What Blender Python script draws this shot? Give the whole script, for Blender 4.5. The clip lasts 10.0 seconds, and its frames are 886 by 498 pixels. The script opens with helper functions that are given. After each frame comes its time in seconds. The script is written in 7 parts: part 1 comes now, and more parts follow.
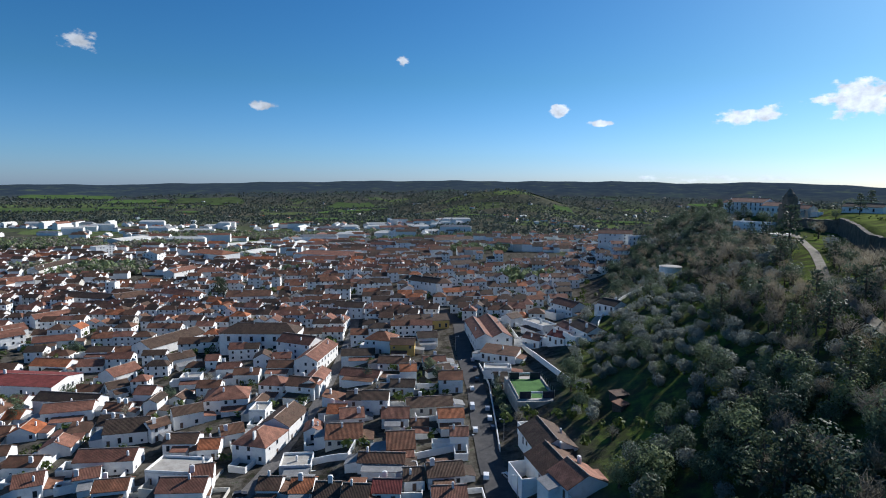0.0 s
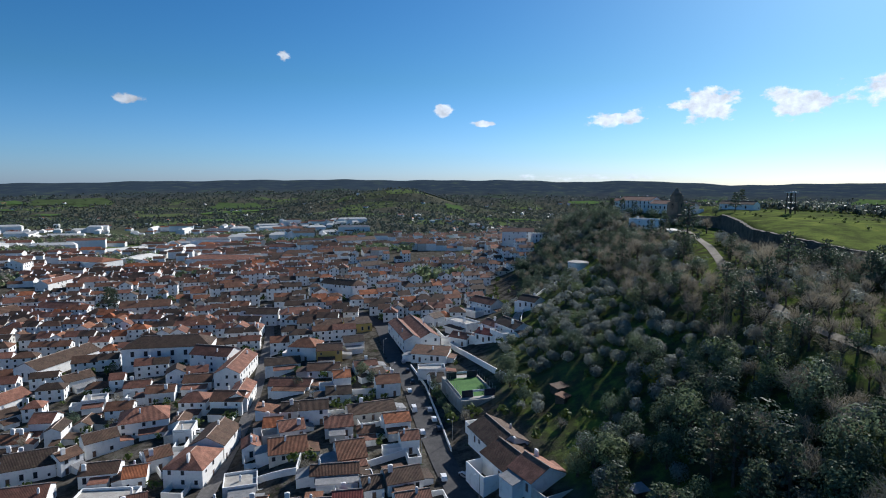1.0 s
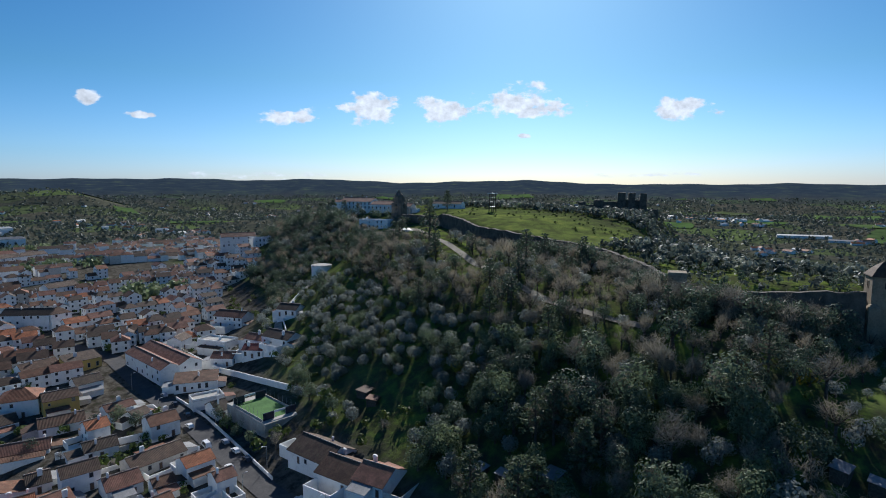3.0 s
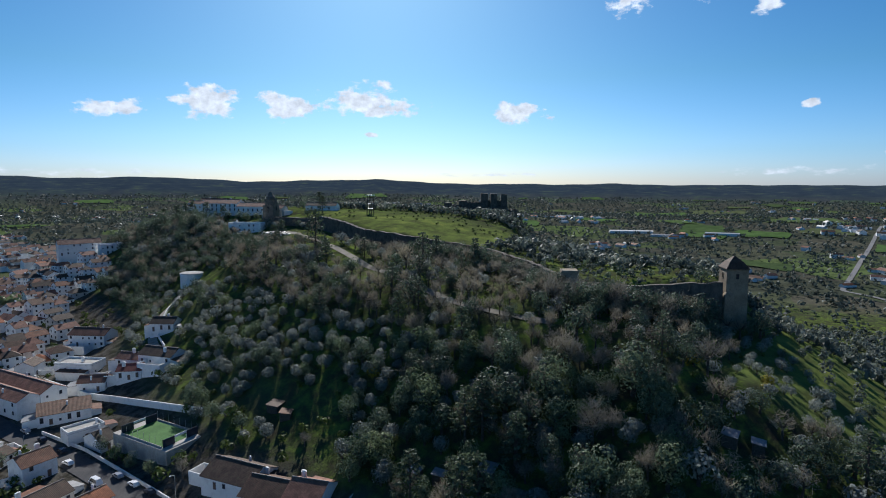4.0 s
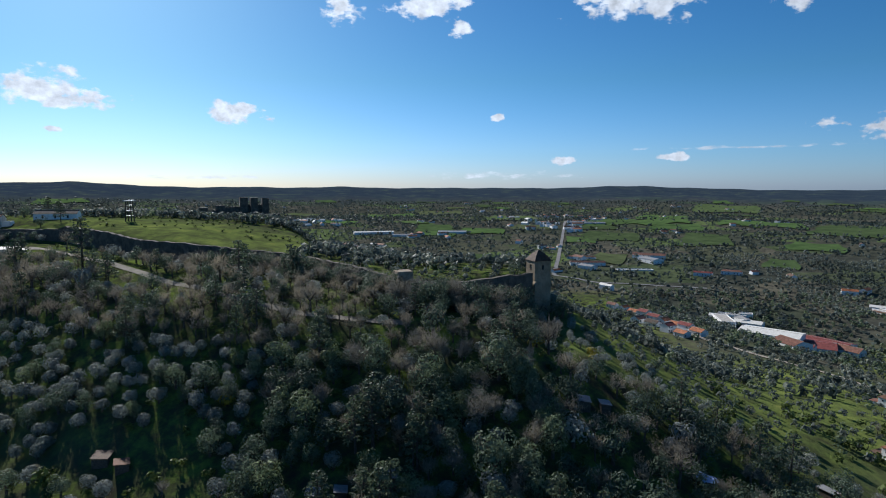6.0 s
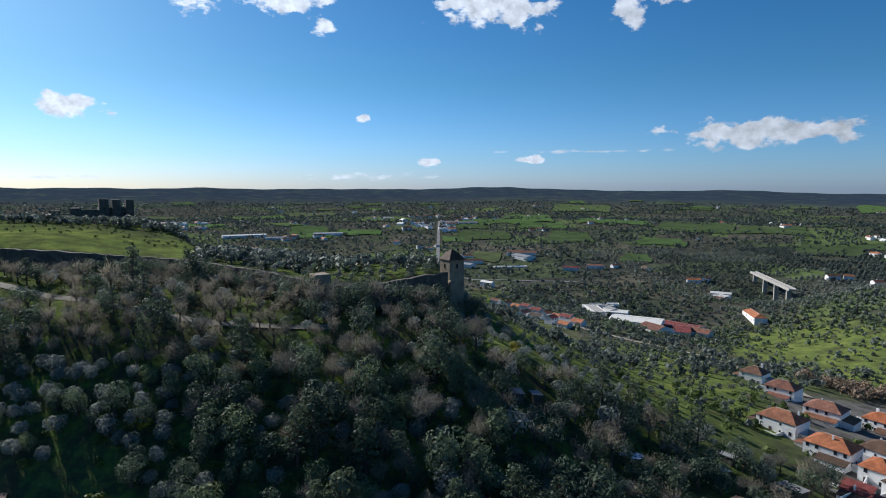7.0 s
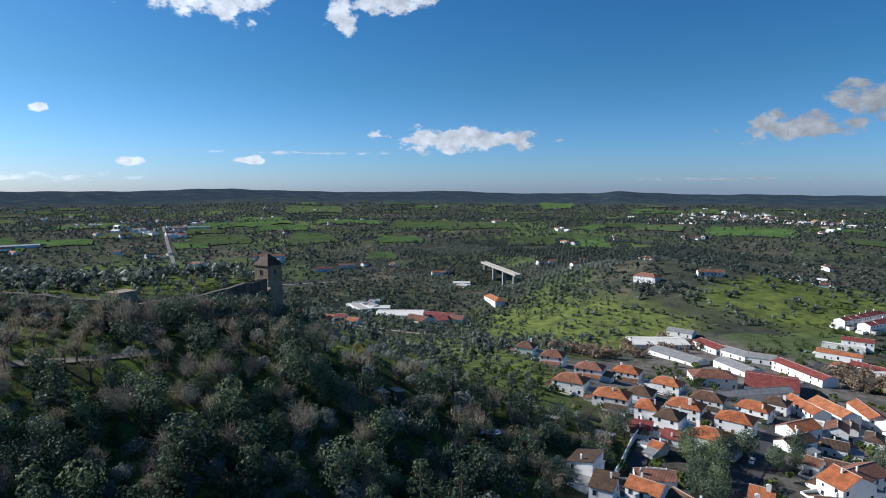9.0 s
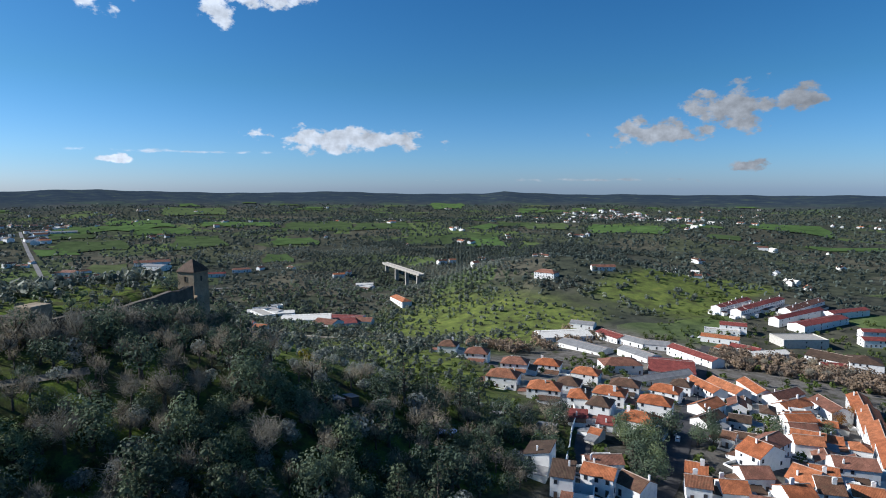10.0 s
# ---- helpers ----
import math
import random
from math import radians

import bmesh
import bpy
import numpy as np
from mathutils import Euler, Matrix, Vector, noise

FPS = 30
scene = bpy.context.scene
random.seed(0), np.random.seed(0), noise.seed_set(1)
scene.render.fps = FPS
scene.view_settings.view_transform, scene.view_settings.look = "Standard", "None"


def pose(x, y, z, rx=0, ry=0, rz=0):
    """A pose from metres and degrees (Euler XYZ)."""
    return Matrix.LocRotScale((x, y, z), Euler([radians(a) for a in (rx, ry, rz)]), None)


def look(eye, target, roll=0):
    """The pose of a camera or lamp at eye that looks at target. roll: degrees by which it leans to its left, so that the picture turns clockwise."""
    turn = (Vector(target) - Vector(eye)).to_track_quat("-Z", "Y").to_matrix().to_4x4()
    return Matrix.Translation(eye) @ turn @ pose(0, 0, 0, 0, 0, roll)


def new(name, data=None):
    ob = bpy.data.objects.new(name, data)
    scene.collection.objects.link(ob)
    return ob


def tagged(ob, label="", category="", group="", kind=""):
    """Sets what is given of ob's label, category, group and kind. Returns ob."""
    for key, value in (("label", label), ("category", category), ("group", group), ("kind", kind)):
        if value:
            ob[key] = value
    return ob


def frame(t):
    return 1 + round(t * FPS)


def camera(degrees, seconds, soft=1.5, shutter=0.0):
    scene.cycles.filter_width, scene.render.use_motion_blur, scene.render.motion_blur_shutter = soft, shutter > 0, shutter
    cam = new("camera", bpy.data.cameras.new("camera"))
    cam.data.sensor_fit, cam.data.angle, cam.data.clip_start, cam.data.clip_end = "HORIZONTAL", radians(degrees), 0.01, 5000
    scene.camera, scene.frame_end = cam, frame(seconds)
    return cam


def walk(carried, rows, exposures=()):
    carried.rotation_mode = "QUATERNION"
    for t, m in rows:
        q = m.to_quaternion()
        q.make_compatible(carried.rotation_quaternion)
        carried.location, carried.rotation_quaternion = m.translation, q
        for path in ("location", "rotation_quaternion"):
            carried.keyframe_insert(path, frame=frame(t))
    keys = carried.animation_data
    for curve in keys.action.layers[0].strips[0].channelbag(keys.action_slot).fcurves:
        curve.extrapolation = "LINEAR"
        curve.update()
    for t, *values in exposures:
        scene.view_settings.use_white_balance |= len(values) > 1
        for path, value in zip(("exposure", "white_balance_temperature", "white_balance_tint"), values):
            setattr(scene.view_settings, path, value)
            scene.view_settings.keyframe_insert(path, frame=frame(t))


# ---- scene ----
# The camera flies a wide arc beside the castle hill, turning from the town to the open country.
cam = camera(74.35, 10.0, soft=1.0)


def aim(x, y, z, yaw, pitch, roll):
    """An eye whose view runs yaw degrees from the x axis."""
    return pose(x, y, z, 90 + pitch, 0, yaw - 90) @ pose(0, 0, 0, 0, 0, roll)


PATH = [
    (0.0, 0.00, 0.00, 78.00, 90.00, -6.08, 0.32),
    (0.5, -9.06, 0.72, 78.54, 85.33, -6.12, 0.25),
    (1.0, -18.41, 2.26, 79.19, 79.04, -6.16, 0.13),
    (1.5, -27.84, 4.81, 79.96, 70.90, -6.18, 0.00),
    (2.0, -36.96, 8.25, 80.88, 63.08, -6.22, -0.07),
    (2.5, -45.68, 12.65, 81.96, 55.78, -6.28, -0.20),
    (4.0, -69.83, 33.31, 85.52, 33.60, -6.52, 0.10),
    (4.5, -75.24, 42.60, 85.84, 27.12, -6.43, 0.12),
    (5.0, -79.38, 52.31, 85.86, 21.44, -6.32, 0.12),
    (6.5, -85.58, 83.20, 85.69, 0.18, -6.10, 0.18),
    (7.0, -84.63, 93.13, 85.48, -5.71, -6.03, 0.19),
    (7.5, -82.54, 103.05, 85.30, -11.46, -5.99, 0.19),
    (8.0, -79.63, 112.72, 85.15, -17.03, -5.93, 0.07),
    (8.5, -75.81, 122.21, 85.05, -24.44, -5.89, 0.02),
    (9.0, -71.03, 131.22, 84.95, -32.24, -5.85, 0.00),
    (9.5, -64.99, 139.61, 84.88, -38.53, -5.80, -0.06),
    (10.0, -57.56, 147.11, 84.83, -43.19, -5.80, -0.06),
]
walk(cam, [(t, aim(*row)) for t, *row in PATH], [(0.0, 0.42), (1.5, 0.36), (2.5, 0.3), (4.5, 0.28), (6.5, 0.32), (8.0, 0.42), (10.0, 0.52)])

# ---- world, sun ----
SUN_AZ, SUN_EL = 40.0, 31.0
world = bpy.data.worlds.new("sky")
scene.world = world
world.use_nodes = True


# clouds: degrees from the x axis, degrees up, half width, half height
CLOUDS = [
    (121.2, 11.4, 1.7, 1.0), (94.0, 11.7, 0.8, 0.5), (106.6, 7.3, 1.9, 0.6), (79.0, 7.2, 1.6, 0.7), (75.2, 5.9, 1.6, 0.4),
    (63.0, 6.2, 3.2, 0.95), (55.1, 7.1, 3.9, 1.7), (48.6, 7.0, 3.5, 1.5), (40.8, 7.6, 5.6, 1.75), (26.2, 6.6, 3.6, 1.3), (40.5, 4.5, 0.9, 0.35),
    (16.6, 15.9, 2.6, 1.3), (8.6, 16.8, 5.0, 1.9), (5.3, 14.4, 1.6, 0.9), (1.9, 6.5, 0.9, 0.6), (-4.0, 2.4, 1.4, 0.6), (-10.8, 16.4, 7.0, 2.4), (-22.9, 15.6, 2.0, 2.0),
    (-27.5, 17.0, 4.5, 1.5), (-14.3, 2.7, 1.6, 0.6), (-34.4, 4.7, 9.4, 1.5), (-63.6, 5.1, 5.8, 1.6), (-69.2, 7.2, 4.6, 2.3), (-74.2, 7.6, 2.4, 1.2), (-70.6, 2.1, 1.8, 0.8),
]
BANKS = [(66.0, 0.8, 12.0, 0.6), (30.0, 0.7, 9.0, 0.35), (2.0, 1.0, 11.0, 0.7), (-20.0, 3.4, 16.0, 0.25), (-58.0, 0.9, 14.0, 0.3)]


def sky_nodes():
    nt = world.node_tree
    nt.nodes.clear()
    link = nt.links.new

    def op(kind, a, b=None, c=None):
        n = nt.nodes.new("ShaderNodeMath")
        n.operation = kind
        for k, v in enumerate((a, b, c)):
            if v is None:
                continue
            if isinstance(v, (int, float)):
                n.inputs[k].default_value = v
            else:
                link(v, n.inputs[k])
        return n.outputs[0]

    def vec(kind, a, b):
        n = nt.nodes.new("ShaderNodeVectorMath")
        n.operation = kind
        link(a, n.inputs[0])
        n.inputs[1].default_value = b
        return n.outputs["Value" if kind == "LENGTH" else "Vector"]

    out = nt.nodes.new("ShaderNodeOutputWorld")
    bg = nt.nodes.new("ShaderNodeBackground")
    sky = nt.nodes.new("ShaderNodeTexSky")
    sky.sky_type, sky.sun_disc = "NISHITA", False
    sky.sun_elevation, sky.sun_rotation = radians(SUN_EL), radians(90 - SUN_AZ)
    sky.altitude, sky.air_density, sky.dust_density, sky.ozone_density = 250, 1.0, 0.65, 4.0
    hue = nt.nodes.new("ShaderNodeHueSaturation")
    hue.inputs["Saturation"].default_value = 1.25
    link(sky.outputs[0], hue.inputs["Color"])
    tint = nt.nodes.new("ShaderNodeMix")
    tint.data_type, tint.blend_type = "RGBA", "MULTIPLY"
    tint.inputs[0].default_value = 1.0
    tint.inputs[7].default_value = (0.66, 0.91, 1.10, 1)
    link(hue.outputs[0], tint.inputs[6])
    up = nt.nodes.new("ShaderNodeTexCoord")
    rise = nt.nodes.new("ShaderNodeSeparateXYZ")
    link(up.outputs["Generated"], rise.inputs[0])
    air = nt.nodes.new("ShaderNodeValToRGB")
    air.color_ramp.elements[0].color, air.color_ramp.elements[1].color = (0.78, 1.06, 1.85, 1), (0.57, 0.93, 1.1, 1)
    air.color_ramp.elements[1].position = 0.17
    haze = air.color_ramp.elements.new(0.05)
    haze.color = (0.65, 0.98, 1.5, 1)
    link(rise.outputs[2], air.inputs[0])
    link(air.outputs[0], tint.inputs[7])
    # clouds, drawn over the sky in degrees of bearing and height
    tc = nt.nodes.new("ShaderNodeTexCoord")
    sep = nt.nodes.new("ShaderNodeSeparateXYZ")
    link(tc.outputs["Generated"], sep.inputs[0])
    az = op("MULTIPLY", op("ARCTAN2", sep.outputs[1], sep.outputs[0]), 57.2958)
    el = op("MULTIPLY", op("ARCSINE", sep.outputs[2]), 57.2958)
    flat = nt.nodes.new("ShaderNodeCombineXYZ")
    link(az, flat.inputs[0])
    link(el, flat.inputs[1])
    near = None
    for a, e, w, h in CLOUDS:
        d = vec("LENGTH", vec("MULTIPLY", vec("SUBTRACT", flat.outputs[0], (a, e, 0)), (1 / w, 1 / h, 0)), (0, 0, 0))
        near = d if near is None else op("MINIMUM", near, d)
    bank = None
    for a, e, w, h in BANKS:
        d = vec("LENGTH", vec("MULTIPLY", vec("SUBTRACT", flat.outputs[0], (a, e, 0)), (1 / w, 1 / h, 0)), (0, 0, 0))
        bank = d if bank is None else op("MINIMUM", bank, d)

    def billow(scale, squash, detail=7.0):
        n = nt.nodes.new("ShaderNodeTexNoise")
        n.inputs["Scale"].default_value, n.inputs["Detail"].default_value, n.inputs["Roughness"].default_value = scale, detail, 0.58
        link(vec("MULTIPLY", flat.outputs[0], (1, squash, 1)), n.inputs["Vector"])
        return n.outputs["Fac"]

    puff = billow(0.42, 1.6, 6.0)
    body = op("ADD", op("SUBTRACT", 0.8, near), op("MULTIPLY", op("SUBTRACT", puff, 0.5), 2.6))
    veil = op("ADD", op("SUBTRACT", 0.55, bank), op("MULTIPLY", op("SUBTRACT", billow(0.5, 3.5), 0.5), 3.2))
    cover = nt.nodes.new("ShaderNodeMapRange")
    cover.interpolation_type = "SMOOTHSTEP"
    cover.inputs["From Min"].default_value, cover.inputs["From Max"].default_value = 0.0, 0.34
    link(body, cover.inputs["Value"])
    thin = nt.nodes.new("ShaderNodeMapRange")
    thin.interpolation_type = "SMOOTHSTEP"
    thin.inputs["From Max"].default_value, thin.inputs["To Max"].default_value = 0.8, 0.75
    link(veil, thin.inputs["Value"])
    alpha = op("MAXIMUM", cover.outputs[0], thin.outputs[0])
    # clouds are white towards the sun and grey away from it
    shade = nt.nodes.new("ShaderNodeMapRange")
    shade.inputs["From Min"].default_value, shade.inputs["From Max"].default_value = -75, 5
    shade.inputs["To Min"].default_value, shade.inputs["To Max"].default_value = 4.0, 12.5
    link(az, shade.inputs["Value"])
    dim = nt.nodes.new("ShaderNodeMapRange")
    dim.inputs["From Min"].default_value, dim.inputs["From Max"].default_value = 70, 110
    dim.inputs["To Min"].default_value, dim.inputs["To Max"].default_value = 1.0, 0.62
    link(az, dim.inputs["Value"])
    lit = op("MULTIPLY", op("MULTIPLY", shade.outputs[0], dim.outputs[0]), op("MULTIPLY_ADD", billow(0.9, 1.2), 1.3, 0.35))
    white = nt.nodes.new("ShaderNodeMix")
    white.data_type, white.blend_type = "RGBA", "MULTIPLY"
    white.inputs[0].default_value = 1.0
    white.inputs[6].default_value = (0.74, 0.84, 1.0, 1)
    link(lit, white.inputs[7])
    final = nt.nodes.new("ShaderNodeMix")
    final.data_type = "RGBA"
    link(alpha, final.inputs[0])
    link(tint.outputs[2], final.inputs[6])
    link(white.outputs[2], final.inputs[7])
    bg.inputs["Strength"].default_value = 0.065
    link(final.outputs[2], bg.inputs["Color"])
    link(bg.outputs[0], out.inputs["Surface"])


sky_nodes()
sun = new("sun", bpy.data.lights.new("sun", "SUN"))
sun.data.energy, sun.data.angle, sun.data.color = 5.0, radians(0.5), (1.0, 0.98, 0.965)
sun.matrix_world = look((0, 0, 0), (-math.cos(radians(SUN_AZ)), -math.sin(radians(SUN_AZ)), -math.tan(radians(SUN_EL))))

# ---- the lie of the land ----


def smooth(v, a, b):
    k = np.clip((np.asarray(v, float) - a) / (b - a), 0, 1)
    return k * k * (3 - 2 * k)


def waves(x, y, size, seed):
    """Soft rolling relief between -1 and 1."""
    a = np.sin(x / size * 1.7 + seed) * np.cos(y / size * 1.3 - seed * 2.1)
    b = np.sin((x + y) / size * 2.9 + seed * 3.3) * np.cos((x - 0.6 * y) / size * 2.3 + seed)
    return 0.6 * a + 0.4 * b


WALL_Y = [66, 97, 116, 145, 176, 199, 227, 263, 337, 392]
WALL_X = [170, 154, 150, 174, 195, 199, 188, 194, 230, 227]


def height(x, y):
    """The ground's height: town terraces, castle hill, valley, plain and far ridges."""
    x, y = np.asarray(x, float), np.asarray(y, float)
    west = np.interp(y, [-2000, -600, -430, -300, -200, -80, 0, 100, 250, 450, 700, 1050], [-42, -45, -48, -45, -37, -16, -10, -9, -5, 1, 3, -3]) + 0.055 * np.clip(x, -260, 40)
    east = np.interp(np.hypot(x, y), [300, 460, 560, 800, 1000, 1600, 2200], [-30, -37, -50, -48, -38, -13, -34]) + 6 * waves(x, y, 420, 2.0) * smooth(x, 700, 1100)
    edge = np.interp(y, [-40, 40, 120, 200, 280, 350, 430, 560, 700], [140, 190, 205, 245, 390, 540, 390, 300, 240])
    k = smooth(x - 0.25 * np.clip(-y, 0, 600), edge, edge + 210)
    base = west * (1 - k) + east * k
    # the hill: a steep wooded west flank, a long crest, a nose to the south
    toe = np.interp(y, [-60, 10, 60, 120, 200, 250, 300, 320, 360, 450], [44, 26, 20, 20, 20, 33, 47, 54, 84, 105])
    flank = np.interp(x - toe, [0, 10, 22, 37, 53, 97, 135, 170, 210], [0, 3, 7, 12.5, 21, 43, 51, 60, 66])
    crest = np.interp(y, [0, 58, 68, 97, 120, 145, 200, 260, 330, 480], [36, 43, 56, 54.5, 52.5, 53.5, 55, 62, 63, 58]) - 11 * smooth(x, 320, 420)
    south = np.interp(y, [-120, -60, -15, 28, 70, 110], [0, 0.09, 0.3, 0.68, 0.97, 1])
    north = 1 - smooth(y, 480, 660)
    # the castle wall holds the crest up above the track
    brink = np.interp(y, WALL_Y, WALL_X)
    below = np.interp(y, [50, 65, 97, 116, 145, 176, 227, 263, 337, 390], [30, 40, 44.5, 46, 47.5, 48.5, 49, 51, 52, 54])
    k = smooth(x - brink, 0, 6)
    held = np.minimum(flank, below) * (1 - k) + np.maximum(np.minimum(flank, crest), crest - 4) * k
    walled = smooth(y, 50, 66) * (1 - smooth(y, 380, 400))
    rise = (held * walled + np.minimum(flank, crest) * (1 - walled)) * south * north * (1 - smooth(x, edge, edge + 170))
    z = base + rise + 0.5 * waves(x, y, 22, 1.0) * smooth(x, 60, 110)
    # a farm hill across the valley
    z = z + 42 * np.exp(-((x - 400) / 170) ** 2 - ((y + 505) / 135) ** 2)
    # open country swells up to the far ridges
    r, a = np.hypot(x, y), np.degrees(np.arctan2(y, x))
    rim = np.interp(a, [-180, -80, -70, -54, -51, -48.5, -46, -42, -35, -31, -26, -21, -16, -11, -4, 0, 5, 11, 18, 22, 30, 36, 38.5, 41, 44, 48, 53, 57, 61, 68, 74, 78, 91, 99, 108, 119, 127, 180],
                    [50, 44, 44, 50, 56, 73, 54, 52, 60, 76, 62, 67, 72, 90, 76, 68, 73, 67, 76, 72, 73, 79, 97, 110, 96, 99, 84, 108, 116, 110, 124, 119, 122, 114, 101, 80, 76, 60])
    rim = rim + 2.5 * np.sin(np.radians(a) * 41 + 1) + 2 * np.sin(np.radians(a) * 97 + 2)
    # the old town dips along its second street
    z = z - 5 * smooth(-x, 28, 58) * (1 - smooth(-x, 170, 260)) * smooth(y, 120, 170) * (1 - smooth(y, 330, 430))
    z = z - 19 * np.exp(-((x - 620) / 75) ** 2 - ((y + 405) / 75) ** 2)
    # the valley with the works, then swells and a wooded knoll in the plain
    z = z - 22 * np.exp(-((x - 420) / 170) ** 2 - ((y + 225) / 95) ** 2)
    z = z + waves(x, y, 520, 4.0) * 9 * smooth(r, 900, 1800) + waves(x, y, 900, 2.2) * 13 * smooth(r, 1800, 2600)
    z = z + 58 * np.exp(-((x - 260) / 330) ** 2 - ((y - 2150) / 260) ** 2)
    far = smooth(r, 2300, 4300)
    return z * (1 - far) + rim * far - 60 * smooth(r, 4350, 4700)


def ground(x, y):
    return float(height(x, y))

# ---- end of the land ----

# ---- materials ----


def material(name, build):
    m = bpy.data.materials.new(name)
    m.use_nodes = True
    nt = m.node_tree
    nt.nodes.clear()
    out = nt.nodes.new("ShaderNodeOutputMaterial")
    bsdf = nt.nodes.new("ShaderNodeBsdfPrincipled")
    bsdf.inputs["Roughness"].default_value = 0.85
    bsdf.inputs["Specular IOR Level"].default_value = 0.25
    nt.links.new(bsdf.outputs[0], out.inputs["Surface"])
    build(nt, bsdf, out)
    return m


def add(nt, kind, **values):
    n = nt.nodes.new("ShaderNode" + kind)
    for key, v in values.items():
        n.inputs[key.replace("_", " ")].default_value = v
    return n


def noise_at(nt, scale, detail=4.0, where="Object", rough=0.6):
    tc = nt.nodes.new("ShaderNodeTexCoord") if where != "World" else nt.nodes.new("ShaderNodeNewGeometry")
    n = add(nt, "TexNoise", Scale=scale, Detail=detail, Roughness=rough)
    nt.links.new(tc.outputs["Position" if where == "World" else where], n.inputs["Vector"])
    return n.outputs["Fac"]


def ramp(nt, fac, stops):
    r = nt.nodes.new("ShaderNodeValToRGB")
    els = r.color_ramp.elements
    while len(els) < len(stops):
        els.new(0.5)
    for e, (p, c) in zip(els, stops):
        e.position, e.color = p, (*c, 1)
    nt.links.new(fac, r.inputs["Fac"])
    return r.outputs["Color"]


def mix(nt, fac, a, b, how="MIX"):
    m = nt.nodes.new("ShaderNodeMix")
    m.data_type, m.blend_type = "RGBA", how
    for key, v in ((0, fac), (6, a), (7, b)):
        if isinstance(v, (int, float)):
            m.inputs[key].default_value = v
        elif isinstance(v, tuple):
            m.inputs[key].default_value = (*v, 1)
        else:
            nt.links.new(v, m.inputs[key])
    return m.outputs[2]


def bump(nt, bsdf, fac, strength, distance):
    b = add(nt, "Bump", Strength=strength, Distance=distance)
    nt.links.new(fac, b.inputs["Height"])
    nt.links.new(b.outputs[0], bsdf.inputs["Normal"])


def random_of(nt):
    """A number of its own for each object, and for each island of a joined mesh."""
    o, g = nt.nodes.new("ShaderNodeObjectInfo"), nt.nodes.new("ShaderNodeNewGeometry")
    s = nt.nodes.new("ShaderNodeMath")
    s.operation = "ADD"
    nt.links.new(o.outputs["Random"], s.inputs[0])
    nt.links.new(g.outputs["Random Per Island"], s.inputs[1])
    f = nt.nodes.new("ShaderNodeMath")
    f.operation = "FRACT"
    nt.links.new(s.outputs[0], f.inputs[0])
    return f.outputs[0]


def object_random(nt):
    return nt.nodes.new("ShaderNodeObjectInfo").outputs["Random"]


def plain(name, a, b, scale=1.0, rough=0.85, relief=0.0, metal=0.0, where="Object"):
    """Two tones mixed at two scales, with a fine relief."""
    def build(nt, bsdf, out):
        c = ramp(nt, noise_at(nt, scale, 5, where), [(0.32, a), (0.68, b)])
        d = ramp(nt, noise_at(nt, scale * 7, 3, where), [(0.3, (0.78, 0.78, 0.78)), (0.7, (1.12, 1.12, 1.12))])
        nt.links.new(mix(nt, 1.0, c, d, "MULTIPLY"), bsdf.inputs["Base Color"])
        bsdf.inputs["Roughness"].default_value, bsdf.inputs["Metallic"].default_value = rough, metal
        if relief:
            bump(nt, bsdf, noise_at(nt, scale * 5, 4, where), 0.6, relief)
    return material(name, build)


def wall_paint(name, clean, stain, amount=0.5):
    def build(nt, bsdf, out):
        base = mix(nt, object_random(nt), clean, tuple(v * 0.9 for v in clean))
        streak = ramp(nt, noise_at(nt, 0.55, 6, "World", 0.7), [(0.5, (0, 0, 0)), (0.78, (amount,) * 3)])
        nt.links.new(mix(nt, streak, base, stain), bsdf.inputs["Base Color"])
        bump(nt, bsdf, noise_at(nt, 6, 4), 0.3, 0.02)
    return material(name, build)


def tile_roof(name, tones, moss):
    """Rows of half-round clay tiles running down the slope, with lichen and mended patches."""
    def build(nt, bsdf, out):
        base = ramp(nt, random_of(nt), tones)
        patch = ramp(nt, noise_at(nt, 0.35, 5, "World", 0.7), [(0.42, (0.62, 0.6, 0.58)), (0.68, (1.15, 1.12, 1.08))])
        c = mix(nt, 1.0, base, patch, "MULTIPLY")
        speck = ramp(nt, noise_at(nt, 3.2, 3, "World"), [(0.35, (0.65, 0.65, 0.65)), (0.7, (1.2, 1.2, 1.2))])
        c = mix(nt, 0.8, c, speck, "MULTIPLY")
        lichen = ramp(nt, noise_at(nt, 0.9, 6, "World", 0.75), [(0.52, (0, 0, 0)), (0.75, (moss,) * 3)])
        nt.links.new(mix(nt, lichen, c, (0.11, 0.095, 0.055)), bsdf.inputs["Base Color"])
        uv = nt.nodes.new("ShaderNodeTexCoord")
        w = add(nt, "TexWave", Scale=0.75, Distortion=0.4)
        w.wave_type, w.bands_direction = "BANDS", "X"
        nt.links.new(uv.outputs["UV"], w.inputs["Vector"])
        bump(nt, bsdf, w.outputs["Fac"], 0.5, 0.08)
        bsdf.inputs["Roughness"].default_value = 0.8
    return material(name, build)


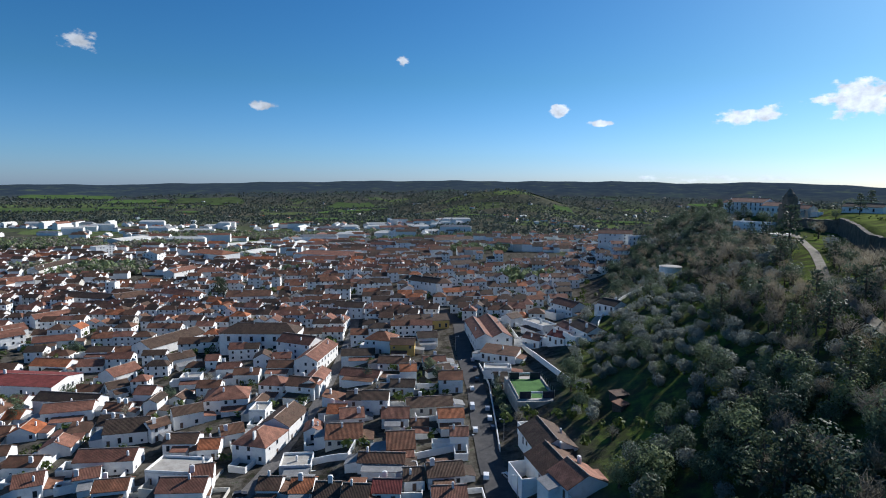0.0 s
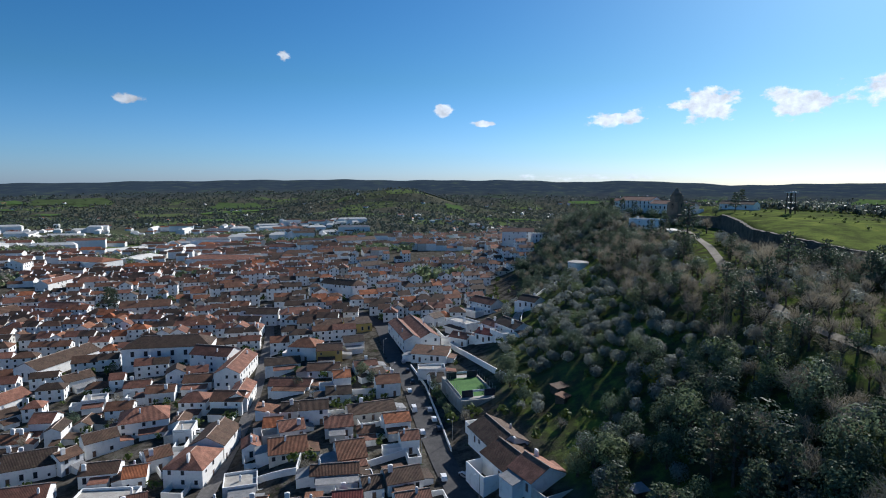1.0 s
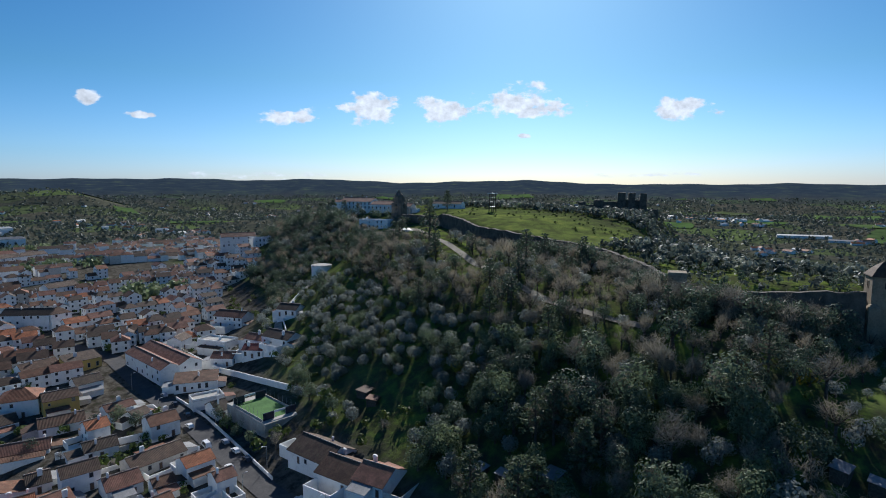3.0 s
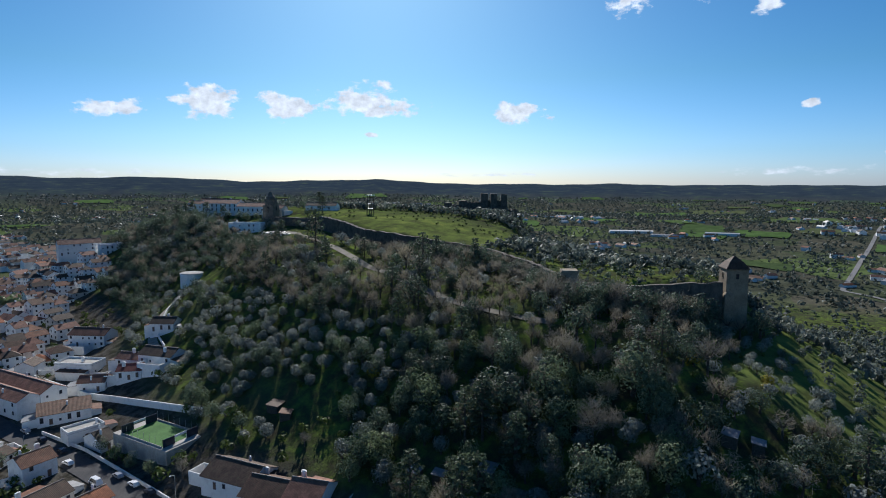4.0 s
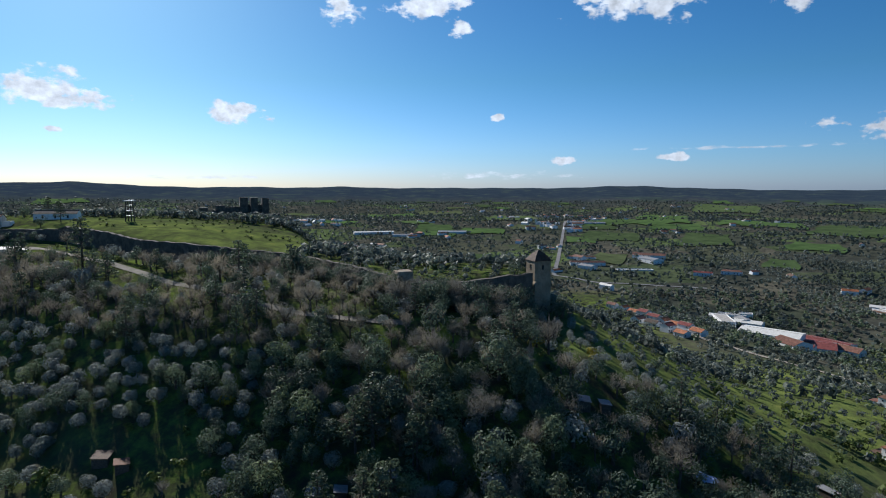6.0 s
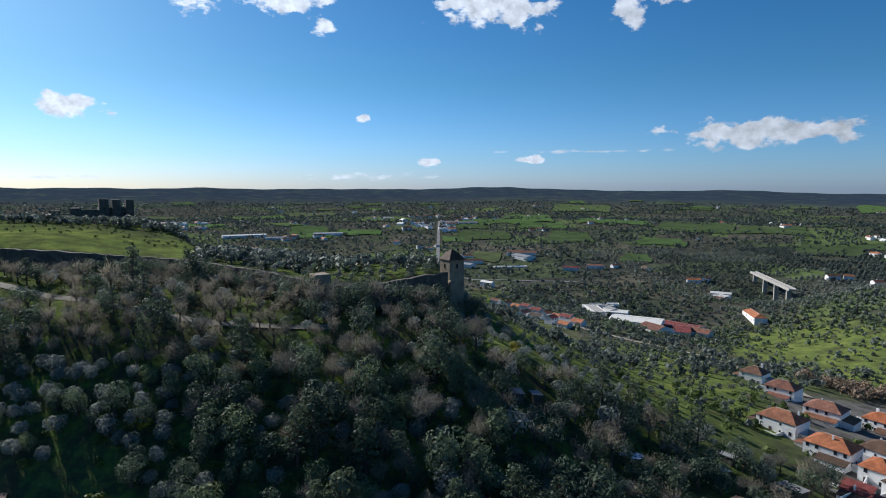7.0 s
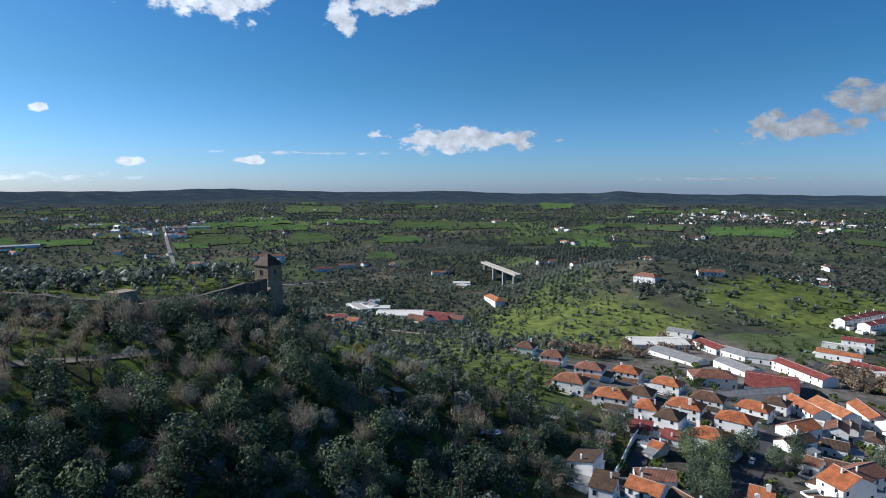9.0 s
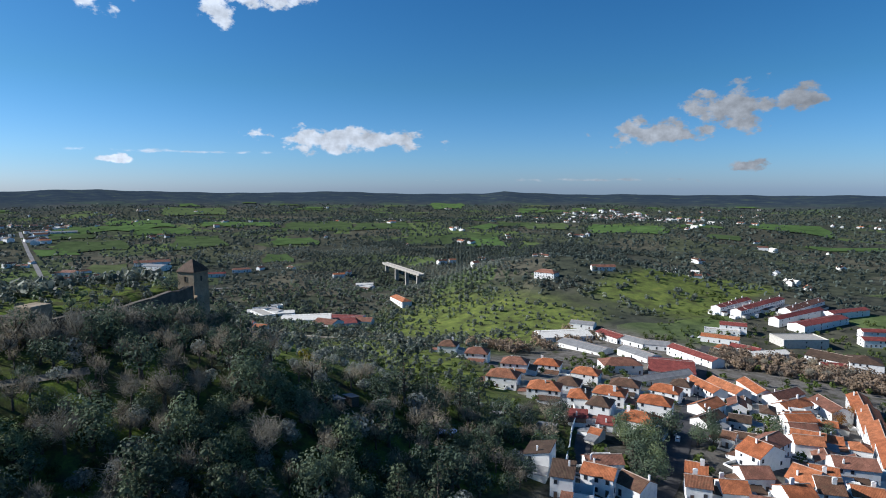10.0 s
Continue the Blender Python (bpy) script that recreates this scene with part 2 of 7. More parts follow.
def leaf(name, tones, sheen=0.3, rough=0.6):
    """Leaves that let some light through, each tree in a tone of its own."""
    def build(nt, bsdf, out):
        c = ramp(nt, object_random(nt), tones)
        g = nt.nodes.new("ShaderNodeNewGeometry")
        v = ramp(nt, g.outputs["Random Per Island"], [(0.0, (0.72, 0.72, 0.72)), (1.0, (1.3, 1.3, 1.28))])
        c = mix(nt, 1.0, c, v, "MULTIPLY")
        c = mix(nt, 0.7, c, ramp(nt, noise_at(nt, 0.05, 4, "World"), [(0.35, (0.65, 0.68, 0.7)), (0.65, (1.2, 1.15, 1.0))]), "MULTIPLY")
        nt.links.new(c, bsdf.inputs["Base Color"])
        bsdf.inputs["Roughness"].default_value = rough
        bsdf.inputs["Specular IOR Level"].default_value = 0.12
        t = nt.nodes.new("ShaderNodeBsdfTranslucent")
        nt.links.new(c, t.inputs["Color"])
        m = add(nt, "MixShader", Fac=sheen)
        nt.links.new(bsdf.outputs[0], m.inputs[1])
        nt.links.new(t.outputs[0], m.inputs[2])
        nt.links.new(m.outputs[0], out.inputs["Surface"])
    return material(name, build)


def land(nt, bsdf, out):
    """Pasture, scrub and ploughed plots in the open country; trodden earth in the town; woodland floor on the hill."""
    def cover(key):
        a = nt.nodes.new("ShaderNodeAttribute")
        a.attribute_name = key
        return a.outputs["Fac"]
    g = nt.nodes.new("ShaderNodeNewGeometry")
    warp = add(nt, "TexNoise", Scale=0.004, Detail=3.0)
    nt.links.new(g.outputs["Position"], warp.inputs["Vector"])
    shift = nt.nodes.new("ShaderNodeVectorMath")
    shift.operation = "MULTIPLY_ADD"
    shift.inputs[1].default_value = (160, 160, 0)
    nt.links.new(warp.outputs["Color"], shift.inputs[0])
    nt.links.new(g.outputs["Position"], shift.inputs[2])
    v = add(nt, "TexVoronoi", Scale=0.0085)
    nt.links.new(shift.outputs[0], v.inputs["Vector"])
    sep = nt.nodes.new("ShaderNodeSeparateColor")
    nt.links.new(v.outputs["Color"], sep.inputs[0])
    plots = ramp(nt, sep.outputs[0], [(0.0, (0.055, 0.062, 0.052)), (0.2, (0.08, 0.08, 0.064)), (0.36, (0.06, 0.07, 0.052)), (0.5, (0.1, 0.096, 0.076)), (0.62, (0.07, 0.088, 0.052)), (0.76, (0.056, 0.062, 0.052)), (0.9, (0.09, 0.125, 0.055)), (1.0, (0.105, 0.145, 0.06))])
    plots = mix(nt, 0.9, plots, ramp(nt, noise_at(nt, 0.05, 6, "World", 0.7), [(0.35, (0.5, 0.52, 0.55)), (0.65, (1.25, 1.2, 1.1))]), "MULTIPLY")
    meadow = ramp(nt, noise_at(nt, 0.07, 7, "World", 0.7), [(0.33, (0.06, 0.066, 0.032)), (0.45, (0.088, 0.108, 0.038)), (0.56, (0.125, 0.16, 0.045)), (0.68, (0.18, 0.195, 0.056))])
    floor = ramp(nt, noise_at(nt, 0.13, 7, "World", 0.75), [(0.35, (0.045, 0.042, 0.03)), (0.48, (0.058, 0.07, 0.03)), (0.64, (0.12, 0.17, 0.036))])
    earth = ramp(nt, noise_at(nt, 0.22, 6, "World", 0.7), [(0.3, (0.026, 0.04, 0.018)), (0.42, (0.042, 0.038, 0.03)), (0.53, (0.085, 0.078, 0.066)), (0.6, (0.11, 0.102, 0.088)), (0.67, (0.034, 0.052, 0.022)), (0.75, (0.06, 0.055, 0.043))])
    # far ridge woods: bluish distance haze is painted into these pine tones
    hazed_pines = ramp(nt, noise_at(nt, 0.012, 8, "World", 0.7), [(0.35, (0.024, 0.038, 0.056)), (0.54, (0.034, 0.05, 0.066)), (0.62, (0.05, 0.07, 0.066)), (0.7, (0.085, 0.112, 0.072))])
    c = mix(nt, cover("meadow"), plots, meadow)
    c = mix(nt, cover("woods"), c, floor)
    c = mix(nt, cover("town"), c, earth)
    paving = ramp(nt, noise_at(nt, 0.09, 6, "World", 0.7), [(0.36, (0.05, 0.06, 0.03)), (0.46, (0.11, 0.1, 0.088)), (0.58, (0.17, 0.16, 0.145)), (0.7, (0.1, 0.095, 0.08))])
    c = mix(nt, cover("paved"), c, paving)
    c = mix(nt, cover("far"), c, hazed_pines)
    nt.links.new(c, bsdf.inputs["Base Color"])
    bsdf.inputs["Roughness"].default_value = 1.0
    bsdf.inputs["Specular IOR Level"].default_value = 0.0
    bump(nt, bsdf, noise_at(nt, 0.5, 6, "World", 0.7), 0.7, 0.5)


def pasture(nt, bsdf, out):
    """Winter grass, each field of its own green, streaked and patchy."""
    base = ramp(nt, object_random(nt), [(0.0, (0.06, 0.085, 0.04)), (0.4, (0.07, 0.115, 0.044)), (0.75, (0.085, 0.145, 0.05)), (1.0, (0.09, 0.105, 0.055))])
    c = mix(nt, 0.85, base, ramp(nt, noise_at(nt, 0.03, 7, "World", 0.75), [(0.35, (0.55, 0.58, 0.6)), (0.62, (1.15, 1.12, 1.1))]), "MULTIPLY")
    nt.links.new(c, bsdf.inputs["Base Color"])
    bsdf.inputs["Roughness"].default_value = 1.0
    bsdf.inputs["Specular IOR Level"].default_value = 0.0


M = {
    "land": material("land", land),
    "white": wall_paint("whitewash", (0.78, 0.78, 0.76), (0.38, 0.36, 0.33), 0.55),
    "old": wall_paint("old_plaster", (0.55, 0.53, 0.48), (0.24, 0.22, 0.19), 0.8),
    "ochre": wall_paint("ochre_wash", (0.55, 0.38, 0.12), (0.3, 0.24, 0.14), 0.6),
    "red": tile_roof("red_clay_tile", [(0.0, (0.19, 0.085, 0.06)), (0.5, (0.25, 0.115, 0.08)), (1.0, (0.31, 0.145, 0.1))], 0.45),
    "brown": tile_roof("weathered_clay_tile", [(0.0, (0.066, 0.046, 0.035)), (0.45, (0.115, 0.07, 0.049)), (0.8, (0.19, 0.094, 0.058)), (1.0, (0.3, 0.125, 0.07))], 0.75),
    "orange": tile_roof("new_clay_tile", [(0.0, (0.40, 0.13, 0.055)), (1.0, (0.47, 0.18, 0.085))], 0.2),
    "maroon": tile_roof("maroon_sheet", [(0.0, (0.22, 0.05, 0.045)), (1.0, (0.26, 0.07, 0.06))], 0.1),
    "sheet": plain("fibre_cement_sheet", (0.17, 0.175, 0.18), (0.27, 0.27, 0.265), 0.3, 0.7, 0.02),
    "pale_sheet": plain("pale_roof_sheet", (0.6, 0.58, 0.52), (0.7, 0.68, 0.62), 0.25, 0.6, 0.02),
    "glass": plain("dark_window_glass", (0.02, 0.024, 0.03), (0.035, 0.04, 0.048), 2, 0.15),
    "frame": plain("window_frame", (0.22, 0.24, 0.28), (0.34, 0.35, 0.38), 3, 0.6),
    "door": plain("painted_door", (0.09, 0.06, 0.045), (0.16, 0.1, 0.07), 3, 0.6),
    "asphalt": plain("asphalt", (0.045, 0.045, 0.048), (0.075, 0.073, 0.072), 0.3, 0.9, 0.01, where="World"),
    "pale_asphalt": plain("worn_asphalt", (0.13, 0.13, 0.13), (0.19, 0.185, 0.18), 0.1, 0.9, 0.01, where="World"),
    "cobble": plain("granite_setts", (0.10, 0.095, 0.09), (0.17, 0.16, 0.15), 0.8, 0.85, 0.02, where="World"),
    "track": plain("pale_dirt_track", (0.26, 0.22, 0.17), (0.38, 0.33, 0.27), 0.5, 0.95, 0.03, where="World"),
    "path": plain("grassy_dirt_path", (0.12, 0.115, 0.08), (0.23, 0.2, 0.16), 0.25, 0.95, 0.03, where="World"),
    "stone": plain("dark_rubble_stone", (0.065, 0.056, 0.046), (0.15, 0.13, 0.104), 0.35, 0.95, 0.12, where="World"),
    "church": plain("weathered_church_stone", (0.11, 0.096, 0.078), (0.21, 0.182, 0.145), 0.35, 0.95, 0.1, where="World"),
    "tower": plain("ashlar_stone", (0.2, 0.158, 0.108), (0.33, 0.268, 0.19), 0.3, 0.95, 0.1, where="World"),
    "bark": plain("bark", (0.06, 0.048, 0.038), (0.12, 0.1, 0.08), 2, 0.95, 0.03),
    "concrete": plain("concrete", (0.3, 0.28, 0.25), (0.42, 0.4, 0.36), 0.4, 0.9, 0.02, where="World"),
    "pasture": material("pasture", pasture),
    "turf": plain("artificial_turf", (0.05, 0.13, 0.035), (0.08, 0.18, 0.05), 0.2, 0.95, 0.01, where="World"),
    "olive": leaf("olive_leaf", [(0.0, (0.15, 0.178, 0.162)), (0.5, (0.205, 0.235, 0.216)), (1.0, (0.27, 0.295, 0.275))], 0.34),
    "grove": leaf("grove_leaf", [(0.0, (0.1, 0.122, 0.108)), (0.5, (0.138, 0.162, 0.142)), (1.0, (0.18, 0.205, 0.18))], 0.3),
    "oak": leaf("evergreen_leaf", [(0.0, (0.078, 0.112, 0.08)), (0.6, (0.118, 0.16, 0.106)), (1.0, (0.17, 0.215, 0.115))], 0.34),
    # grey-green oaks of the plain, made bluer to paint in distance haze
    "far_leaf": leaf("hazed_cork_oak_leaf", [(0.0, (0.062, 0.082, 0.075)), (1.0, (0.11, 0.135, 0.118))], 0.28),
    "pine": leaf("pine_needles", [(0.0, (0.062, 0.088, 0.062)), (1.0, (0.105, 0.138, 0.085))], 0.3),
    "bare": leaf("winter_twigs", [(0.0, (0.225, 0.215, 0.185)), (0.6, (0.265, 0.245, 0.205)), (1.0, (0.3, 0.262, 0.2))], 0.3, 0.9),
    "plane": leaf("plane_twigs", [(0.0, (0.19, 0.145, 0.115)), (1.0, (0.28, 0.21, 0.155))], 0.2, 0.9),
    "gold": leaf("yellow_leaf", [(0.0, (0.22, 0.2, 0.03)), (1.0, (0.32, 0.26, 0.04))], 0.35),
    "russet": leaf("russet_leaf", [(0.0, (0.2, 0.1, 0.04)), (1.0, (0.3, 0.15, 0.05))], 0.3),
    "shrub": leaf("shrub_leaf", [(0.0, (0.056, 0.084, 0.028)), (1.0, (0.126, 0.168, 0.042))], 0.25),
    "car_white": plain("white_car_paint", (0.7, 0.7, 0.7), (0.75, 0.75, 0.75), 1, 0.3),
    "car_grey": plain("silver_car_paint", (0.35, 0.36, 0.38), (0.4, 0.41, 0.43), 1, 0.3, metal=0.4),
    "car_dark": plain("dark_car_paint", (0.03, 0.035, 0.05), (0.05, 0.05, 0.06), 1, 0.25),
    "tyre": plain("tyre_rubber", (0.02, 0.02, 0.02), (0.03, 0.03, 0.03), 5, 0.8),
    "steel": plain("galvanised_steel", (0.35, 0.36, 0.37), (0.45, 0.46, 0.47), 3, 0.45, metal=0.7),
    "blue": plain("blue_tarpaulin", (0.25, 0.38, 0.6), (0.5, 0.6, 0.72), 0.9, 0.5),
    "mortar": plain("lime_mortar", (0.3, 0.22, 0.17), (0.5, 0.42, 0.36), 1.2, 0.9),
    "lamp_red": plain("tail_lamp", (0.35, 0.02, 0.02), (0.4, 0.03, 0.03), 3, 0.3),
}

# ---- building helpers ----


def mesh_of(name, verts, faces, mats, slots=None, uv=None):
    me = bpy.data.meshes.new(name)
    me.from_pydata([tuple(v) for v in verts], [], faces)
    for m in mats:
        me.materials.append(M[m])
    if slots is not None:
        me.polygons.foreach_set("material_index", np.array(slots, dtype=np.int32))
    if uv is not None:
        lay = me.uv_layers.new(name="UVMap")
        lay.data.foreach_set("uv", np.array(uv, dtype=np.float32).ravel())
    me.update()
    return me


def piece(name, me, parent, m=None, label=""):
    """A mesh as one part under a thing or a part."""
    ob = new(name, me)
    ob.parent = parent
    if m is not None:
        ob.matrix_basis = m
    return tagged(ob, label)


BOX = [(0, 3, 2, 1), (4, 5, 6, 7), (0, 1, 5, 4), (1, 2, 6, 5), (2, 3, 7, 6), (3, 0, 4, 7)]


class Shape:
    """Gathers boxes, prisms and rods into one mesh."""

    def __init__(self):
        self.v, self.f, self.s = [], [], []

    def put(self, verts, faces, slot=0):
        n = len(self.v)
        self.v += [tuple(p) for p in verts]
        self.f += [tuple(i + n for i in f) for f in faces]
        self.s += [slot] * len(faces)

    def box(self, x0, y0, z0, x1, y1, z1, slot=0, m=None):
        vs = [Vector(p) for p in ((x0, y0, z0), (x1, y0, z0), (x1, y1, z0), (x0, y1, z0), (x0, y0, z1), (x1, y0, z1), (x1, y1, z1), (x0, y1, z1))]
        self.put([m @ p for p in vs] if m is not None else vs, BOX, slot)

    def rod(self, a, b, r0, r1, n=6, slot=0):
        a, b = Vector(a), Vector(b)
        q = (b - a).to_track_quat("Z", "Y")
        ring = lambda c, r: [c + q @ Vector((r * math.cos(k * 2 * math.pi / n), r * math.sin(k * 2 * math.pi / n), 0)) for k in range(n)]
        self.put(ring(a, r0) + ring(b, r1), [(k, (k + 1) % n, n + (k + 1) % n, n + k) for k in range(n)] + [tuple(range(n - 1, -1, -1)), tuple(range(n, 2 * n))], slot)

    def mesh(self, name, *mats):
        return mesh_of(name, self.v, self.f, mats, self.s)


def thing(name, x, y, z, turn=0, label="", category="", group="", kind=""):
    ob = new(name)
    ob.empty_display_size = 0.5
    ob.matrix_basis = pose(x, y, z, 0, 0, turn)
    return tagged(ob, label, category, group, kind)


# ---- ground ----


def axis(lo, a, b, hi, step, growth=1.13):
    near = list(np.arange(a, b + step, step))
    right, left, s = [near[-1]], [near[0]], step
    while right[-1] < hi:
        s = min(s * growth, 70)
        right.append(right[-1] + s)
    s = step
    while left[-1] > lo:
        s = min(s * growth, 70)
        left.append(left[-1] - s)
    return np.array(left[:0:-1] + near + right[1:])


def build_ground():
    xs, ys = axis(-4750, -160, 330, 4750, 4.0), axis(-4750, -280, 420, 4750, 4.0)
    gx, gy = np.meshgrid(xs, ys)
    gz = height(gx, gy)
    nx, ny = len(xs), len(ys)
    verts = np.stack([gx.ravel(), gy.ravel(), gz.ravel()], 1)
    i = np.arange(nx * ny).reshape(ny, nx)
    faces = np.stack([i[:-1, :-1].ravel(), i[:-1, 1:].ravel(), i[1:, 1:].ravel(), i[1:, :-1].ravel()], 1)
    me = bpy.data.meshes.new("ground")
    me.from_pydata(verts.tolist(), [], faces.tolist())
    me.materials.append(M["land"])
    me.polygons.foreach_set("use_smooth", np.ones(len(faces), dtype=bool))
    x, y = gx.ravel(), gy.ravel()
    r = np.hypot(x, y)
    toe = np.interp(y, [-60, 10, 60, 120, 200, 250, 300, 320, 360, 450], [44, 26, 20, 20, 20, 33, 47, 54, 84, 105])
    hill = smooth(x - toe, 12, 26) * (1 - smooth(x, 600, 720)) * smooth(y, -90, -20) * (1 - smooth(y, 560, 700))
    lawn = smooth(x - np.interp(y, WALL_Y, WALL_X), 2, 8) * (1 - smooth(x, 262, 312)) * smooth(y, 150, 205) * (1 - smooth(y, 360, 380))
    rim = x + 0.55 * y - np.interp(y, [-100, -10, 30, 70], [62, 78, 120, 160])
    nose = smooth(rim, 0, 18) * (1 - smooth(x + 0.55 * y, 215, 330)) * (1 - smooth(y, 45, 70)) * smooth(y, -130, -60)
    grove = smooth(x, 225, 260) * (1 - smooth(x, 430, 520)) * smooth(-y, 175, 215) * (1 - smooth(-y, 330, 400)) + smooth(x, 165, 190) * (1 - smooth(x, 285, 320)) * smooth(-y, 385, 420) * (1 - smooth(-y, 640, 700))
    grove = grove + 0.6 * smooth(x + 0.2 * y, 105, 150) * (1 - smooth(x, 260, 380)) * smooth(-y, 60, 90) * (1 - smooth(-y, 150, 200))
    grove = grove + 0.6 * smooth(x - np.interp(y, WALL_Y, WALL_X), 2, 8) * (1 - smooth(x, 240, 300)) * smooth(y, 62, 72) * (1 - smooth(y, 150, 205))
    lea = 0.95 * np.exp(-((x - 92) / 15) ** 2 - ((y - 303) / 18) ** 2) + 0.7 * np.exp(-((x - 60) / 14) ** 2 - ((y - 215) / 24) ** 2)
    town = (1 - smooth(x - toe, 12, 30)) * smooth(y, -60, 0) * (1 - smooth(y, 880, 1000)) * smooth(x, -620, -520)
    suburb = smooth(-y, 20, 60) * (1 - smooth(-y, 300, 350)) * (1 - smooth(x + 0.2 * y, 150, 190)) * smooth(x, -420, -300) * np.maximum(smooth(-(y + 0.5 * x), 0, 18), 1 - smooth(x, 50, 68))
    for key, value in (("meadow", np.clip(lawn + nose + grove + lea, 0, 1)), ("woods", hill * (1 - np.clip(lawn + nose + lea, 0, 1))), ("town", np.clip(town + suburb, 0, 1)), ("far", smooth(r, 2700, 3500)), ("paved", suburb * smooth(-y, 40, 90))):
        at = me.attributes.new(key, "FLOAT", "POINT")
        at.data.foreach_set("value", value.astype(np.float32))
    return tagged(new("ground", me), "rolling winter land of pasture, scrub and town earth", "ground", kind="structure")


build_ground()


def ribbon(name, points, width, mat, label, lift=0.22):
    """A road laid over the ground along a line of turns."""
    pts = [Vector(p) for p in points]
    line = []
    for a, b in zip(pts, pts[1:]):
        n = max(2, int((b - a).length / 3))
        line += [a.lerp(b, k / n) for k in range(n)]
    line.append(pts[-1])
    for _ in range(4):
        line = [line[0]] + [(p + q * 2 + s) / 4 for p, q, s in zip(line, line[1:], line[2:])] + [line[-1]]
    verts, faces = [], []
    for k, p in enumerate(line):
        d = (line[min(k + 1, len(line) - 1)] - line[max(k - 1, 0)]).normalized()
        side = Vector((-d.y, d.x))
        for o in (-0.5, -0.17, 0.17, 0.5):
            q = p + side * width * o
            verts.append((q.x, q.y, ground(q.x, q.y) + lift))
        if k:
            n = 4 * k
            faces += [(n - 4 + j, n - 3 + j, n + j + 1, n + j) for j in range(3)]
    return tagged(new(name, mesh_of(name, verts, faces, [mat])), label, "road", kind="structure")


ribbon("road_1", [(17, 140), (15, 170), (14, 200), (14, 232), (11, 275), (10, 335), (-4, 380)], 7.5, "asphalt", "narrow asphalt street with cars parked along it")
ribbon("road_2", [(-66, 140), (-58, 175), (-57, 181), (-55, 203), (-52, 234), (-52, 267), (-53, 307), (-54, 347), (-62, 420)], 5.5, "cobble", "narrow shaded street paved with granite setts")
ribbon("road_3", [(22, 40), (24, -25), (41, -75), (75, -170), (112, -262), (135, -330)], 9, "asphalt", "wide asphalt street in the lower town")
ribbon("road_4", [(40, -10), (52, -22), (62, -38), (70, -55), (84, -68), (92, -84)], 5.5, "asphalt", "walled lane curving round the foot of the hill")
ribbon("road_5", [(74, 285), (80, 300), (90, 315), (100, 326), (115, 337), (128, 350)], 4, "track", "pale walled lane climbing the hillside")
ribbon("road_6", [(214, 361), (190, 308), (175, 275), (162, 250), (145, 219), (126, 170), (122, 156), (119.6, 141), (117.8, 112)], 3.6, "path", "pale dirt track below the castle wall")
ribbon("road_7", [(1700, -75), (1540, -57), (1180, -23), (950, -1), (800, 16), (772, -15), (743, -40), (738, -90), (720, -180)], 6.5, "pale_asphalt", "straight pale country road across the plain", 0.7)
ribbon("road_8", [(430, -60), (372, -95), (315, -126), (266, -132), (231, -133), (190, -126)], 6, "track", "pale country road past the works in the valley", 0.5)

# ---- houses ----


def inset_mesh(name, w, h, border, mats, z=0.0, proud=0.06):
    """A surround standing proud of its wall with a recessed leaf or pane, facing -y."""
    def loop(gap, low, y):
        return [(-w / 2 + gap, y, z + low), (w / 2 - gap, y, z + low), (w / 2 - gap, y, z + h - gap), (-w / 2 + gap, y, z + h - gap)]
    v = loop(0, 0, 0.03) + loop(0, 0, -proud) + loop(border, border * 0.8, -proud) + loop(border, border * 0.8, -0.015)
    ring = lambda a, b: [(a + k, a + (k + 1) % 4, b + (k + 1) % 4, b + k) for k in range(4)]
    f = ring(0, 4) + ring(4, 8) + ring(8, 12) + [(12, 13, 14, 15)]
    return mesh_of(name, v, f, mats, [0] * 12 + [1])


def chimney_mesh(name, w, d, h):
    """A broad whitewashed stack with a corbelled cap and a hooded top."""
    steps = [(1, -1.2), (1, h), (1.14, h + 0.05), (1.14, h + 0.16), (0.86, h + 0.2), (0.86, h + 0.36), (1.06, h + 0.4), (1.06, h + 0.48), (0.2, h + 0.62)]
    v = [(sx * w / 2 * k, sy * d / 2 * (k if k > 0.5 else 1), z) for k, z in steps for sx, sy in ((-1, -1), (1, -1), (1, 1), (-1, 1))]
    f = [(4 * i + j, 4 * i + (j + 1) % 4, 4 * i + 4 + (j + 1) % 4, 4 * i + 4 + j) for i in range(len(steps) - 1) for j in range(4)]
    n = 4 * len(steps) - 4
    return mesh_of(name, v, f + [(n, n + 1, n + 2, n + 3)], ["white"])


WINDOW, SMALL, TALL = (inset_mesh("window", w, h, 0.1, ("frame", "glass")) for w, h in ((1.2, 1.55), (0.85, 1.0), (1.25, 2.2)))
DOOR, GATE = inset_mesh("door", 1.2, 2.3, 0.12, ("frame", "door")), inset_mesh("garage_door", 2.8, 2.5, 0.15, ("frame", "door"))
STACK, BROAD = chimney_mesh("chimney", 0.6, 0.5, 1.1), chimney_mesh("chimney", 1.3, 0.6, 1.6)


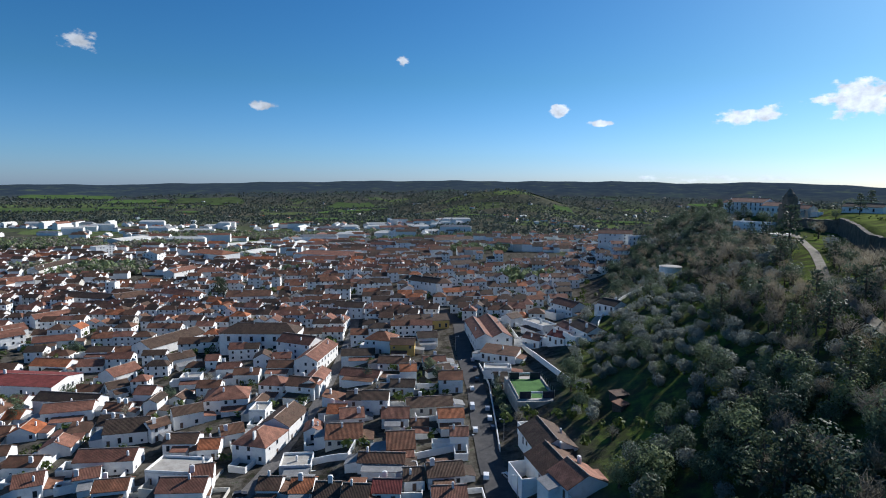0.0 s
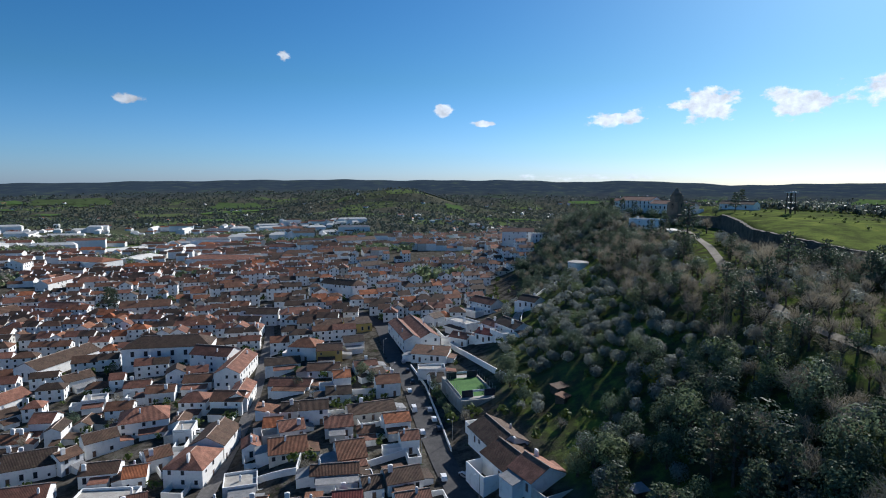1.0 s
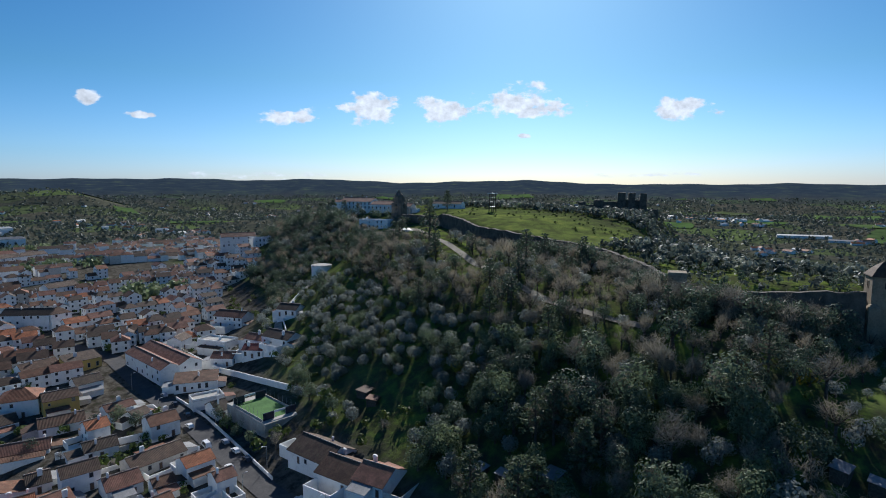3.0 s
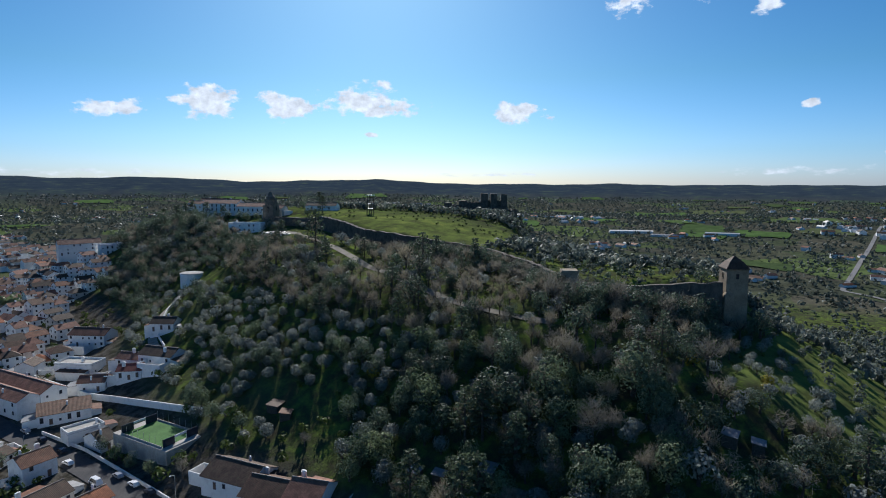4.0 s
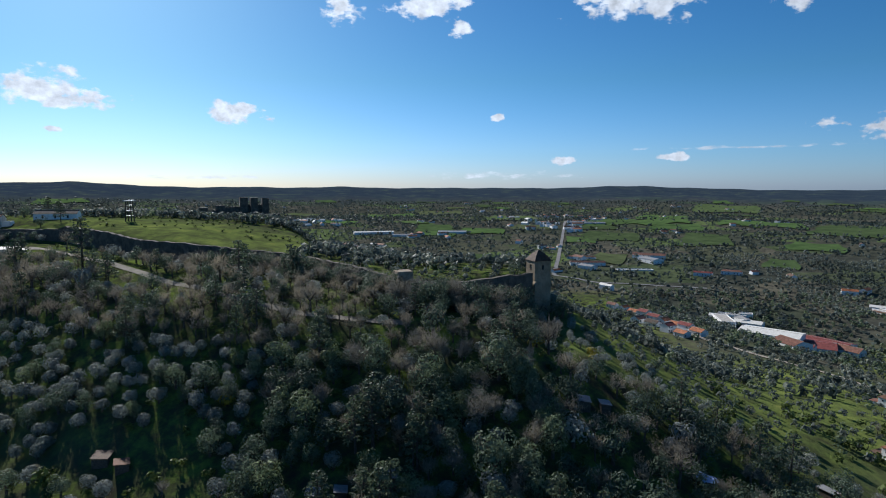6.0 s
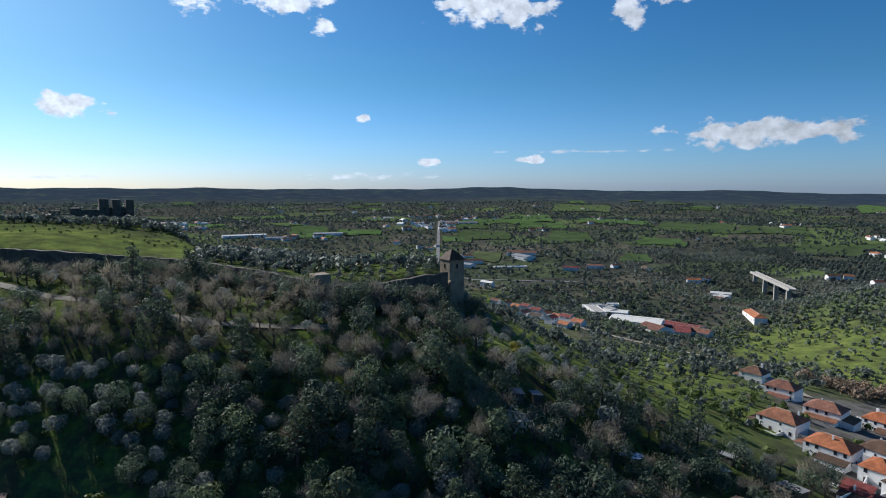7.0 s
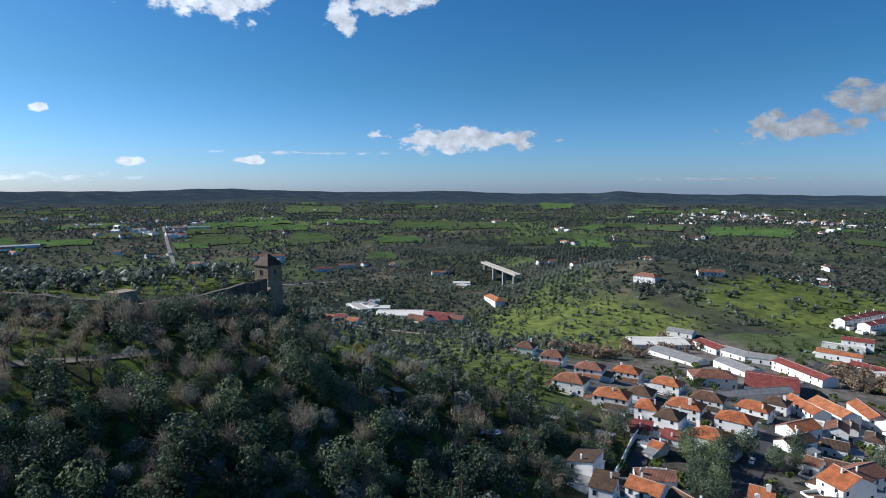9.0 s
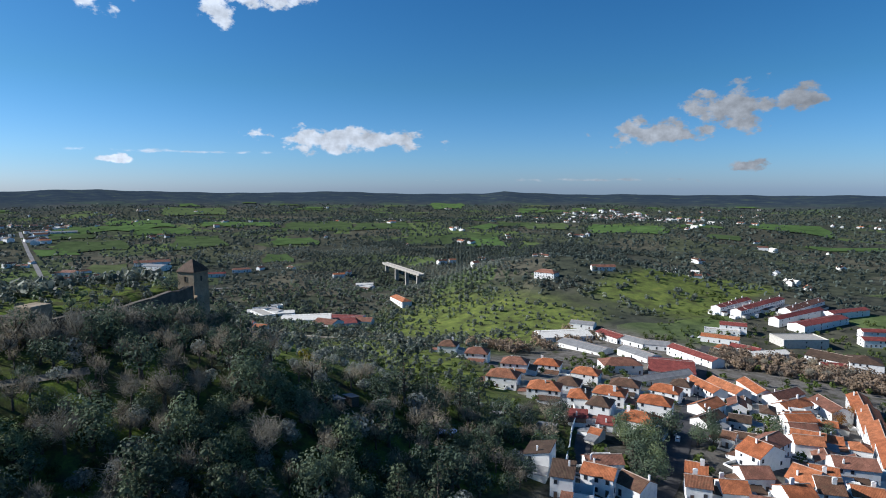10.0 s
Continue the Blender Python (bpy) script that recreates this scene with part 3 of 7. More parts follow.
def roof_faces(kind, w, d, h, rise, over=0.3, thick=0.16):
    """Roof slabs as (corners, ...) sets; ridge along x. Also the wall's gable tops."""
    x, y = w / 2 + over, d / 2 + over
    drop = rise * over / (d / 2)
    if kind == "gable":
        return [[(-x, -y, h - drop), (x, -y, h - drop), (x, 0, h + rise), (-x, 0, h + rise)], [(x, y, h - drop), (-x, y, h - drop), (-x, 0, h + rise), (x, 0, h + rise)]]
    if kind == "hip":
        k = max(w / 2 - d / 2 * 0.85, 0.3)
        a, b, c, e = (-x, -y, h - drop), (x, -y, h - drop), (x, y, h - drop), (-x, y, h - drop)
        p, q = (-k, 0, h + rise), (k, 0, h + rise)
        return [[a, b, q, p], [c, e, p, q], [b, c, q], [e, a, p]]
    if kind == "shed":
        return [[(-x, -y, h - drop), (x, -y, h - drop), (x, y, h + rise + drop), (-x, y, h + rise + drop)]]
    return [[(-x + over, -y + over, h - 0.3), (x - over, -y + over, h - 0.3), (x - over, y - over, h - 0.3), (-x + over, y - over, h - 0.3)]]


def roof_mesh(kind, w, d, h, rise, mat):
    """Tiled slopes in one piece, with their thickness."""
    seen, top, faces, uv = {}, [], [], []
    for loop in roof_faces(kind, w, d, h, rise):
        P = [Vector(p) for p in loop]
        across = (P[1] - P[0]).normalized()
        down = (P[1] - P[0]).cross(P[2] - P[1]).normalized().cross(across)
        ids = []
        for p in loop:
            key = tuple(round(c, 4) for c in p)
            if key not in seen:
                seen[key] = len(top)
                top.append(p)
            ids.append(seen[key])
        faces.append(tuple(ids))
        uv += [((p - P[0]).dot(across), (p - P[0]).dot(down)) for p in P]
    n = len(top)
    v = top + [(x, y, z - 0.16) for x, y, z in top]
    edges = {}
    for f in faces:
        for a, b in zip(f, f[1:] + f[:1]):
            edges[(a, b)] = 1
    for f in list(faces):
        faces.append(tuple(i + n for i in reversed(f)))
        uv += [(0, 0)] * len(f)
    for a, b in edges:
        if (b, a) not in edges:
            faces.append((a, a + n, b + n, b))
            uv += [(0, 0)] * 4
    return mesh_of("roof", v, faces, [mat], uv=uv)


def ridge_mesh(kind, w, d, h, rise):
    k = w / 2 + 0.3 if kind == "gable" else max(w / 2 - d / 2 * 0.85, 0.3)
    s = Shape()
    s.rod((-k, 0, h + rise), (k, 0, h + rise), 0.17, 0.17, 6)
    return s.mesh("ridge_tiles", "mortar")


def wall_mesh(kind, w, d, h, rise, mat, foot=2.5):
    """The walls up to the roof's underside; a flat roof has a parapet round it."""
    x, y, e = w / 2, d / 2, 0.17
    if kind == "flat":
        ring = lambda gap, z: [(-x + gap, -y + gap, z), (x - gap, -y + gap, z), (x - gap, y - gap, z), (-x + gap, y - gap, z)]
        v = ring(0, -foot) + ring(0, h + 0.5) + ring(0.25, h + 0.5) + ring(0.25, h - 0.5)
        f = [(4 * i + j, 4 * i + (j + 1) % 4, 4 * i + 4 + (j + 1) % 4, 4 * i + 4 + j) for i in range(3) for j in range(4)]
        return mesh_of("wall", v, f, [mat])
    prof = {"gable": [(-y, -foot), (y, -foot), (y, h - e), (0, h + rise - e), (-y, h - e)], "shed": [(-y, -foot), (y, -foot), (y, h + rise - e), (-y, h - e)], "hip": [(-y, -foot), (y, -foot), (y, h - e), (-y, h - e)]}[kind]
    n = len(prof)
    v = [(-x, *p) for p in prof] + [(x, *p) for p in prof]
    f = [tuple(range(n - 1, -1, -1)), tuple(range(n, 2 * n))] + [(k, (k + 1) % n, n + (k + 1) % n, n + k) for k in range(n)]
    return mesh_of("wall", v, f, [mat])


TAKEN = []
WORDS = {"red": "red clay tile", "brown": "weathered brown tile", "orange": "bright orange tile", "maroon": "maroon sheet", "sheet": "grey sheet", "pale_sheet": "pale sheet", "concrete": "flat concrete"}
PAINT = {"white": "Whitewashed", "old": "Grey plastered", "ochre": "Ochre painted"}


def house(x, y, w, d, turn=0, h=3.2, roof="gable", tile="brown", paint="white", rise=None, stacks=1, band=True, name="house", what="town house", seed=None, gate=False, panes=None, base=None, yards=True):
    """A house with its long side along its own x axis: walls, roof, windows, a door and chimneys."""
    rnd = random.Random(seed if seed is not None else int(abs(x * 37 + y * 101)))
    rise = min(0.25 * d if roof != "shed" else 0.2 * d, 3.4 if tile not in ("sheet", "pale_sheet", "maroon") else 2.0) if rise is None else rise
    c, s = math.cos(radians(turn)), math.sin(radians(turn))
    corner = [ground(x + c * a * w / 2 - s * b * d / 2, y + s * a * w / 2 + c * b * d / 2) for a in (-1, 1) for b in (-1, 1)]
    z = (sum(corner) / 4 + 0.1) if base is None else base
    foot = z - min(corner) + 0.8
    floors = max(1, int(h / 2.7))
    storeys = {1: "single-storey", 2: "two-storey"}.get(floors, "tall")
    cover = WORDS[tile if roof != "flat" else "concrete"]
    ob = thing(name, x, y, z, turn, f"{PAINT[paint]} {storeys} {what} with {'a flat terrace roof' if roof == 'flat' else f'a {cover} {roof} roof'}", "house", "houses of the town")
    wall = piece("wall", wall_mesh(roof, w, d, h, rise, paint, foot), ob)
    top = piece("roof", roof_mesh(roof, w, d, h, rise, "concrete" if roof == "flat" else tile), ob)
    if roof in ("gable", "hip"):
        piece("ridge_tiles", ridge_mesh(roof, w, d, h, rise), top)
    for side, length, off in ((0, w, d / 2), (180, w, d / 2), (90, d, w / 2), (270, d, w / 2)):
        n = min(7, int(length / rnd.uniform(2.8, 4.0))) if panes is None else panes
        if rnd.random() < {0: 0.0, 180: 0.3}.get(side, 0.5) or (y > 140 and math.cos(radians(turn + side)) < -0.2):
            n = 0
        n = min(n, 3) if tile in ("sheet", "pale_sheet") else n
        if n == 0:
            continue
        doors = rnd.randrange(n) if side == 0 else -1
        for k in range(n):
            u = (k + 0.5) / n * length - length / 2
            for level in range(floors):
                sill = level * (h / floors) + (0.95 if h / floors > 2.4 else 0.8)
                if level == 0 and k == doors:
                    piece("garage_door" if gate else "door", GATE if gate else DOOR, ob, pose(0, 0, 0, 0, 0, side) @ pose(u, -off - 0.01, 0))
                elif rnd.random() < 0.68:
                    me = WINDOW if h / floors < 3.6 else TALL
                    piece("window", me if rnd.random() < 0.8 else SMALL, ob, pose(0, 0, 0, 0, 0, side) @ pose(u, -off - 0.01, sill))
    for _ in range(stacks):
        big = rnd.random() < 0.35
        cx, cy = rnd.uniform(-0.4, 0.4) * w, rnd.uniform(-0.35, 0.35) * d
        peak = {"gable": h + rise * (1 - abs(cy) / (d / 2)), "hip": h + rise * 0.6, "shed": h + rise * (cy / d + 0.5), "flat": h}[roof]
        piece("chimney", BROAD if big else STACK, top, pose(cx, cy, peak - 0.1))
    TAKEN.append((x, y, w * 0.5, d * 0.5, turn))
    if yards and max(w, d) < 22:
        outbuildings(ob, x, y, z, w, d, turn, rnd, paint)
    return ob


def outbuildings(ob, x, y, z, w, d, turn, rnd, paint):
    """Lean-tos and yard walls against the sides that have room."""
    for side, length, off in rnd.sample([(0, w, d / 2), (180, w, d / 2), (90, d, w / 2), (270, d, w / 2)], 3):
        a = radians(turn + side - 90)
        depth, wide = rnd.uniform(3.2, 5.0), length * rnd.uniform(0.45, 0.9)
        cx, cy = x + math.cos(a) * (off + depth * 0.6), y + math.sin(a) * (off + depth * 0.6)
        if not free(cx, cy, 1.2) or any(near_line(cx, cy, s, 3.6 + depth * 0.5) for s in STREETS):
            continue
        foot = z - ground(cx, cy) + 1.2
        m = pose(0, 0, 0, 0, 0, side) @ pose(rnd.uniform(-0.5, 0.5) * (length - wide), -off, 0)
        if rnd.random() < 0.6:
            top, low = rnd.uniform(2.6, 3.1), rnd.uniform(2.0, 2.4)
            s = Shape()
            s.put([(sx * wide / 2, yy, zz) for sx in (-1, 1) for yy, zz in ((0, -foot), (-depth, -foot), (-depth, low), (0, top))], [(3, 2, 1, 0), (4, 5, 6, 7), (0, 1, 5, 4), (1, 2, 6, 5), (2, 3, 7, 6), (3, 0, 4, 7)])
            annex = piece("lean_to", s.mesh("lean_to", "white" if rnd.random() < 0.75 else "old"), ob, m)
            e = 0.25
            P = [(-wide / 2 - e, -depth - e, low + 0.06), (wide / 2 + e, -depth - e, low + 0.06), (wide / 2 + e, 0, top + 0.12), (-wide / 2 - e, 0, top + 0.12)]
            me = mesh_of("lean_to_roof", P + [(p[0], p[1], p[2] - 0.12) for p in P], [(0, 1, 2, 3), (7, 6, 5, 4), (0, 4, 5, 1), (1, 5, 6, 2), (2, 6, 7, 3), (3, 7, 4, 0)], [rnd.choice(("brown", "brown", "red", "sheet"))], uv=[(p[0], p[1]) for p in P] + [(0, 0)] * 20)
            piece("lean_to_roof", me, annex)
        else:
            depth *= 1.5
            h, t, k = rnd.uniform(1.6, 2.3), 0.25, wide / 2
            o, i = [(-k, 0), (-k, -depth), (k, -depth), (k, 0)], [(-k + t, 0), (-k + t, -depth + t), (k - t, -depth + t), (k - t, 0)]
            v = [(*p, -foot) for p in o] + [(*p, h) for p in o] + [(*p, h) for p in i] + [(*p, -foot) for p in i]
            f = [(4 * r + j, 4 * r + j + 1, 4 * r + 5 + j, 4 * r + 4 + j) for r in range(3) for j in range(3)] + [(0, 4, 8, 12), (3, 15, 11, 7)]
            piece("yard_wall", mesh_of("yard_wall", v, f, ["white" if rnd.random() < 0.8 else "old"]), ob, m)
        TAKEN.append((cx, cy, wide * 0.4, depth * 0.4, turn + side))


CELLS, FILED = {}, [0]


def free(x, y, r):
    """Whether a circle keeps clear of all that stands already."""
    while FILED[0] < len(TAKEN):
        item = TAKEN[FILED[0]]
        FILED[0] += 1
        reach = math.hypot(item[2], item[3]) + 8
        for i in range(int((item[0] - reach) // 25), int((item[0] + reach) // 25) + 1):
            for j in range(int((item[1] - reach) // 25), int((item[1] + reach) // 25) + 1):
                CELLS.setdefault((i, j), []).append(item)
    for a, b, p, q, turn in CELLS.get((int(x // 25), int(y // 25)), ()):
        dx, dy, t = x - a, y - b, radians(turn)
        if abs(dx * math.cos(t) + dy * math.sin(t)) < p + r and abs(-dx * math.sin(t) + dy * math.cos(t)) < q + r:
            return False
    return True


def near_line(x, y, line, r):
    p = Vector((x, y))
    for a, b in zip(line, line[1:]):
        a, b = Vector(a), Vector(b)
        k = max(0, min(1, (p - a).dot(b - a) / (b - a).length_squared))
        if (a.lerp(b, k) - p).length < r:
            return True
    return False


STREETS = [[(17, 140), (15, 170), (14, 232), (11, 275), (10, 335), (-4, 380)], [(-66, 140), (-58, 175), (-57, 181), (-55, 203), (-52, 234), (-52, 267), (-53, 307), (-54, 347), (-62, 420)],
           [(22, 40), (24, -25), (41, -75), (75, -170), (112, -262)]]
# the blocks between the two streets and west of them
house(-198.0, 270.1, 41.7, 20.9, -5, 5.0, "gable", "maroon")
house(-154.5, 234.1, 18.6, 9.5, 16, 5.0, "gable", "red")
house(-161.0, 245.0, 28.6, 9.5, -7, 5.0, "gable", "brown")
house(-118.2, 212.3, 15.0, 12.7, 15, 5.0, "gable", "brown")
house(-107.7, 212.1, 7.4, 7.4, 51, 5.5, "gable", "brown")
house(-101.4, 223.9, 11.0, 8.5, 33, 5.5, "gable", "brown")
house(-90.3, 238.4, 17.3, 13.7, 13, 6.0, "hip", "red")
house(-138.9, 215.9, 8.1, 7.4, 12, 3.0, "shed", "brown")
house(-140.7, 189.3, 11.1, 8.5, 4, 4.0, "gable", "brown")
house(-129.2, 174.4, 8.1, 9.5, 25, 5.0, "gable", "red")
house(-112.5, 189.0, 18.9, 9.5, 6, 5.0, "gable", "red")
house(-113.7, 178.9, 7.3, 7.4, 23, 4.0, "gable", "red")
house(-84.9, 180.5, 17.1, 10.6, -5, 4.5, "flat", "brown")
house(-74.7, 173.9, 6.7, 9.5, 15, 5.5, "gable", "red")
house(-77.1, 166.9, 13.7, 9.5, 3, 5.0, "gable", "red")
house(-92.9, 201.5, 11.4, 8.5, 3, 4.0, "gable", "brown")
house(-80.9, 196.0, 6.8, 8.5, 8, 4.0, "gable", "orange")
house(-77.3, 206.2, 7.8, 8.5, 28, 4.5, "gable", "brown")
house(-63.2, 195.6, 15.2, 12.7, 76, 6.0, "hip", "red")
house(-59.2, 211.4, 17.0, 11.6, 80, 6.0, "gable", "brown")
house(-74.0, 251.0, 10.8, 10.6, -7, 6.0, "hip", "red")
house(-59.9, 247.2, 13.1, 10.6, -12, 6.0, "gable", "brown")
house(-56.4, 253.1, 20.1, 8.5, 86, 6.0, "gable", "red")
house(-78.9, 279.8, 12.4, 9.5, -0, 4.0, "gable", "brown")
house(-36.0, 253.7, 17.6, 9.1, -13, 3.3, "gable", "red")
house(-42.0, 284.2, 16.2, 9.2, 7, 4.0, "gable", "brown")
house(-22.3, 264.7, 14.2, 9.0, -5, 3.3, "gable", "brown")
house(-19.7, 284.1, 11.9, 9.0, -1, 6.0, "gable", "brown", "ochre")
house(-5.0, 213.4, 17.2, 9.0, 10, 3.3, "gable", "brown", "old")
house(2.9, 198.3, 8.9, 8.0, 5, 5.0, "gable", "orange")
house(5.5, 183.6, 5.8, 7.0, 2, 5.0, "gable", "red")
house(-13.6, 182.7, 8.9, 13.0, 7, 3.3, "gable", "brown")
house(-7.7, 195.8, 6.0, 6.0, 1, 3.3, "gable", "brown")
house(-18.3, 171.6, 14.1, 7.0, -2, 3.3, "gable", "brown")
house(-40.0, 160.8, 6.3, 9.2, 1, 3.3, "gable", "orange")
house(-31.4, 154.9, 6.9, 10.0, -1, 3.3, "gable", "brown")
house(-23.3, 153.1, 7.3, 9.0, -3, 3.3, "gable", "brown")
house(-15.1, 155.3, 7.8, 8.0, -1, 3.3, "gable", "maroon")
house(-8.2, 161.2, 5.8, 8.0, 7, 3.3, "gable", "brown")
house(0.6, 163.0, 10.4, 9.0, 9, 3.3, "gable", "brown")
house(1.9, 149.9, 9.3, 9.0, 5, 3.3, "gable", "red")
house(-33.5, 193.2, 12.1, 12.0, 6, 3.3, "gable", "brown", "old")
house(-33.4, 208.0, 8.7, 9.0, 12, 3.3, "gable", "red")
house(-46.4, 178.9, 9.8, 9.3, 6, 3.3, "flat", "brown")
house(-50.9, 165.9, 6.6, 8.4, 0, 4.0, "gable", "brown")
house(-63.4, 288.2, 31.1, 11.6, 82, 7.0, "gable", "red")
house(-31.1, 294.2, 13.9, 13.0, -17, 7.0, "hip", "brown")
house(-75.8, 303.7, 20.6, 12.7, -23, 9.0, "gable", "red")
house(-158.7, 332.7, 39.0, 14.8, 66, 5.0, "gable", "brown")
house(-256.6, 338.2, 12.8, 12.0, 55, 6.0, "gable", "red")
house(-227.8, 335.5, 20.9, 10.2, 23, 4.0, "gable", "red")
house(-201.6, 295.5, 19.8, 10.4, -4, 4.0, "gable", "orange")
house(-158.0, 278.8, 15.0, 11.6, 65, 5.0, "gable", "red")
house(-150.6, 261.7, 9.0, 8.5, 45, 4.0, "gable", "brown")
house(-190.3, 318.6, 13.5, 8.4, 4, 4.0, "gable", "brown")
house(-119.1, 269.4, 9.2, 7.4, 10, 4.0, "flat", "red")
house(-105.3, 281.1, 10.7, 8.5, 5, 4.0, "gable", "red")
house(-92.5, 269.9, 11.6, 8.5, 4, 4.5, "gable", "brown")
house(-137.6, 298.0, 12.9, 9.5, 46, 5.0, "gable", "brown")
house(-3.9, 263.7, 10.4, 7.0, 8, 3.3, "gable", "red")
house(-0.2, 251.6, 6.8, 7.0, 24, 3.3, "gable", "brown")
house(-8.1, 297.6, 10.2, 9.0, 8, 5.0, "gable", "brown")
house(-4.2, 331.0, 14.7, 9.0, 10, 5.0, "shed", "brown", "ochre")
house(-20.8, 334.7, 14.9, 9.0, 13, 5.0, "gable", "brown")
# the row below the hill, east of the street
house(32.2, 172.0, 17.2, 12.9, -80, 3.3, "gable", "brown")
house(31.8, 157.3, 13.0, 12.9, -76, 3.3, "gable", "brown")
house(35.7, 146.5, 10.4, 11.8, -72, 3.3, "gable", "red")
house(18.9, 300.9, 39.9, 9.0, -84, 6.5, "gable", "red")
house(27.3, 302.9, 42.9, 10.0, -84, 6.5, "gable", "red")
house(27.4, 268.3, 17.1, 9.0, -24, 4.0, "shed", "brown")
house(24.0, 247.2, 11.8, 7.0, -6, 4.0, "flat", "brown")
house(52.4, 310.1, 17.8, 9.5, -62, 5.0, "flat", "brown")
house(75.7, 346.7, 19.4, 11.1, -61, 6.0, "gable", "red")
house(63.6, 286.1, 11.5, 8.3, -68, 4.0, "gable", "red")
house(68.8, 271.6, 17.0, 10.3, -73, 4.0, "gable", "brown")
house(57.1, 275.5, 9.8, 8.3, -47, 4.0, "gable", "maroon")
house(46.3, 284.9, 10.4, 8.3, -45, 4.0, "gable", "red")
house(39.6, 328.4, 9.5, 8.0, 41, 5.0, "gable", "brown")
house(88.9, 301.9, 11.6, 9.6, -58, 4.0, "gable", "brown")
# landmarks of the old town
house(-218.3, 539.7, 24.3, 14.0, 24, 9.0, "hip", "red")
house(-260.9, 576.3, 35.8, 12.0, 77, 6.0, "gable", "red")
house(-272.9, 689.7, 58.5, 28.0, -28, 10.0, "hip", "brown")
house(-400.3, 591.5, 60.5, 12.0, 95, 8.0, "gable", "brown")
house(-369.9, 499.3, 24.0, 14.0, 48, 8.0, "gable", "red")
house(-262.5, 384.3, 22.3, 10.0, 55, 6.0, "gable", "red")
house(-264.3, 349.3, 15.0, 12.0, 59, 6.0, "gable", "red")
house(-264.2, 435.8, 51.9, 12.0, -15, 7.0, "gable", "brown")
house(-237.4, 435.7, 22.7, 12.0, 54, 7.0, "gable", "brown")
house(-246.7, 480.4, 16.7, 12.0, 21, 6.0, "gable", "red")
house(-197.7, 437.3, 34.7, 12.0, -19, 7.0, "hip", "red")
house(-303.2, 886.1, 52.3, 36.0, 41, 5.0, "gable", "pale_sheet")
house(-237.6, 736.4, 50.5, 30.0, 80, 6.0, "gable", "pale_sheet")
house(-220.7, 842.1, 94.7, 16.0, 82, 6.0, "gable", "pale_sheet")
house(-125.5, 650.7, 78.1, 26.0, -15, 7.0, "hip", "red")
house(-71.1, 708.3, 33.2, 12.0, -17, 9.0, "gable", "red")
house(-34.9, 706.4, 46.3, 12.0, 16, 10.0, "gable", "brown")
house(11.5, 724.3, 54.2, 12.0, 28, 10.0, "gable", "brown")
house(-11.8, 428.7, 26.8, 12.0, -37, 9.0, "gable", "brown")
house(0.6, 420.2, 10.6, 12.0, 8, 9.0, "hip", "brown")
house(-141.9, 423.8, 30.8, 14.0, 8, 6.0, "gable", "brown")
house(-60.3, 377.8, 19.4, 11.3, -12, 7.0, "gable", "brown")
house(-36.6, 370.3, 26.7, 12.0, 5, 6.0, "hip", "red")
house(-421.1, 718.3, 21.8, 16.0, 54, 14.0, "flat", "brown")
house(-491.8, 908.9, 63.9, 30.0, 75, 10.0, "gable", "pale_sheet")
house(15.4, 514.5, 20.5, 12.0, 21, 8.0, "gable", "brown")
house(-332.3, 668.1, 22.0, 16.5, 91, 12.0, "gable", "brown", what="parish church")
house(-270.6, 472.7, 7.7, 8.0, 2, 12.0, "flat", "brown", what="lookout house")
# the lower town: villas with hipped roofs
house(212.2, -111.0, 12.2, 11.3, -147, 5.8, "hip", "brown", what="villa")
house(180.4, -104.8, 14.0, 11.0, -147, 5.8, "hip", "red", what="villa")
house(148.8, -102.3, 15.0, 11.0, -148, 5.8, "hip", "red", what="villa")
house(123.2, -62.7, 15.0, 11.0, -153, 5.8, "hip", "brown", what="villa")
house(145.7, -128.9, 15.0, 11.0, -154, 5.8, "hip", "orange", what="villa")
house(100.8, -65.7, 15.0, 11.0, -151, 5.8, "hip", "orange", what="villa")
house(120.6, -130.9, 15.0, 11.0, -161, 5.8, "hip", "orange", what="villa")
house(101.3, -85.9, 11.1, 11.0, -156, 5.8, "hip", "brown", what="villa")
house(85.3, -70.4, 9.1, 11.0, -154, 5.8, "hip", "orange", what="villa")
house(74.2, -70.0, 10.0, 11.0, -162, 5.8, "hip", "brown", what="villa")
house(83.6, -93.8, 14.6, 11.0, -160, 5.8, "hip", "orange", what="villa")
house(94.8, -127.6, 15.0, 11.0, -158, 5.8, "hip", "brown", what="villa")
house(78.4, -139.8, 14.7, 11.0, -168, 5.8, "hip", "orange", what="villa")
house(83.6, -169.9, 11.3, 11.0, -166, 5.8, "hip", "brown", what="villa")
house(65.3, -102.2, 14.6, 11.0, -161, 5.8, "hip", "orange", what="villa")
house(54.1, -66.7, 13.7, 11.0, -166, 5.8, "hip", "orange", what="villa")
house(74.0, -52.0, 8.3, 6.0, -145, 3.0, "shed", "maroon")
house(63.3, -56.3, 6.7, 6.0, -158, 3.0, "shed", "maroon")
house(58.6, -42.1, 4.4, 6.0, -172, 3.0, "gable", "orange")
house(39.7, 6.7, 6.7, 7.9, -151, 7.0, "shed", "brown")
house(35.5, -6.9, 10.0, 8.0, -163, 6.0, "gable", "orange")
house(26.8, -13.0, 9.2, 9.0, 174, 5.0, "gable", "brown")
house(40.7, -17.1, 12.0, 7.0, -132, 5.0, "gable", "red")
house(20.0, -40.7, 6.7, 8.0, -157, 5.0, "gable", "orange")
house(15.4, -31.1, 7.6, 8.0, -151, 5.0, "gable", "brown")
house(53.6, -130.5, 16.1, 10.0, -100, 5.0, "gable", "orange")
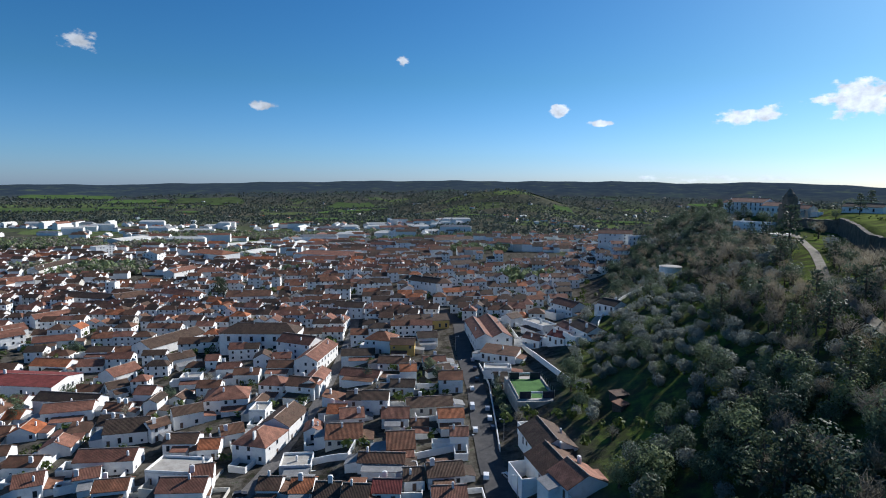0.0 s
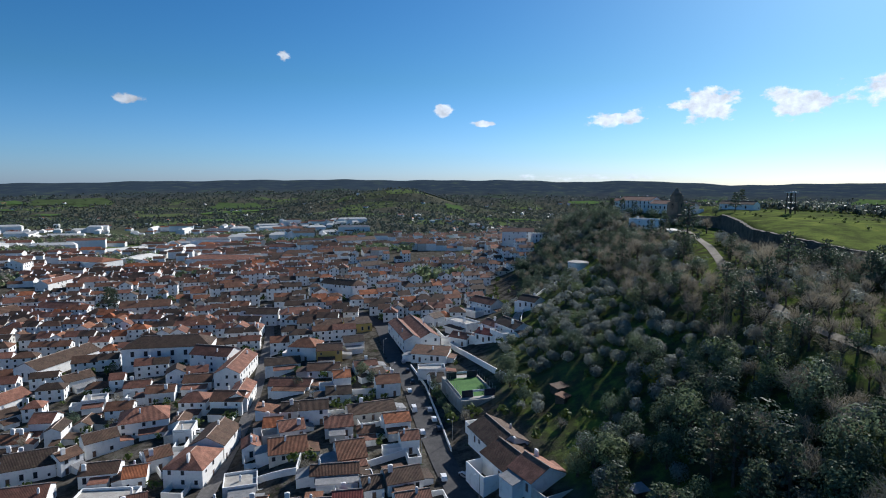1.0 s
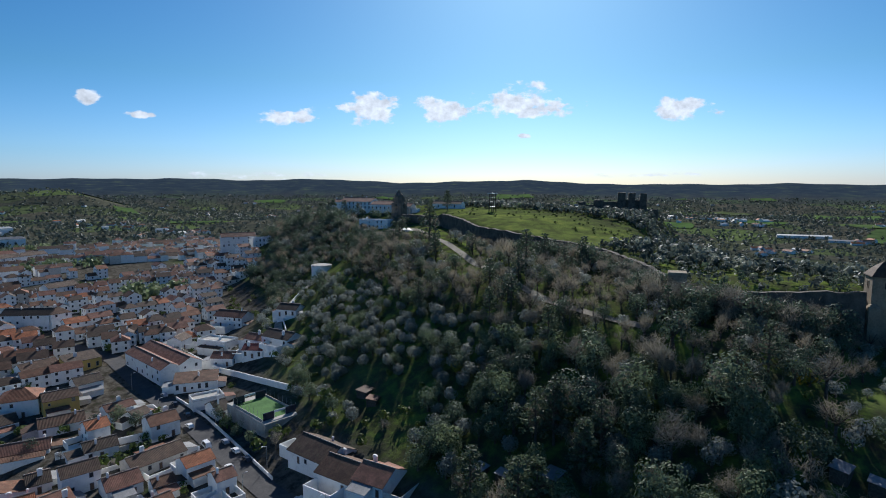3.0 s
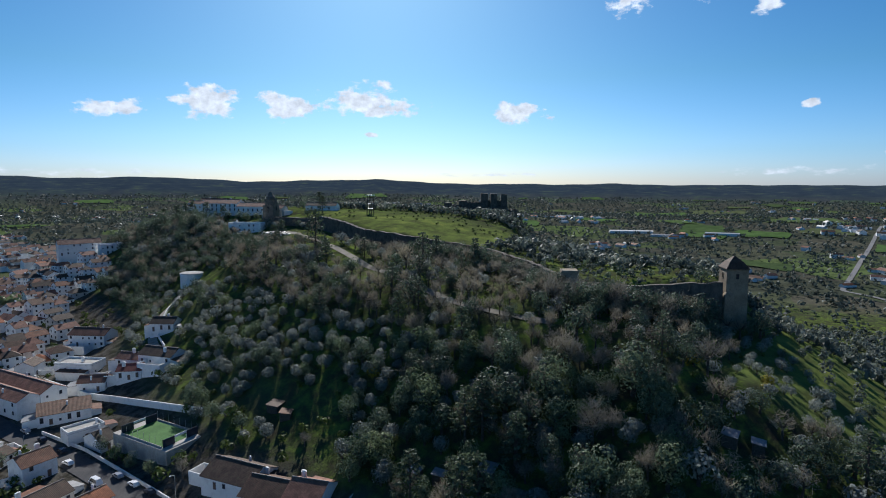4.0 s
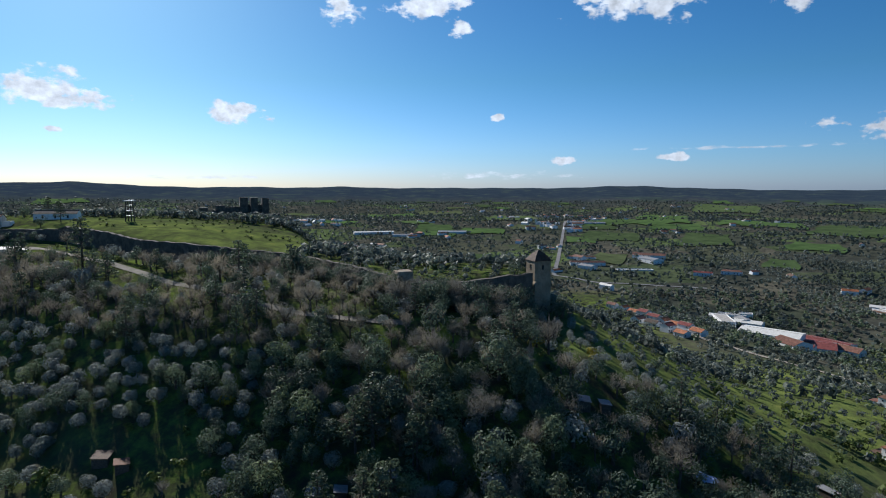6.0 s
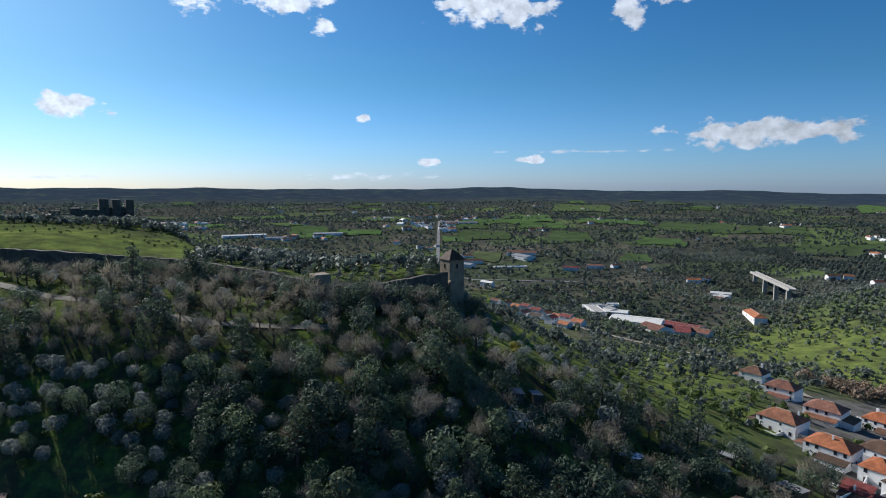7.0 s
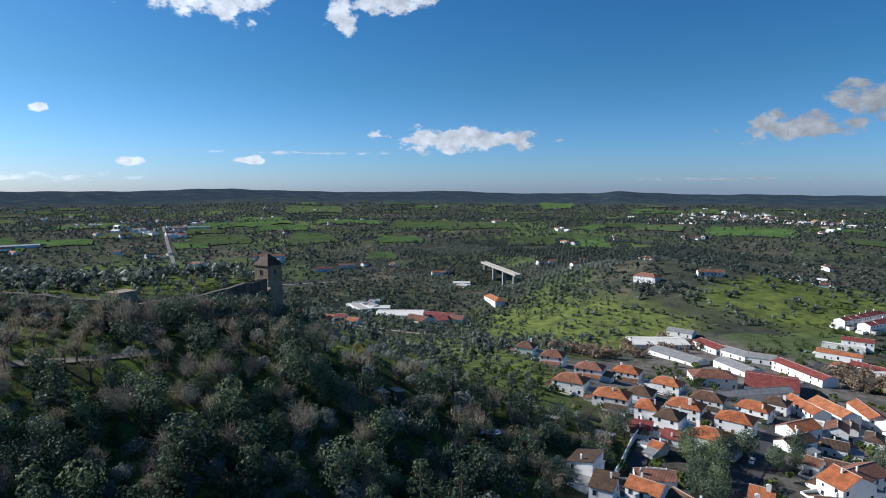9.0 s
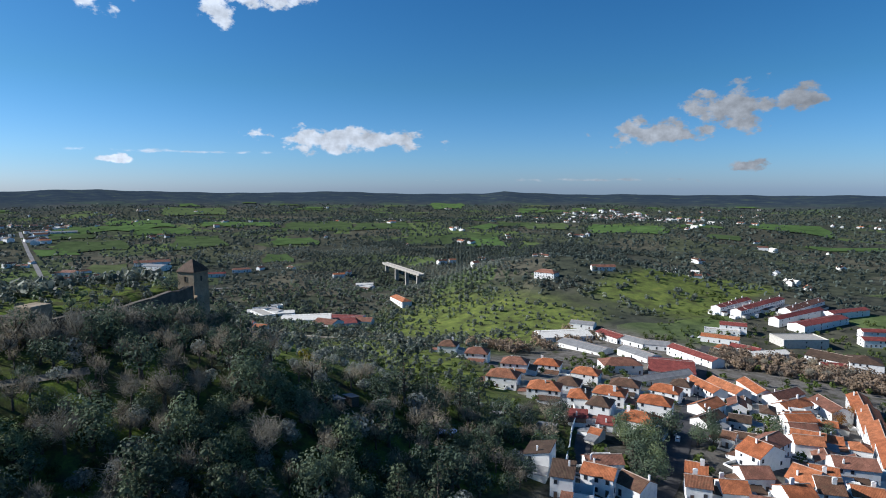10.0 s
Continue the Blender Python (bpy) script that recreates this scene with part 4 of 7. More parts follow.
house(43.3, -107.0, 14.9, 8.0, -99, 4.0, "gable", "brown")
house(33.5, -189.7, 19.7, 10.0, -110, 6.0, "gable", "orange")
house(21.4, -155.3, 13.2, 9.0, -133, 6.0, "gable", "orange")
house(9.1, -123.2, 12.3, 9.0, -162, 6.0, "gable", "orange")
house(43.5, -210.4, 23.1, 10.0, -106, 6.0, "gable", "red")
house(20.6, -208.0, 20.9, 11.0, 135, 7.0, "gable", "red")
house(-11.3, -100.1, 14.0, 10.0, -149, 6.0, "gable", "red")
house(12.1, -76.0, 9.5, 14.0, 164, 6.0, "gable", "orange")
house(14.0, -85.7, 21.0, 10.0, -99, 6.0, "gable", "red")
house(7.2, -55.3, 9.5, 9.0, -135, 5.0, "gable", "red")
house(-5.4, -66.5, 8.4, 12.0, 174, 6.0, "gable", "orange")
house(-11.5, -64.4, 7.7, 12.0, -149, 6.0, "gable", "brown")
house(7.4, -37.6, 8.0, 9.0, -142, 5.0, "gable", "orange")
house(-5.8, -52.7, 9.1, 9.0, -128, 5.0, "gable", "orange")
house(35.8, -123.1, 8.9, 8.0, -159, 4.0, "gable", "brown")
house(26.8, -86.9, 5.0, 7.0, -172, 4.0, "gable", "brown")
# long gabled stores
house(75.3, -181.9, 24.0, 9.5, -29, 6.0, "gable", "orange", stacks=0)
house(68.9, -197.0, 24.0, 10.9, -27, 6.0, "gable", "orange", stacks=0)
house(59.5, -212.5, 24.0, 9.5, -44, 6.0, "gable", "orange", stacks=0)
house(10.3, -226.8, 35.1, 10.0, 109, 7.0, "gable", "orange")
house(-0.0, -195.3, 38.4, 10.0, 107, 7.0, "gable", "orange")
house(-10.1, -161.9, 35.6, 10.0, 106, 7.0, "gable", "orange")
house(-19.0, -131.1, 28.5, 10.0, 106, 7.0, "gable", "orange")
# workshops, stores and terraces beyond the lower town
house(237.0, -274.1, 44.7, 26, -124, 4, "gable", "pale_sheet", "white", stacks=0, yards=False)
house(244.3, -315.9, 22.2, 12, -162, 4, "gable", "sheet", "white", stacks=0, yards=False)
house(196.9, -246.4, 42.5, 18, 175, 3.6, "gable", "sheet", "white", stacks=0, yards=False)
house(201.4, -296.0, 28.4, 15, 161, 5, "gable", "maroon", "white", stacks=0, yards=False)
house(177.5, -292.1, 24.5, 15, 171, 4.6, "gable", "sheet", "white", stacks=0, yards=False)
house(160.5, -294.3, 19.0, 15, -155, 4.6, "gable", "sheet", "white", stacks=0, yards=False)
house(138.1, -197.7, 25.3, 16, -132, 6, "hip", "red", "white", stacks=0, yards=False)
house(152.5, -250.0, 30.6, 14, 163, 4.6, "gable", "sheet", "white", stacks=0, yards=False)
house(116.6, -226.2, 28.5, 34, -152, 5, "gable", "maroon", "white", stacks=0, yards=False, rise=3.6)
house(123.2, -278.2, 44.1, 12, 158, 6, "gable", "maroon", "white", stacks=0, yards=False)
house(105.9, -172.6, 63.0, 8, -112, 3.6, "gable", "sheet", "old", stacks=0, yards=False)
house(119.6, -323.6, 11.8, 9, -177, 4, "hip", "orange", "white", stacks=0, yards=False)
house(132.8, -349.7, 29.2, 8, -166, 5, "gable", "orange", "white", stacks=0, yards=False)
house(140.2, -396.9, 21.7, 12, -158, 7, "gable", "maroon", "white", stacks=0, yards=False)
house(145.1, -384.7, 29.0, 9, -158, 3, "flat", "sheet", "white", stacks=0, yards=False)
house(114.3, -487.3, 83.2, 10, -101, 7, "gable", "maroon", "white", stacks=0, yards=False)
house(93.4, -477.4, 71.5, 16, -105, 6, "gable", "maroon", "white", stacks=0, yards=False)
house(86.3, -543.3, 52.4, 12, -113, 6, "gable", "maroon", "white", stacks=0, yards=False)
house(86.6, -392.9, 36.4, 22, -134, 7, "flat", "sheet", "old", stacks=0, yards=False)
house(106.9, -334.9, 22.6, 10, 175, 4, "gable", "maroon", "white", stacks=0, yards=False)
house(90.6, -332.5, 30.0, 12, -123, 4, "gable", "pale_sheet", "white", stacks=0, yards=False)
house(52.7, -346.5, 28.0, 18, 172, 6, "gable", "brown", "white", stacks=0, yards=False)
house(31.9, -345.3, 19.5, 22, -162, 9, "hip", "brown", "white", stacks=0, yards=False)
house(43.6, -440.2, 20.7, 12, -144, 6, "gable", "maroon", "white", stacks=0, yards=False)
house(49.3, -470.8, 23.0, 10, -142, 6, "gable", "maroon", "white", stacks=0, yards=False)
house(47.8, -330.9, 15.5, 9, -150, 4, "gable", "maroon", "white", stacks=0, yards=False)
house(33.8, -193.4, 13.2, 9, -129, 6, "gable", "orange", "white", stacks=0, yards=False)
house(23.4, -160.8, 12.6, 9, -131, 6, "gable", "orange", "white", stacks=0, yards=False)
house(14.6, -135.9, 11.1, 9, -144, 6, "gable", "red", "white", stacks=0, yards=False)
house(6.9, -113.7, 10.7, 9, -149, 6, "gable", "orange", "white", stacks=0, yards=False)
house(157.2, -456.8, 11.3, 11.0, -99, 7.0, "gable", "maroon")
house(155.5, -468.7, 10.9, 11.0, -101, 7.0, "gable", "maroon")
house(154.2, -481.0, 13.7, 11.0, -95, 7.0, "gable", "maroon")
house(152.9, -494.7, 13.9, 11.0, -95, 7.0, "gable", "maroon")
house(151.4, -508.5, 13.5, 11.0, -97, 7.0, "gable", "maroon")
house(150.1, -523.0, 14.4, 11.0, -96, 7.0, "gable", "maroon")
house(148.8, -538.1, 14.6, 11.0, -96, 7.0, "gable", "maroon")
house(175.1, -452.6, 11.5, 10.0, -98, 7.0, "gable", "maroon")
house(173.5, -464.0, 11.6, 10.0, -98, 7.0, "gable", "maroon")
house(171.6, -475.5, 11.2, 10.0, -100, 7.0, "gable", "maroon")
house(170.0, -487.1, 13.2, 10.0, -96, 7.0, "gable", "maroon")
house(168.5, -500.2, 12.8, 10.0, -98, 7.0, "gable", "maroon")
house(125.9, -499.3, 14.6, 12.0, -97, 7.0, "gable", "red")
house(124.0, -513.8, 16.3, 12.0, -96, 7.0, "gable", "red")
house(122.0, -529.1, 15.9, 12.0, -97, 7.0, "gable", "red")
house(120.3, -545.3, 20.5, 12.0, -93, 7.0, "gable", "red")
house(118.7, -563.7, 18.8, 12.0, -95, 7.0, "gable", "red")
# the works and cottages in the valley, and farms
house(494.4, -169.4, 51.7, 30.0, -124, 6.5, "gable", "pale_sheet", "white", stacks=0, yards=False)
house(546.4, -168.3, 26.9, 16.0, -122, 5, "gable", "pale_sheet", "white", stacks=0, yards=False)
house(495.4, -219.9, 40.8, 24.0, -142, 5.5, "gable", "maroon", "white", stacks=0, yards=False)
house(472.4, -225.5, 25.7, 14.0, -143, 4.5, "gable", "red", "white", stacks=0, yards=False)
house(464.5, -180.2, 26.9, 10.0, -132, 3.6, "gable", "maroon", "white", stacks=0, yards=False)
house(572.4, -160.6, 27.7, 10.0, -111, 4, "flat", "sheet", "white", stacks=0, yards=False)
house(561.9, -143.1, 17.6, 9.0, -115, 4, "gable", "pale_sheet", "white", stacks=0, yards=False)
house(576.6, -174.1, 18.2, 10.0, -107, 5, "flat", "sheet", "white", stacks=0, yards=False)
house(582.9, -36.1, 11.5, 8.2, -138, 4, "gable", "red", "white", stacks=0, yards=False)
house(569.8, -46.5, 10.4, 8.0, -49, 4, "gable", "orange", "white", stacks=0, yards=False)
house(545.5, -52.3, 10.9, 9.1, -140, 3.4, "gable", "orange", "white", stacks=0, yards=False)
house(520.1, -57.6, 10.7, 9.9, -141, 6, "gable", "maroon", "white", stacks=0, yards=False)
house(491.1, -60.9, 13.1, 8.4, -142, 4, "gable", "maroon", "white", stacks=0, yards=False)
house(459.1, -61.7, 8.8, 9.2, -53, 4, "gable", "orange", "white", stacks=0, yards=False)
house(444.3, -68.4, 9.5, 8.5, -144, 3.4, "gable", "orange", "white", stacks=0, yards=False)
house(426.7, -72.4, 12.1, 8.0, -145, 6, "gable", "maroon", "white", stacks=0, yards=False)
house(414.0, -78.8, 11.9, 9.0, -146, 4, "gable", "orange", "white", stacks=0, yards=False)
house(456.2, -38.9, 10.8, 9.3, -51, 4, "gable", "red", "white", stacks=0, yards=False)
house(443.7, -48.8, 13.0, 8.4, -142, 3.4, "gable", "brown", "white", stacks=0, yards=False)
house(419.1, -55.3, 9.1, 8.7, -54, 6, "gable", "maroon", "white", stacks=0, yards=False)
house(402.4, -62.5, 10.6, 8.4, -145, 3.4, "gable", "orange", "white", stacks=0, yards=False)
house(890.2, -43.9, 56.6, 10.0, -86, 5, "gable", "red", "white", stacks=0, yards=False)
house(946.4, -39.8, 49.8, 9.0, -96, 4, "hip", "brown", "white", stacks=0, yards=False)
house(967.6, -157.9, 54.2, 16.0, -107, 6, "gable", "red", "white", stacks=0, yards=False)
house(855.5, -112.1, 55.6, 14.0, -86, 1.2, "flat", "sheet", "white", stacks=0, yards=False)
house(830.5, -248.7, 28.5, 9.0, -114, 5, "hip", "red", "white", stacks=0, yards=False)
house(817.9, -203.8, 25.8, 9.0, -112, 5, "gable", "maroon", "white", stacks=0, yards=False)
house(647.0, -354.5, 25.4, 9.0, -125, 4, "gable", "pale_sheet", "white", stacks=0, yards=False)
house(1536.0, -117.9, 93.9, 14.0, -99, 5, "gable", "sheet", "white", stacks=0, yards=False)
house(1246.2, 403.8, 93.1, 16.0, -67, 5, "gable", "pale_sheet", "white", stacks=0, yards=False)
house(1225.2, 321.9, 64.6, 12.0, -78, 4, "gable", "sheet", "white", stacks=0, yards=False)
house(1295.9, 224.7, 67.1, 10.0, -82, 5, "gable", "pale_sheet", "white", stacks=0, yards=False)
house(479.8, -205.0, 27.5, 37.7, -115, 5.0, "gable", "maroon", stacks=0)
house(451.1, -168.5, 24.2, 21.4, -158, 5.0, "gable", "red", stacks=0)
house(543.3, -142.4, 40.4, 13.5, 176, 5.0, "flat", "sheet", stacks=0)
house(562.2, -166.7, 34.7, 13.0, 180, 4.0, "gable", "sheet", stacks=0)
house(502.2, -306.0, 41.3, 12.8, 163, 5.0, "hip", "orange", stacks=0)
house(367.0, -423.3, 26.7, 14.0, -172, 6.0, "hip", "red", stacks=0)
house(325.1, -480.4, 28.6, 10.0, -134, 4.0, "gable", "red", stacks=0)
house(624.7, -342.1, 19.5, 10.1, -160, 4.0, "flat", "sheet", stacks=0)
house(861.2, -40.7, 27.1, 16.0, -134, 5.0, "gable", "sheet", stacks=0)
house(938.9, -35.3, 24.0, 12.0, -144, 5.0, "gable", "red", stacks=0)
house(929.0, -152.3, 39.6, 22.0, -152, 6.0, "gable", "sheet", stacks=0)


# ---- further rows of houses, filling the blocks between the streets ----


def town_rows():
    """Attached houses in rows, wall to wall, each of its own width, height and roof, with lanes cut through."""
    rnd = random.Random(5)
    toe_y, toe_x = [-60, 10, 60, 120, 200, 250, 300, 320, 360, 450], [44, 26, 20, 20, 20, 33, 47, 54, 84, 105]
    for row, y0 in enumerate(range(152, 258, 15)):
        u, gap = -300.0, rnd.uniform(20, 50)
        while u < 90:
            w = rnd.uniform(5.5, 10.5)
            x = u + w / 2 + 0.12 * (y0 - 250)
            y = y0 + 9 * math.sin(x * 0.016 + row * 0.7) + 0.1 * x
            tilt = math.degrees(math.atan(9 * 0.016 * math.cos(x * 0.016 + row * 0.7) + 0.1))
            d = rnd.uniform(8.0, 10.0)
            gap -= w
            u += w + (rnd.uniform(4, 6) if gap < 0 else 0.0)
            if gap < 0:
                gap = rnd.uniform(24, 60)
            if x > float(np.interp(y, toe_y, toe_x)) - 4 or y < 152 - 0.15 * x or y < 168 and x < -140 or rnd.random() < 0.07:
                continue
            c, s = math.cos(radians(tilt)), math.sin(radians(tilt))
            if not all(free(x + c * k - s * j, y + s * k + c * j, 1.2) for k in (-w * 0.3, w * 0.3) for j in (-d * 0.3, d * 0.3)) or any(near_line(x, y, line, 5.2 + min(w, d) * 0.3) for line in STREETS):
                continue
            cross = rnd.random() < 0.16
            h = rnd.choice((3.2, 3.4, 3.6, 4.4, 5.6, 6.0))
            shape = "gable" if rnd.random() < 0.86 else rnd.choice(("shed", "flat", "hip"))
            house(x, y, d if cross else w, w if cross else d, tilt + (90 if cross else rnd.uniform(-1.5, 1.5)), h, shape, rnd.choice(("brown", "brown", "brown", "red", "red", "brown", "orange" if rnd.random() < 0.4 else "brown")), "white" if rnd.random() < 0.9 else "old", stacks=rnd.choice((0, 1, 1, 2)), yards=rnd.random() < 0.5)


def lower_rows():
    """Smaller houses, stores and terraces between the villas of the lower town."""
    rnd = random.Random(6)
    for v in np.arange(-20, 330, 11.5):
        for u in np.arange(-95, 130, 12.5):
            a = radians(22)
            x, y = 60 + (u + rnd.uniform(-2, 2)) * math.cos(a) + v * math.sin(a) * 0.6, -v - 5 + u * math.sin(a)
            if x > 62 or x < -70 or y < -215 or (24 < x < 62 and -112 < y < -18) or (x > 60 and y > -0.5 * x - 12) or (x > 60 and y > -45) or y > 5 or rnd.random() < 0.22:
                continue
            if not free(x, y, 4.2) or any(near_line(x, y, s, 8) for s in STREETS) or near_line(x, y, LOWER, 8) or (y < -275 and x > 0):
                continue
            house(x, y, rnd.uniform(8, 11), rnd.uniform(6.5, 8.5), 22 + rnd.choice((0, 90)) + rnd.uniform(-4, 4), rnd.choice((3.0, 3.4, 5.6, 6.0)), rnd.choice(("gable", "gable", "hip", "flat" if rnd.random() < 0.5 else "shed")), rnd.choice(("orange", "orange", "red", "brown")), stacks=rnd.choice((0, 1)))


LOWER = [(24, -25), (40, -10), (52, -22), (62, -38), (70, -55), (84, -68), (92, -84)]
town_rows()
lower_rows()


class Mass(Shape):
    """Many far houses in one mesh: walls, roofs and openings each in a slot."""

    def house(self, x, y, w, d, turn, h, roof, slot, rnd, wall=0):
        m = pose(x, y, ground(x, y), 0, 0, turn)
        self.box(-w / 2, -d / 2, -2, w / 2, d / 2, h, wall, m)
        rise = 0.27 * d
        for loop in roof_faces(roof, w, d, h, rise):
            n = len(loop)
            P = [m @ Vector(p) for p in loop]
            self.put(P + [p - Vector((0, 0, 0.2)) for p in P], [tuple(range(n)), tuple(range(2 * n - 1, n - 1, -1))] + [(k, n + k, n + (k + 1) % n, (k + 1) % n) for k in range(n)], slot)
        if roof == "gable":
            for sx in (-1, 1):
                self.put([m @ Vector(p) for p in ((sx * w / 2, -d / 2, h), (sx * w / 2, d / 2, h), (sx * w / 2, 0, h + rise))], [(0, 1, 2) if sx > 0 else (2, 1, 0)], wall)
        floors = max(1, int(h / 2.8))
        for side, length, off in ((0, w, d / 2), (180, w, d / 2), (90, d, w / 2), (270, d, w / 2)):
            q = m @ pose(0, 0, 0, 0, 0, side)
            n = int(length / 3.4)
            for k in range(n if math.hypot(x, y) < 600 else 0):
                for level in range(floors):
                    u = (k + 0.5) / n * length - length / 2
                    self.box(u - 0.5, -off - 0.05, level * 2.9 + 1.0, u + 0.5, -off + 0.05, level * 2.9 + 2.3, 4, q)
        if rnd.random() < 0.7:
            a = rnd.uniform(-0.35, 0.35) * w
            self.box(a - 0.4, -0.3, h, a + 0.4, 0.3, h + rise + 1.0, wall, m)


FAR_MATS = ("white", "brown", "red", "orange", "glass", "old", "sheet", "pale_sheet", "maroon")


PARKS = [(-375, 600, 75, 42), (-262, 740, 45, 60), (-560, 880, 190, 75), (-330, 1080, 230, 70), (40, 668, 40, 22), (-150, 560, 26, 16), (60, 470, 30, 22), (-30, 880, 120, 30), (95, 620, 60, 40), (-700, 1010, 160, 50), (-250, 970, 130, 40), (-480, 1210, 240, 40)]


def in_park(x, y):
    return any(((x - a) / w) ** 2 + ((y - b) / h) ** 2 < 1 for a, b, w, h in PARKS)


def far_town():
    rnd = random.Random(8)
    mass = Mass()
    for row, y0 in enumerate(range(262, 900, 14)):
        u, gap = -590.0, 40.0
        while u < 190:
            big = y0 > 620 and rnd.random() < 0.25
            w, d = (rnd.uniform(18, 36), rnd.uniform(9, 12)) if big else (rnd.uniform(6, 13), rnd.uniform(7, 9.5))
            x = u + w / 2 + 0.1 * (y0 - 400)
            y = y0 + 14 * math.sin(x * 0.011 + row * 0.5) + 3 * math.sin(x * 0.05 + row)
            tilt = math.degrees(math.atan(14 * 0.011 * math.cos(x * 0.011 + row * 0.5)))
            gap -= w
            u += w + (rnd.uniform(4, 8) if gap < 0 else 0.1)
            if gap < 0:
                gap = rnd.uniform(25, 70)
            keep = 0.92 if y < 640 else (0.7 if y < 760 else 0.5)
            toe = 85 + 0.3 * (y - 400) + 45 * float(smooth(y, 420, 480))
            if x > (toe if y > 345 else np.interp(y, [250, 320, 345], [28, 44, 62])) or in_park(x, y) or rnd.random() > keep or not free(x, y, 4) or any(near_line(x, y, line, 7) for line in STREETS) or 0.5 * math.sin(x * 0.021 + 1) + 0.5 * math.sin(y * 0.026) > 0.8:
                continue
            mass.house(x, y, w, d, tilt + (90 if rnd.random() < 0.2 and w < 11 else 0) + rnd.uniform(-2, 2), rnd.choice((3.4, 5.6, 6.0, 6.4, 8.5 if y > 420 else 5.8)), rnd.choice(("gable", "gable", "gable", "hip")), rnd.choice((1, 1, 1, 1, 1, 2, 2, 3 if rnd.random() < 0.4 else 1)), rnd, 0 if rnd.random() < 0.92 else 5)
    for _ in range(420):
        x, y = rnd.uniform(-980, 40), rnd.uniform(880, 1330)
        if in_park(x, y) or math.sin(x * 0.013) + math.sin(y * 0.017 + 1) > 0.9:
            continue
        long = rnd.random() < 0.45
        mass.house(x, y, rnd.uniform(25, 60) if long else rnd.uniform(10, 16), rnd.uniform(9, 13), rnd.choice((0, 90, 0)) + rnd.uniform(-6, 14), rnd.choice((6, 9, 12)) if long else rnd.choice((3.5, 6)), rnd.choice(("gable", "hip")), rnd.choice((1, 2, 7, 7, 6)), rnd)
    tagged(new("far_town", mass.mesh("far_town", *FAR_MATS)), "dense quarter of white houses with clay tile roofs", "houses", kind="stuff")


# ---- trees ----


def leaf_cloud(rnd, clumps, per, size, squash=0.8, shell=0.55):
    """Small leaf quads strewn through several rounded clumps."""
    v, f = [], []
    for cx, cy, cz, r in clumps:
        for _ in range(int(per * r * r)):
            a, b = rnd.uniform(0, 2 * math.pi), rnd.uniform(-0.9, 1)
            q = math.sqrt(1 - b * b)
            k = r * (shell + (1.06 - shell) * rnd.random() ** 0.6)
            c = Vector((cx + k * q * math.cos(a), cy + k * q * math.sin(a), cz + k * b * squash))
            n = Vector((q * math.cos(a) + rnd.uniform(-0.28, 0.28), q * math.sin(a) + rnd.uniform(-0.28, 0.28), b + rnd.uniform(-0.15, 0.4))).normalized()
            t = n.orthogonal().normalized()
            t = Matrix.Rotation(rnd.uniform(0, 6.28), 3, n) @ t
            u = n.cross(t)
            s = size * rnd.uniform(0.6, 1.3)
            i = len(v)
            v += [c - t * s - u * s * 0.6, c + t * s - u * s * 0.45, c + t * s * 0.8 + u * s * 0.6, c - t * s * 0.8 + u * s * 0.5]
            f.append((i, i + 1, i + 2, i + 3))
    return v, f


def limbs(s, rnd, top, spread, n, r=0.16, base=0.0, slot=0):
    """A tapered trunk that forks into limbs."""
    fork = Vector((rnd.uniform(-0.2, 0.2), rnd.uniform(-0.2, 0.2), top * 0.45))
    s.rod((0, 0, -0.6), fork, r * 1.5, r, 7, slot)
    ends = []
    for k in range(n):
        a = k * 2 * math.pi / n + rnd.uniform(-0.4, 0.4)
        e = Vector((spread * math.cos(a) * rnd.uniform(0.5, 1), spread * math.sin(a) * rnd.uniform(0.5, 1), top * rnd.uniform(0.7, 1)))
        s.rod(fork, e, r * 0.7, r * 0.25, 5, slot)
        ends.append(e)
    return ends


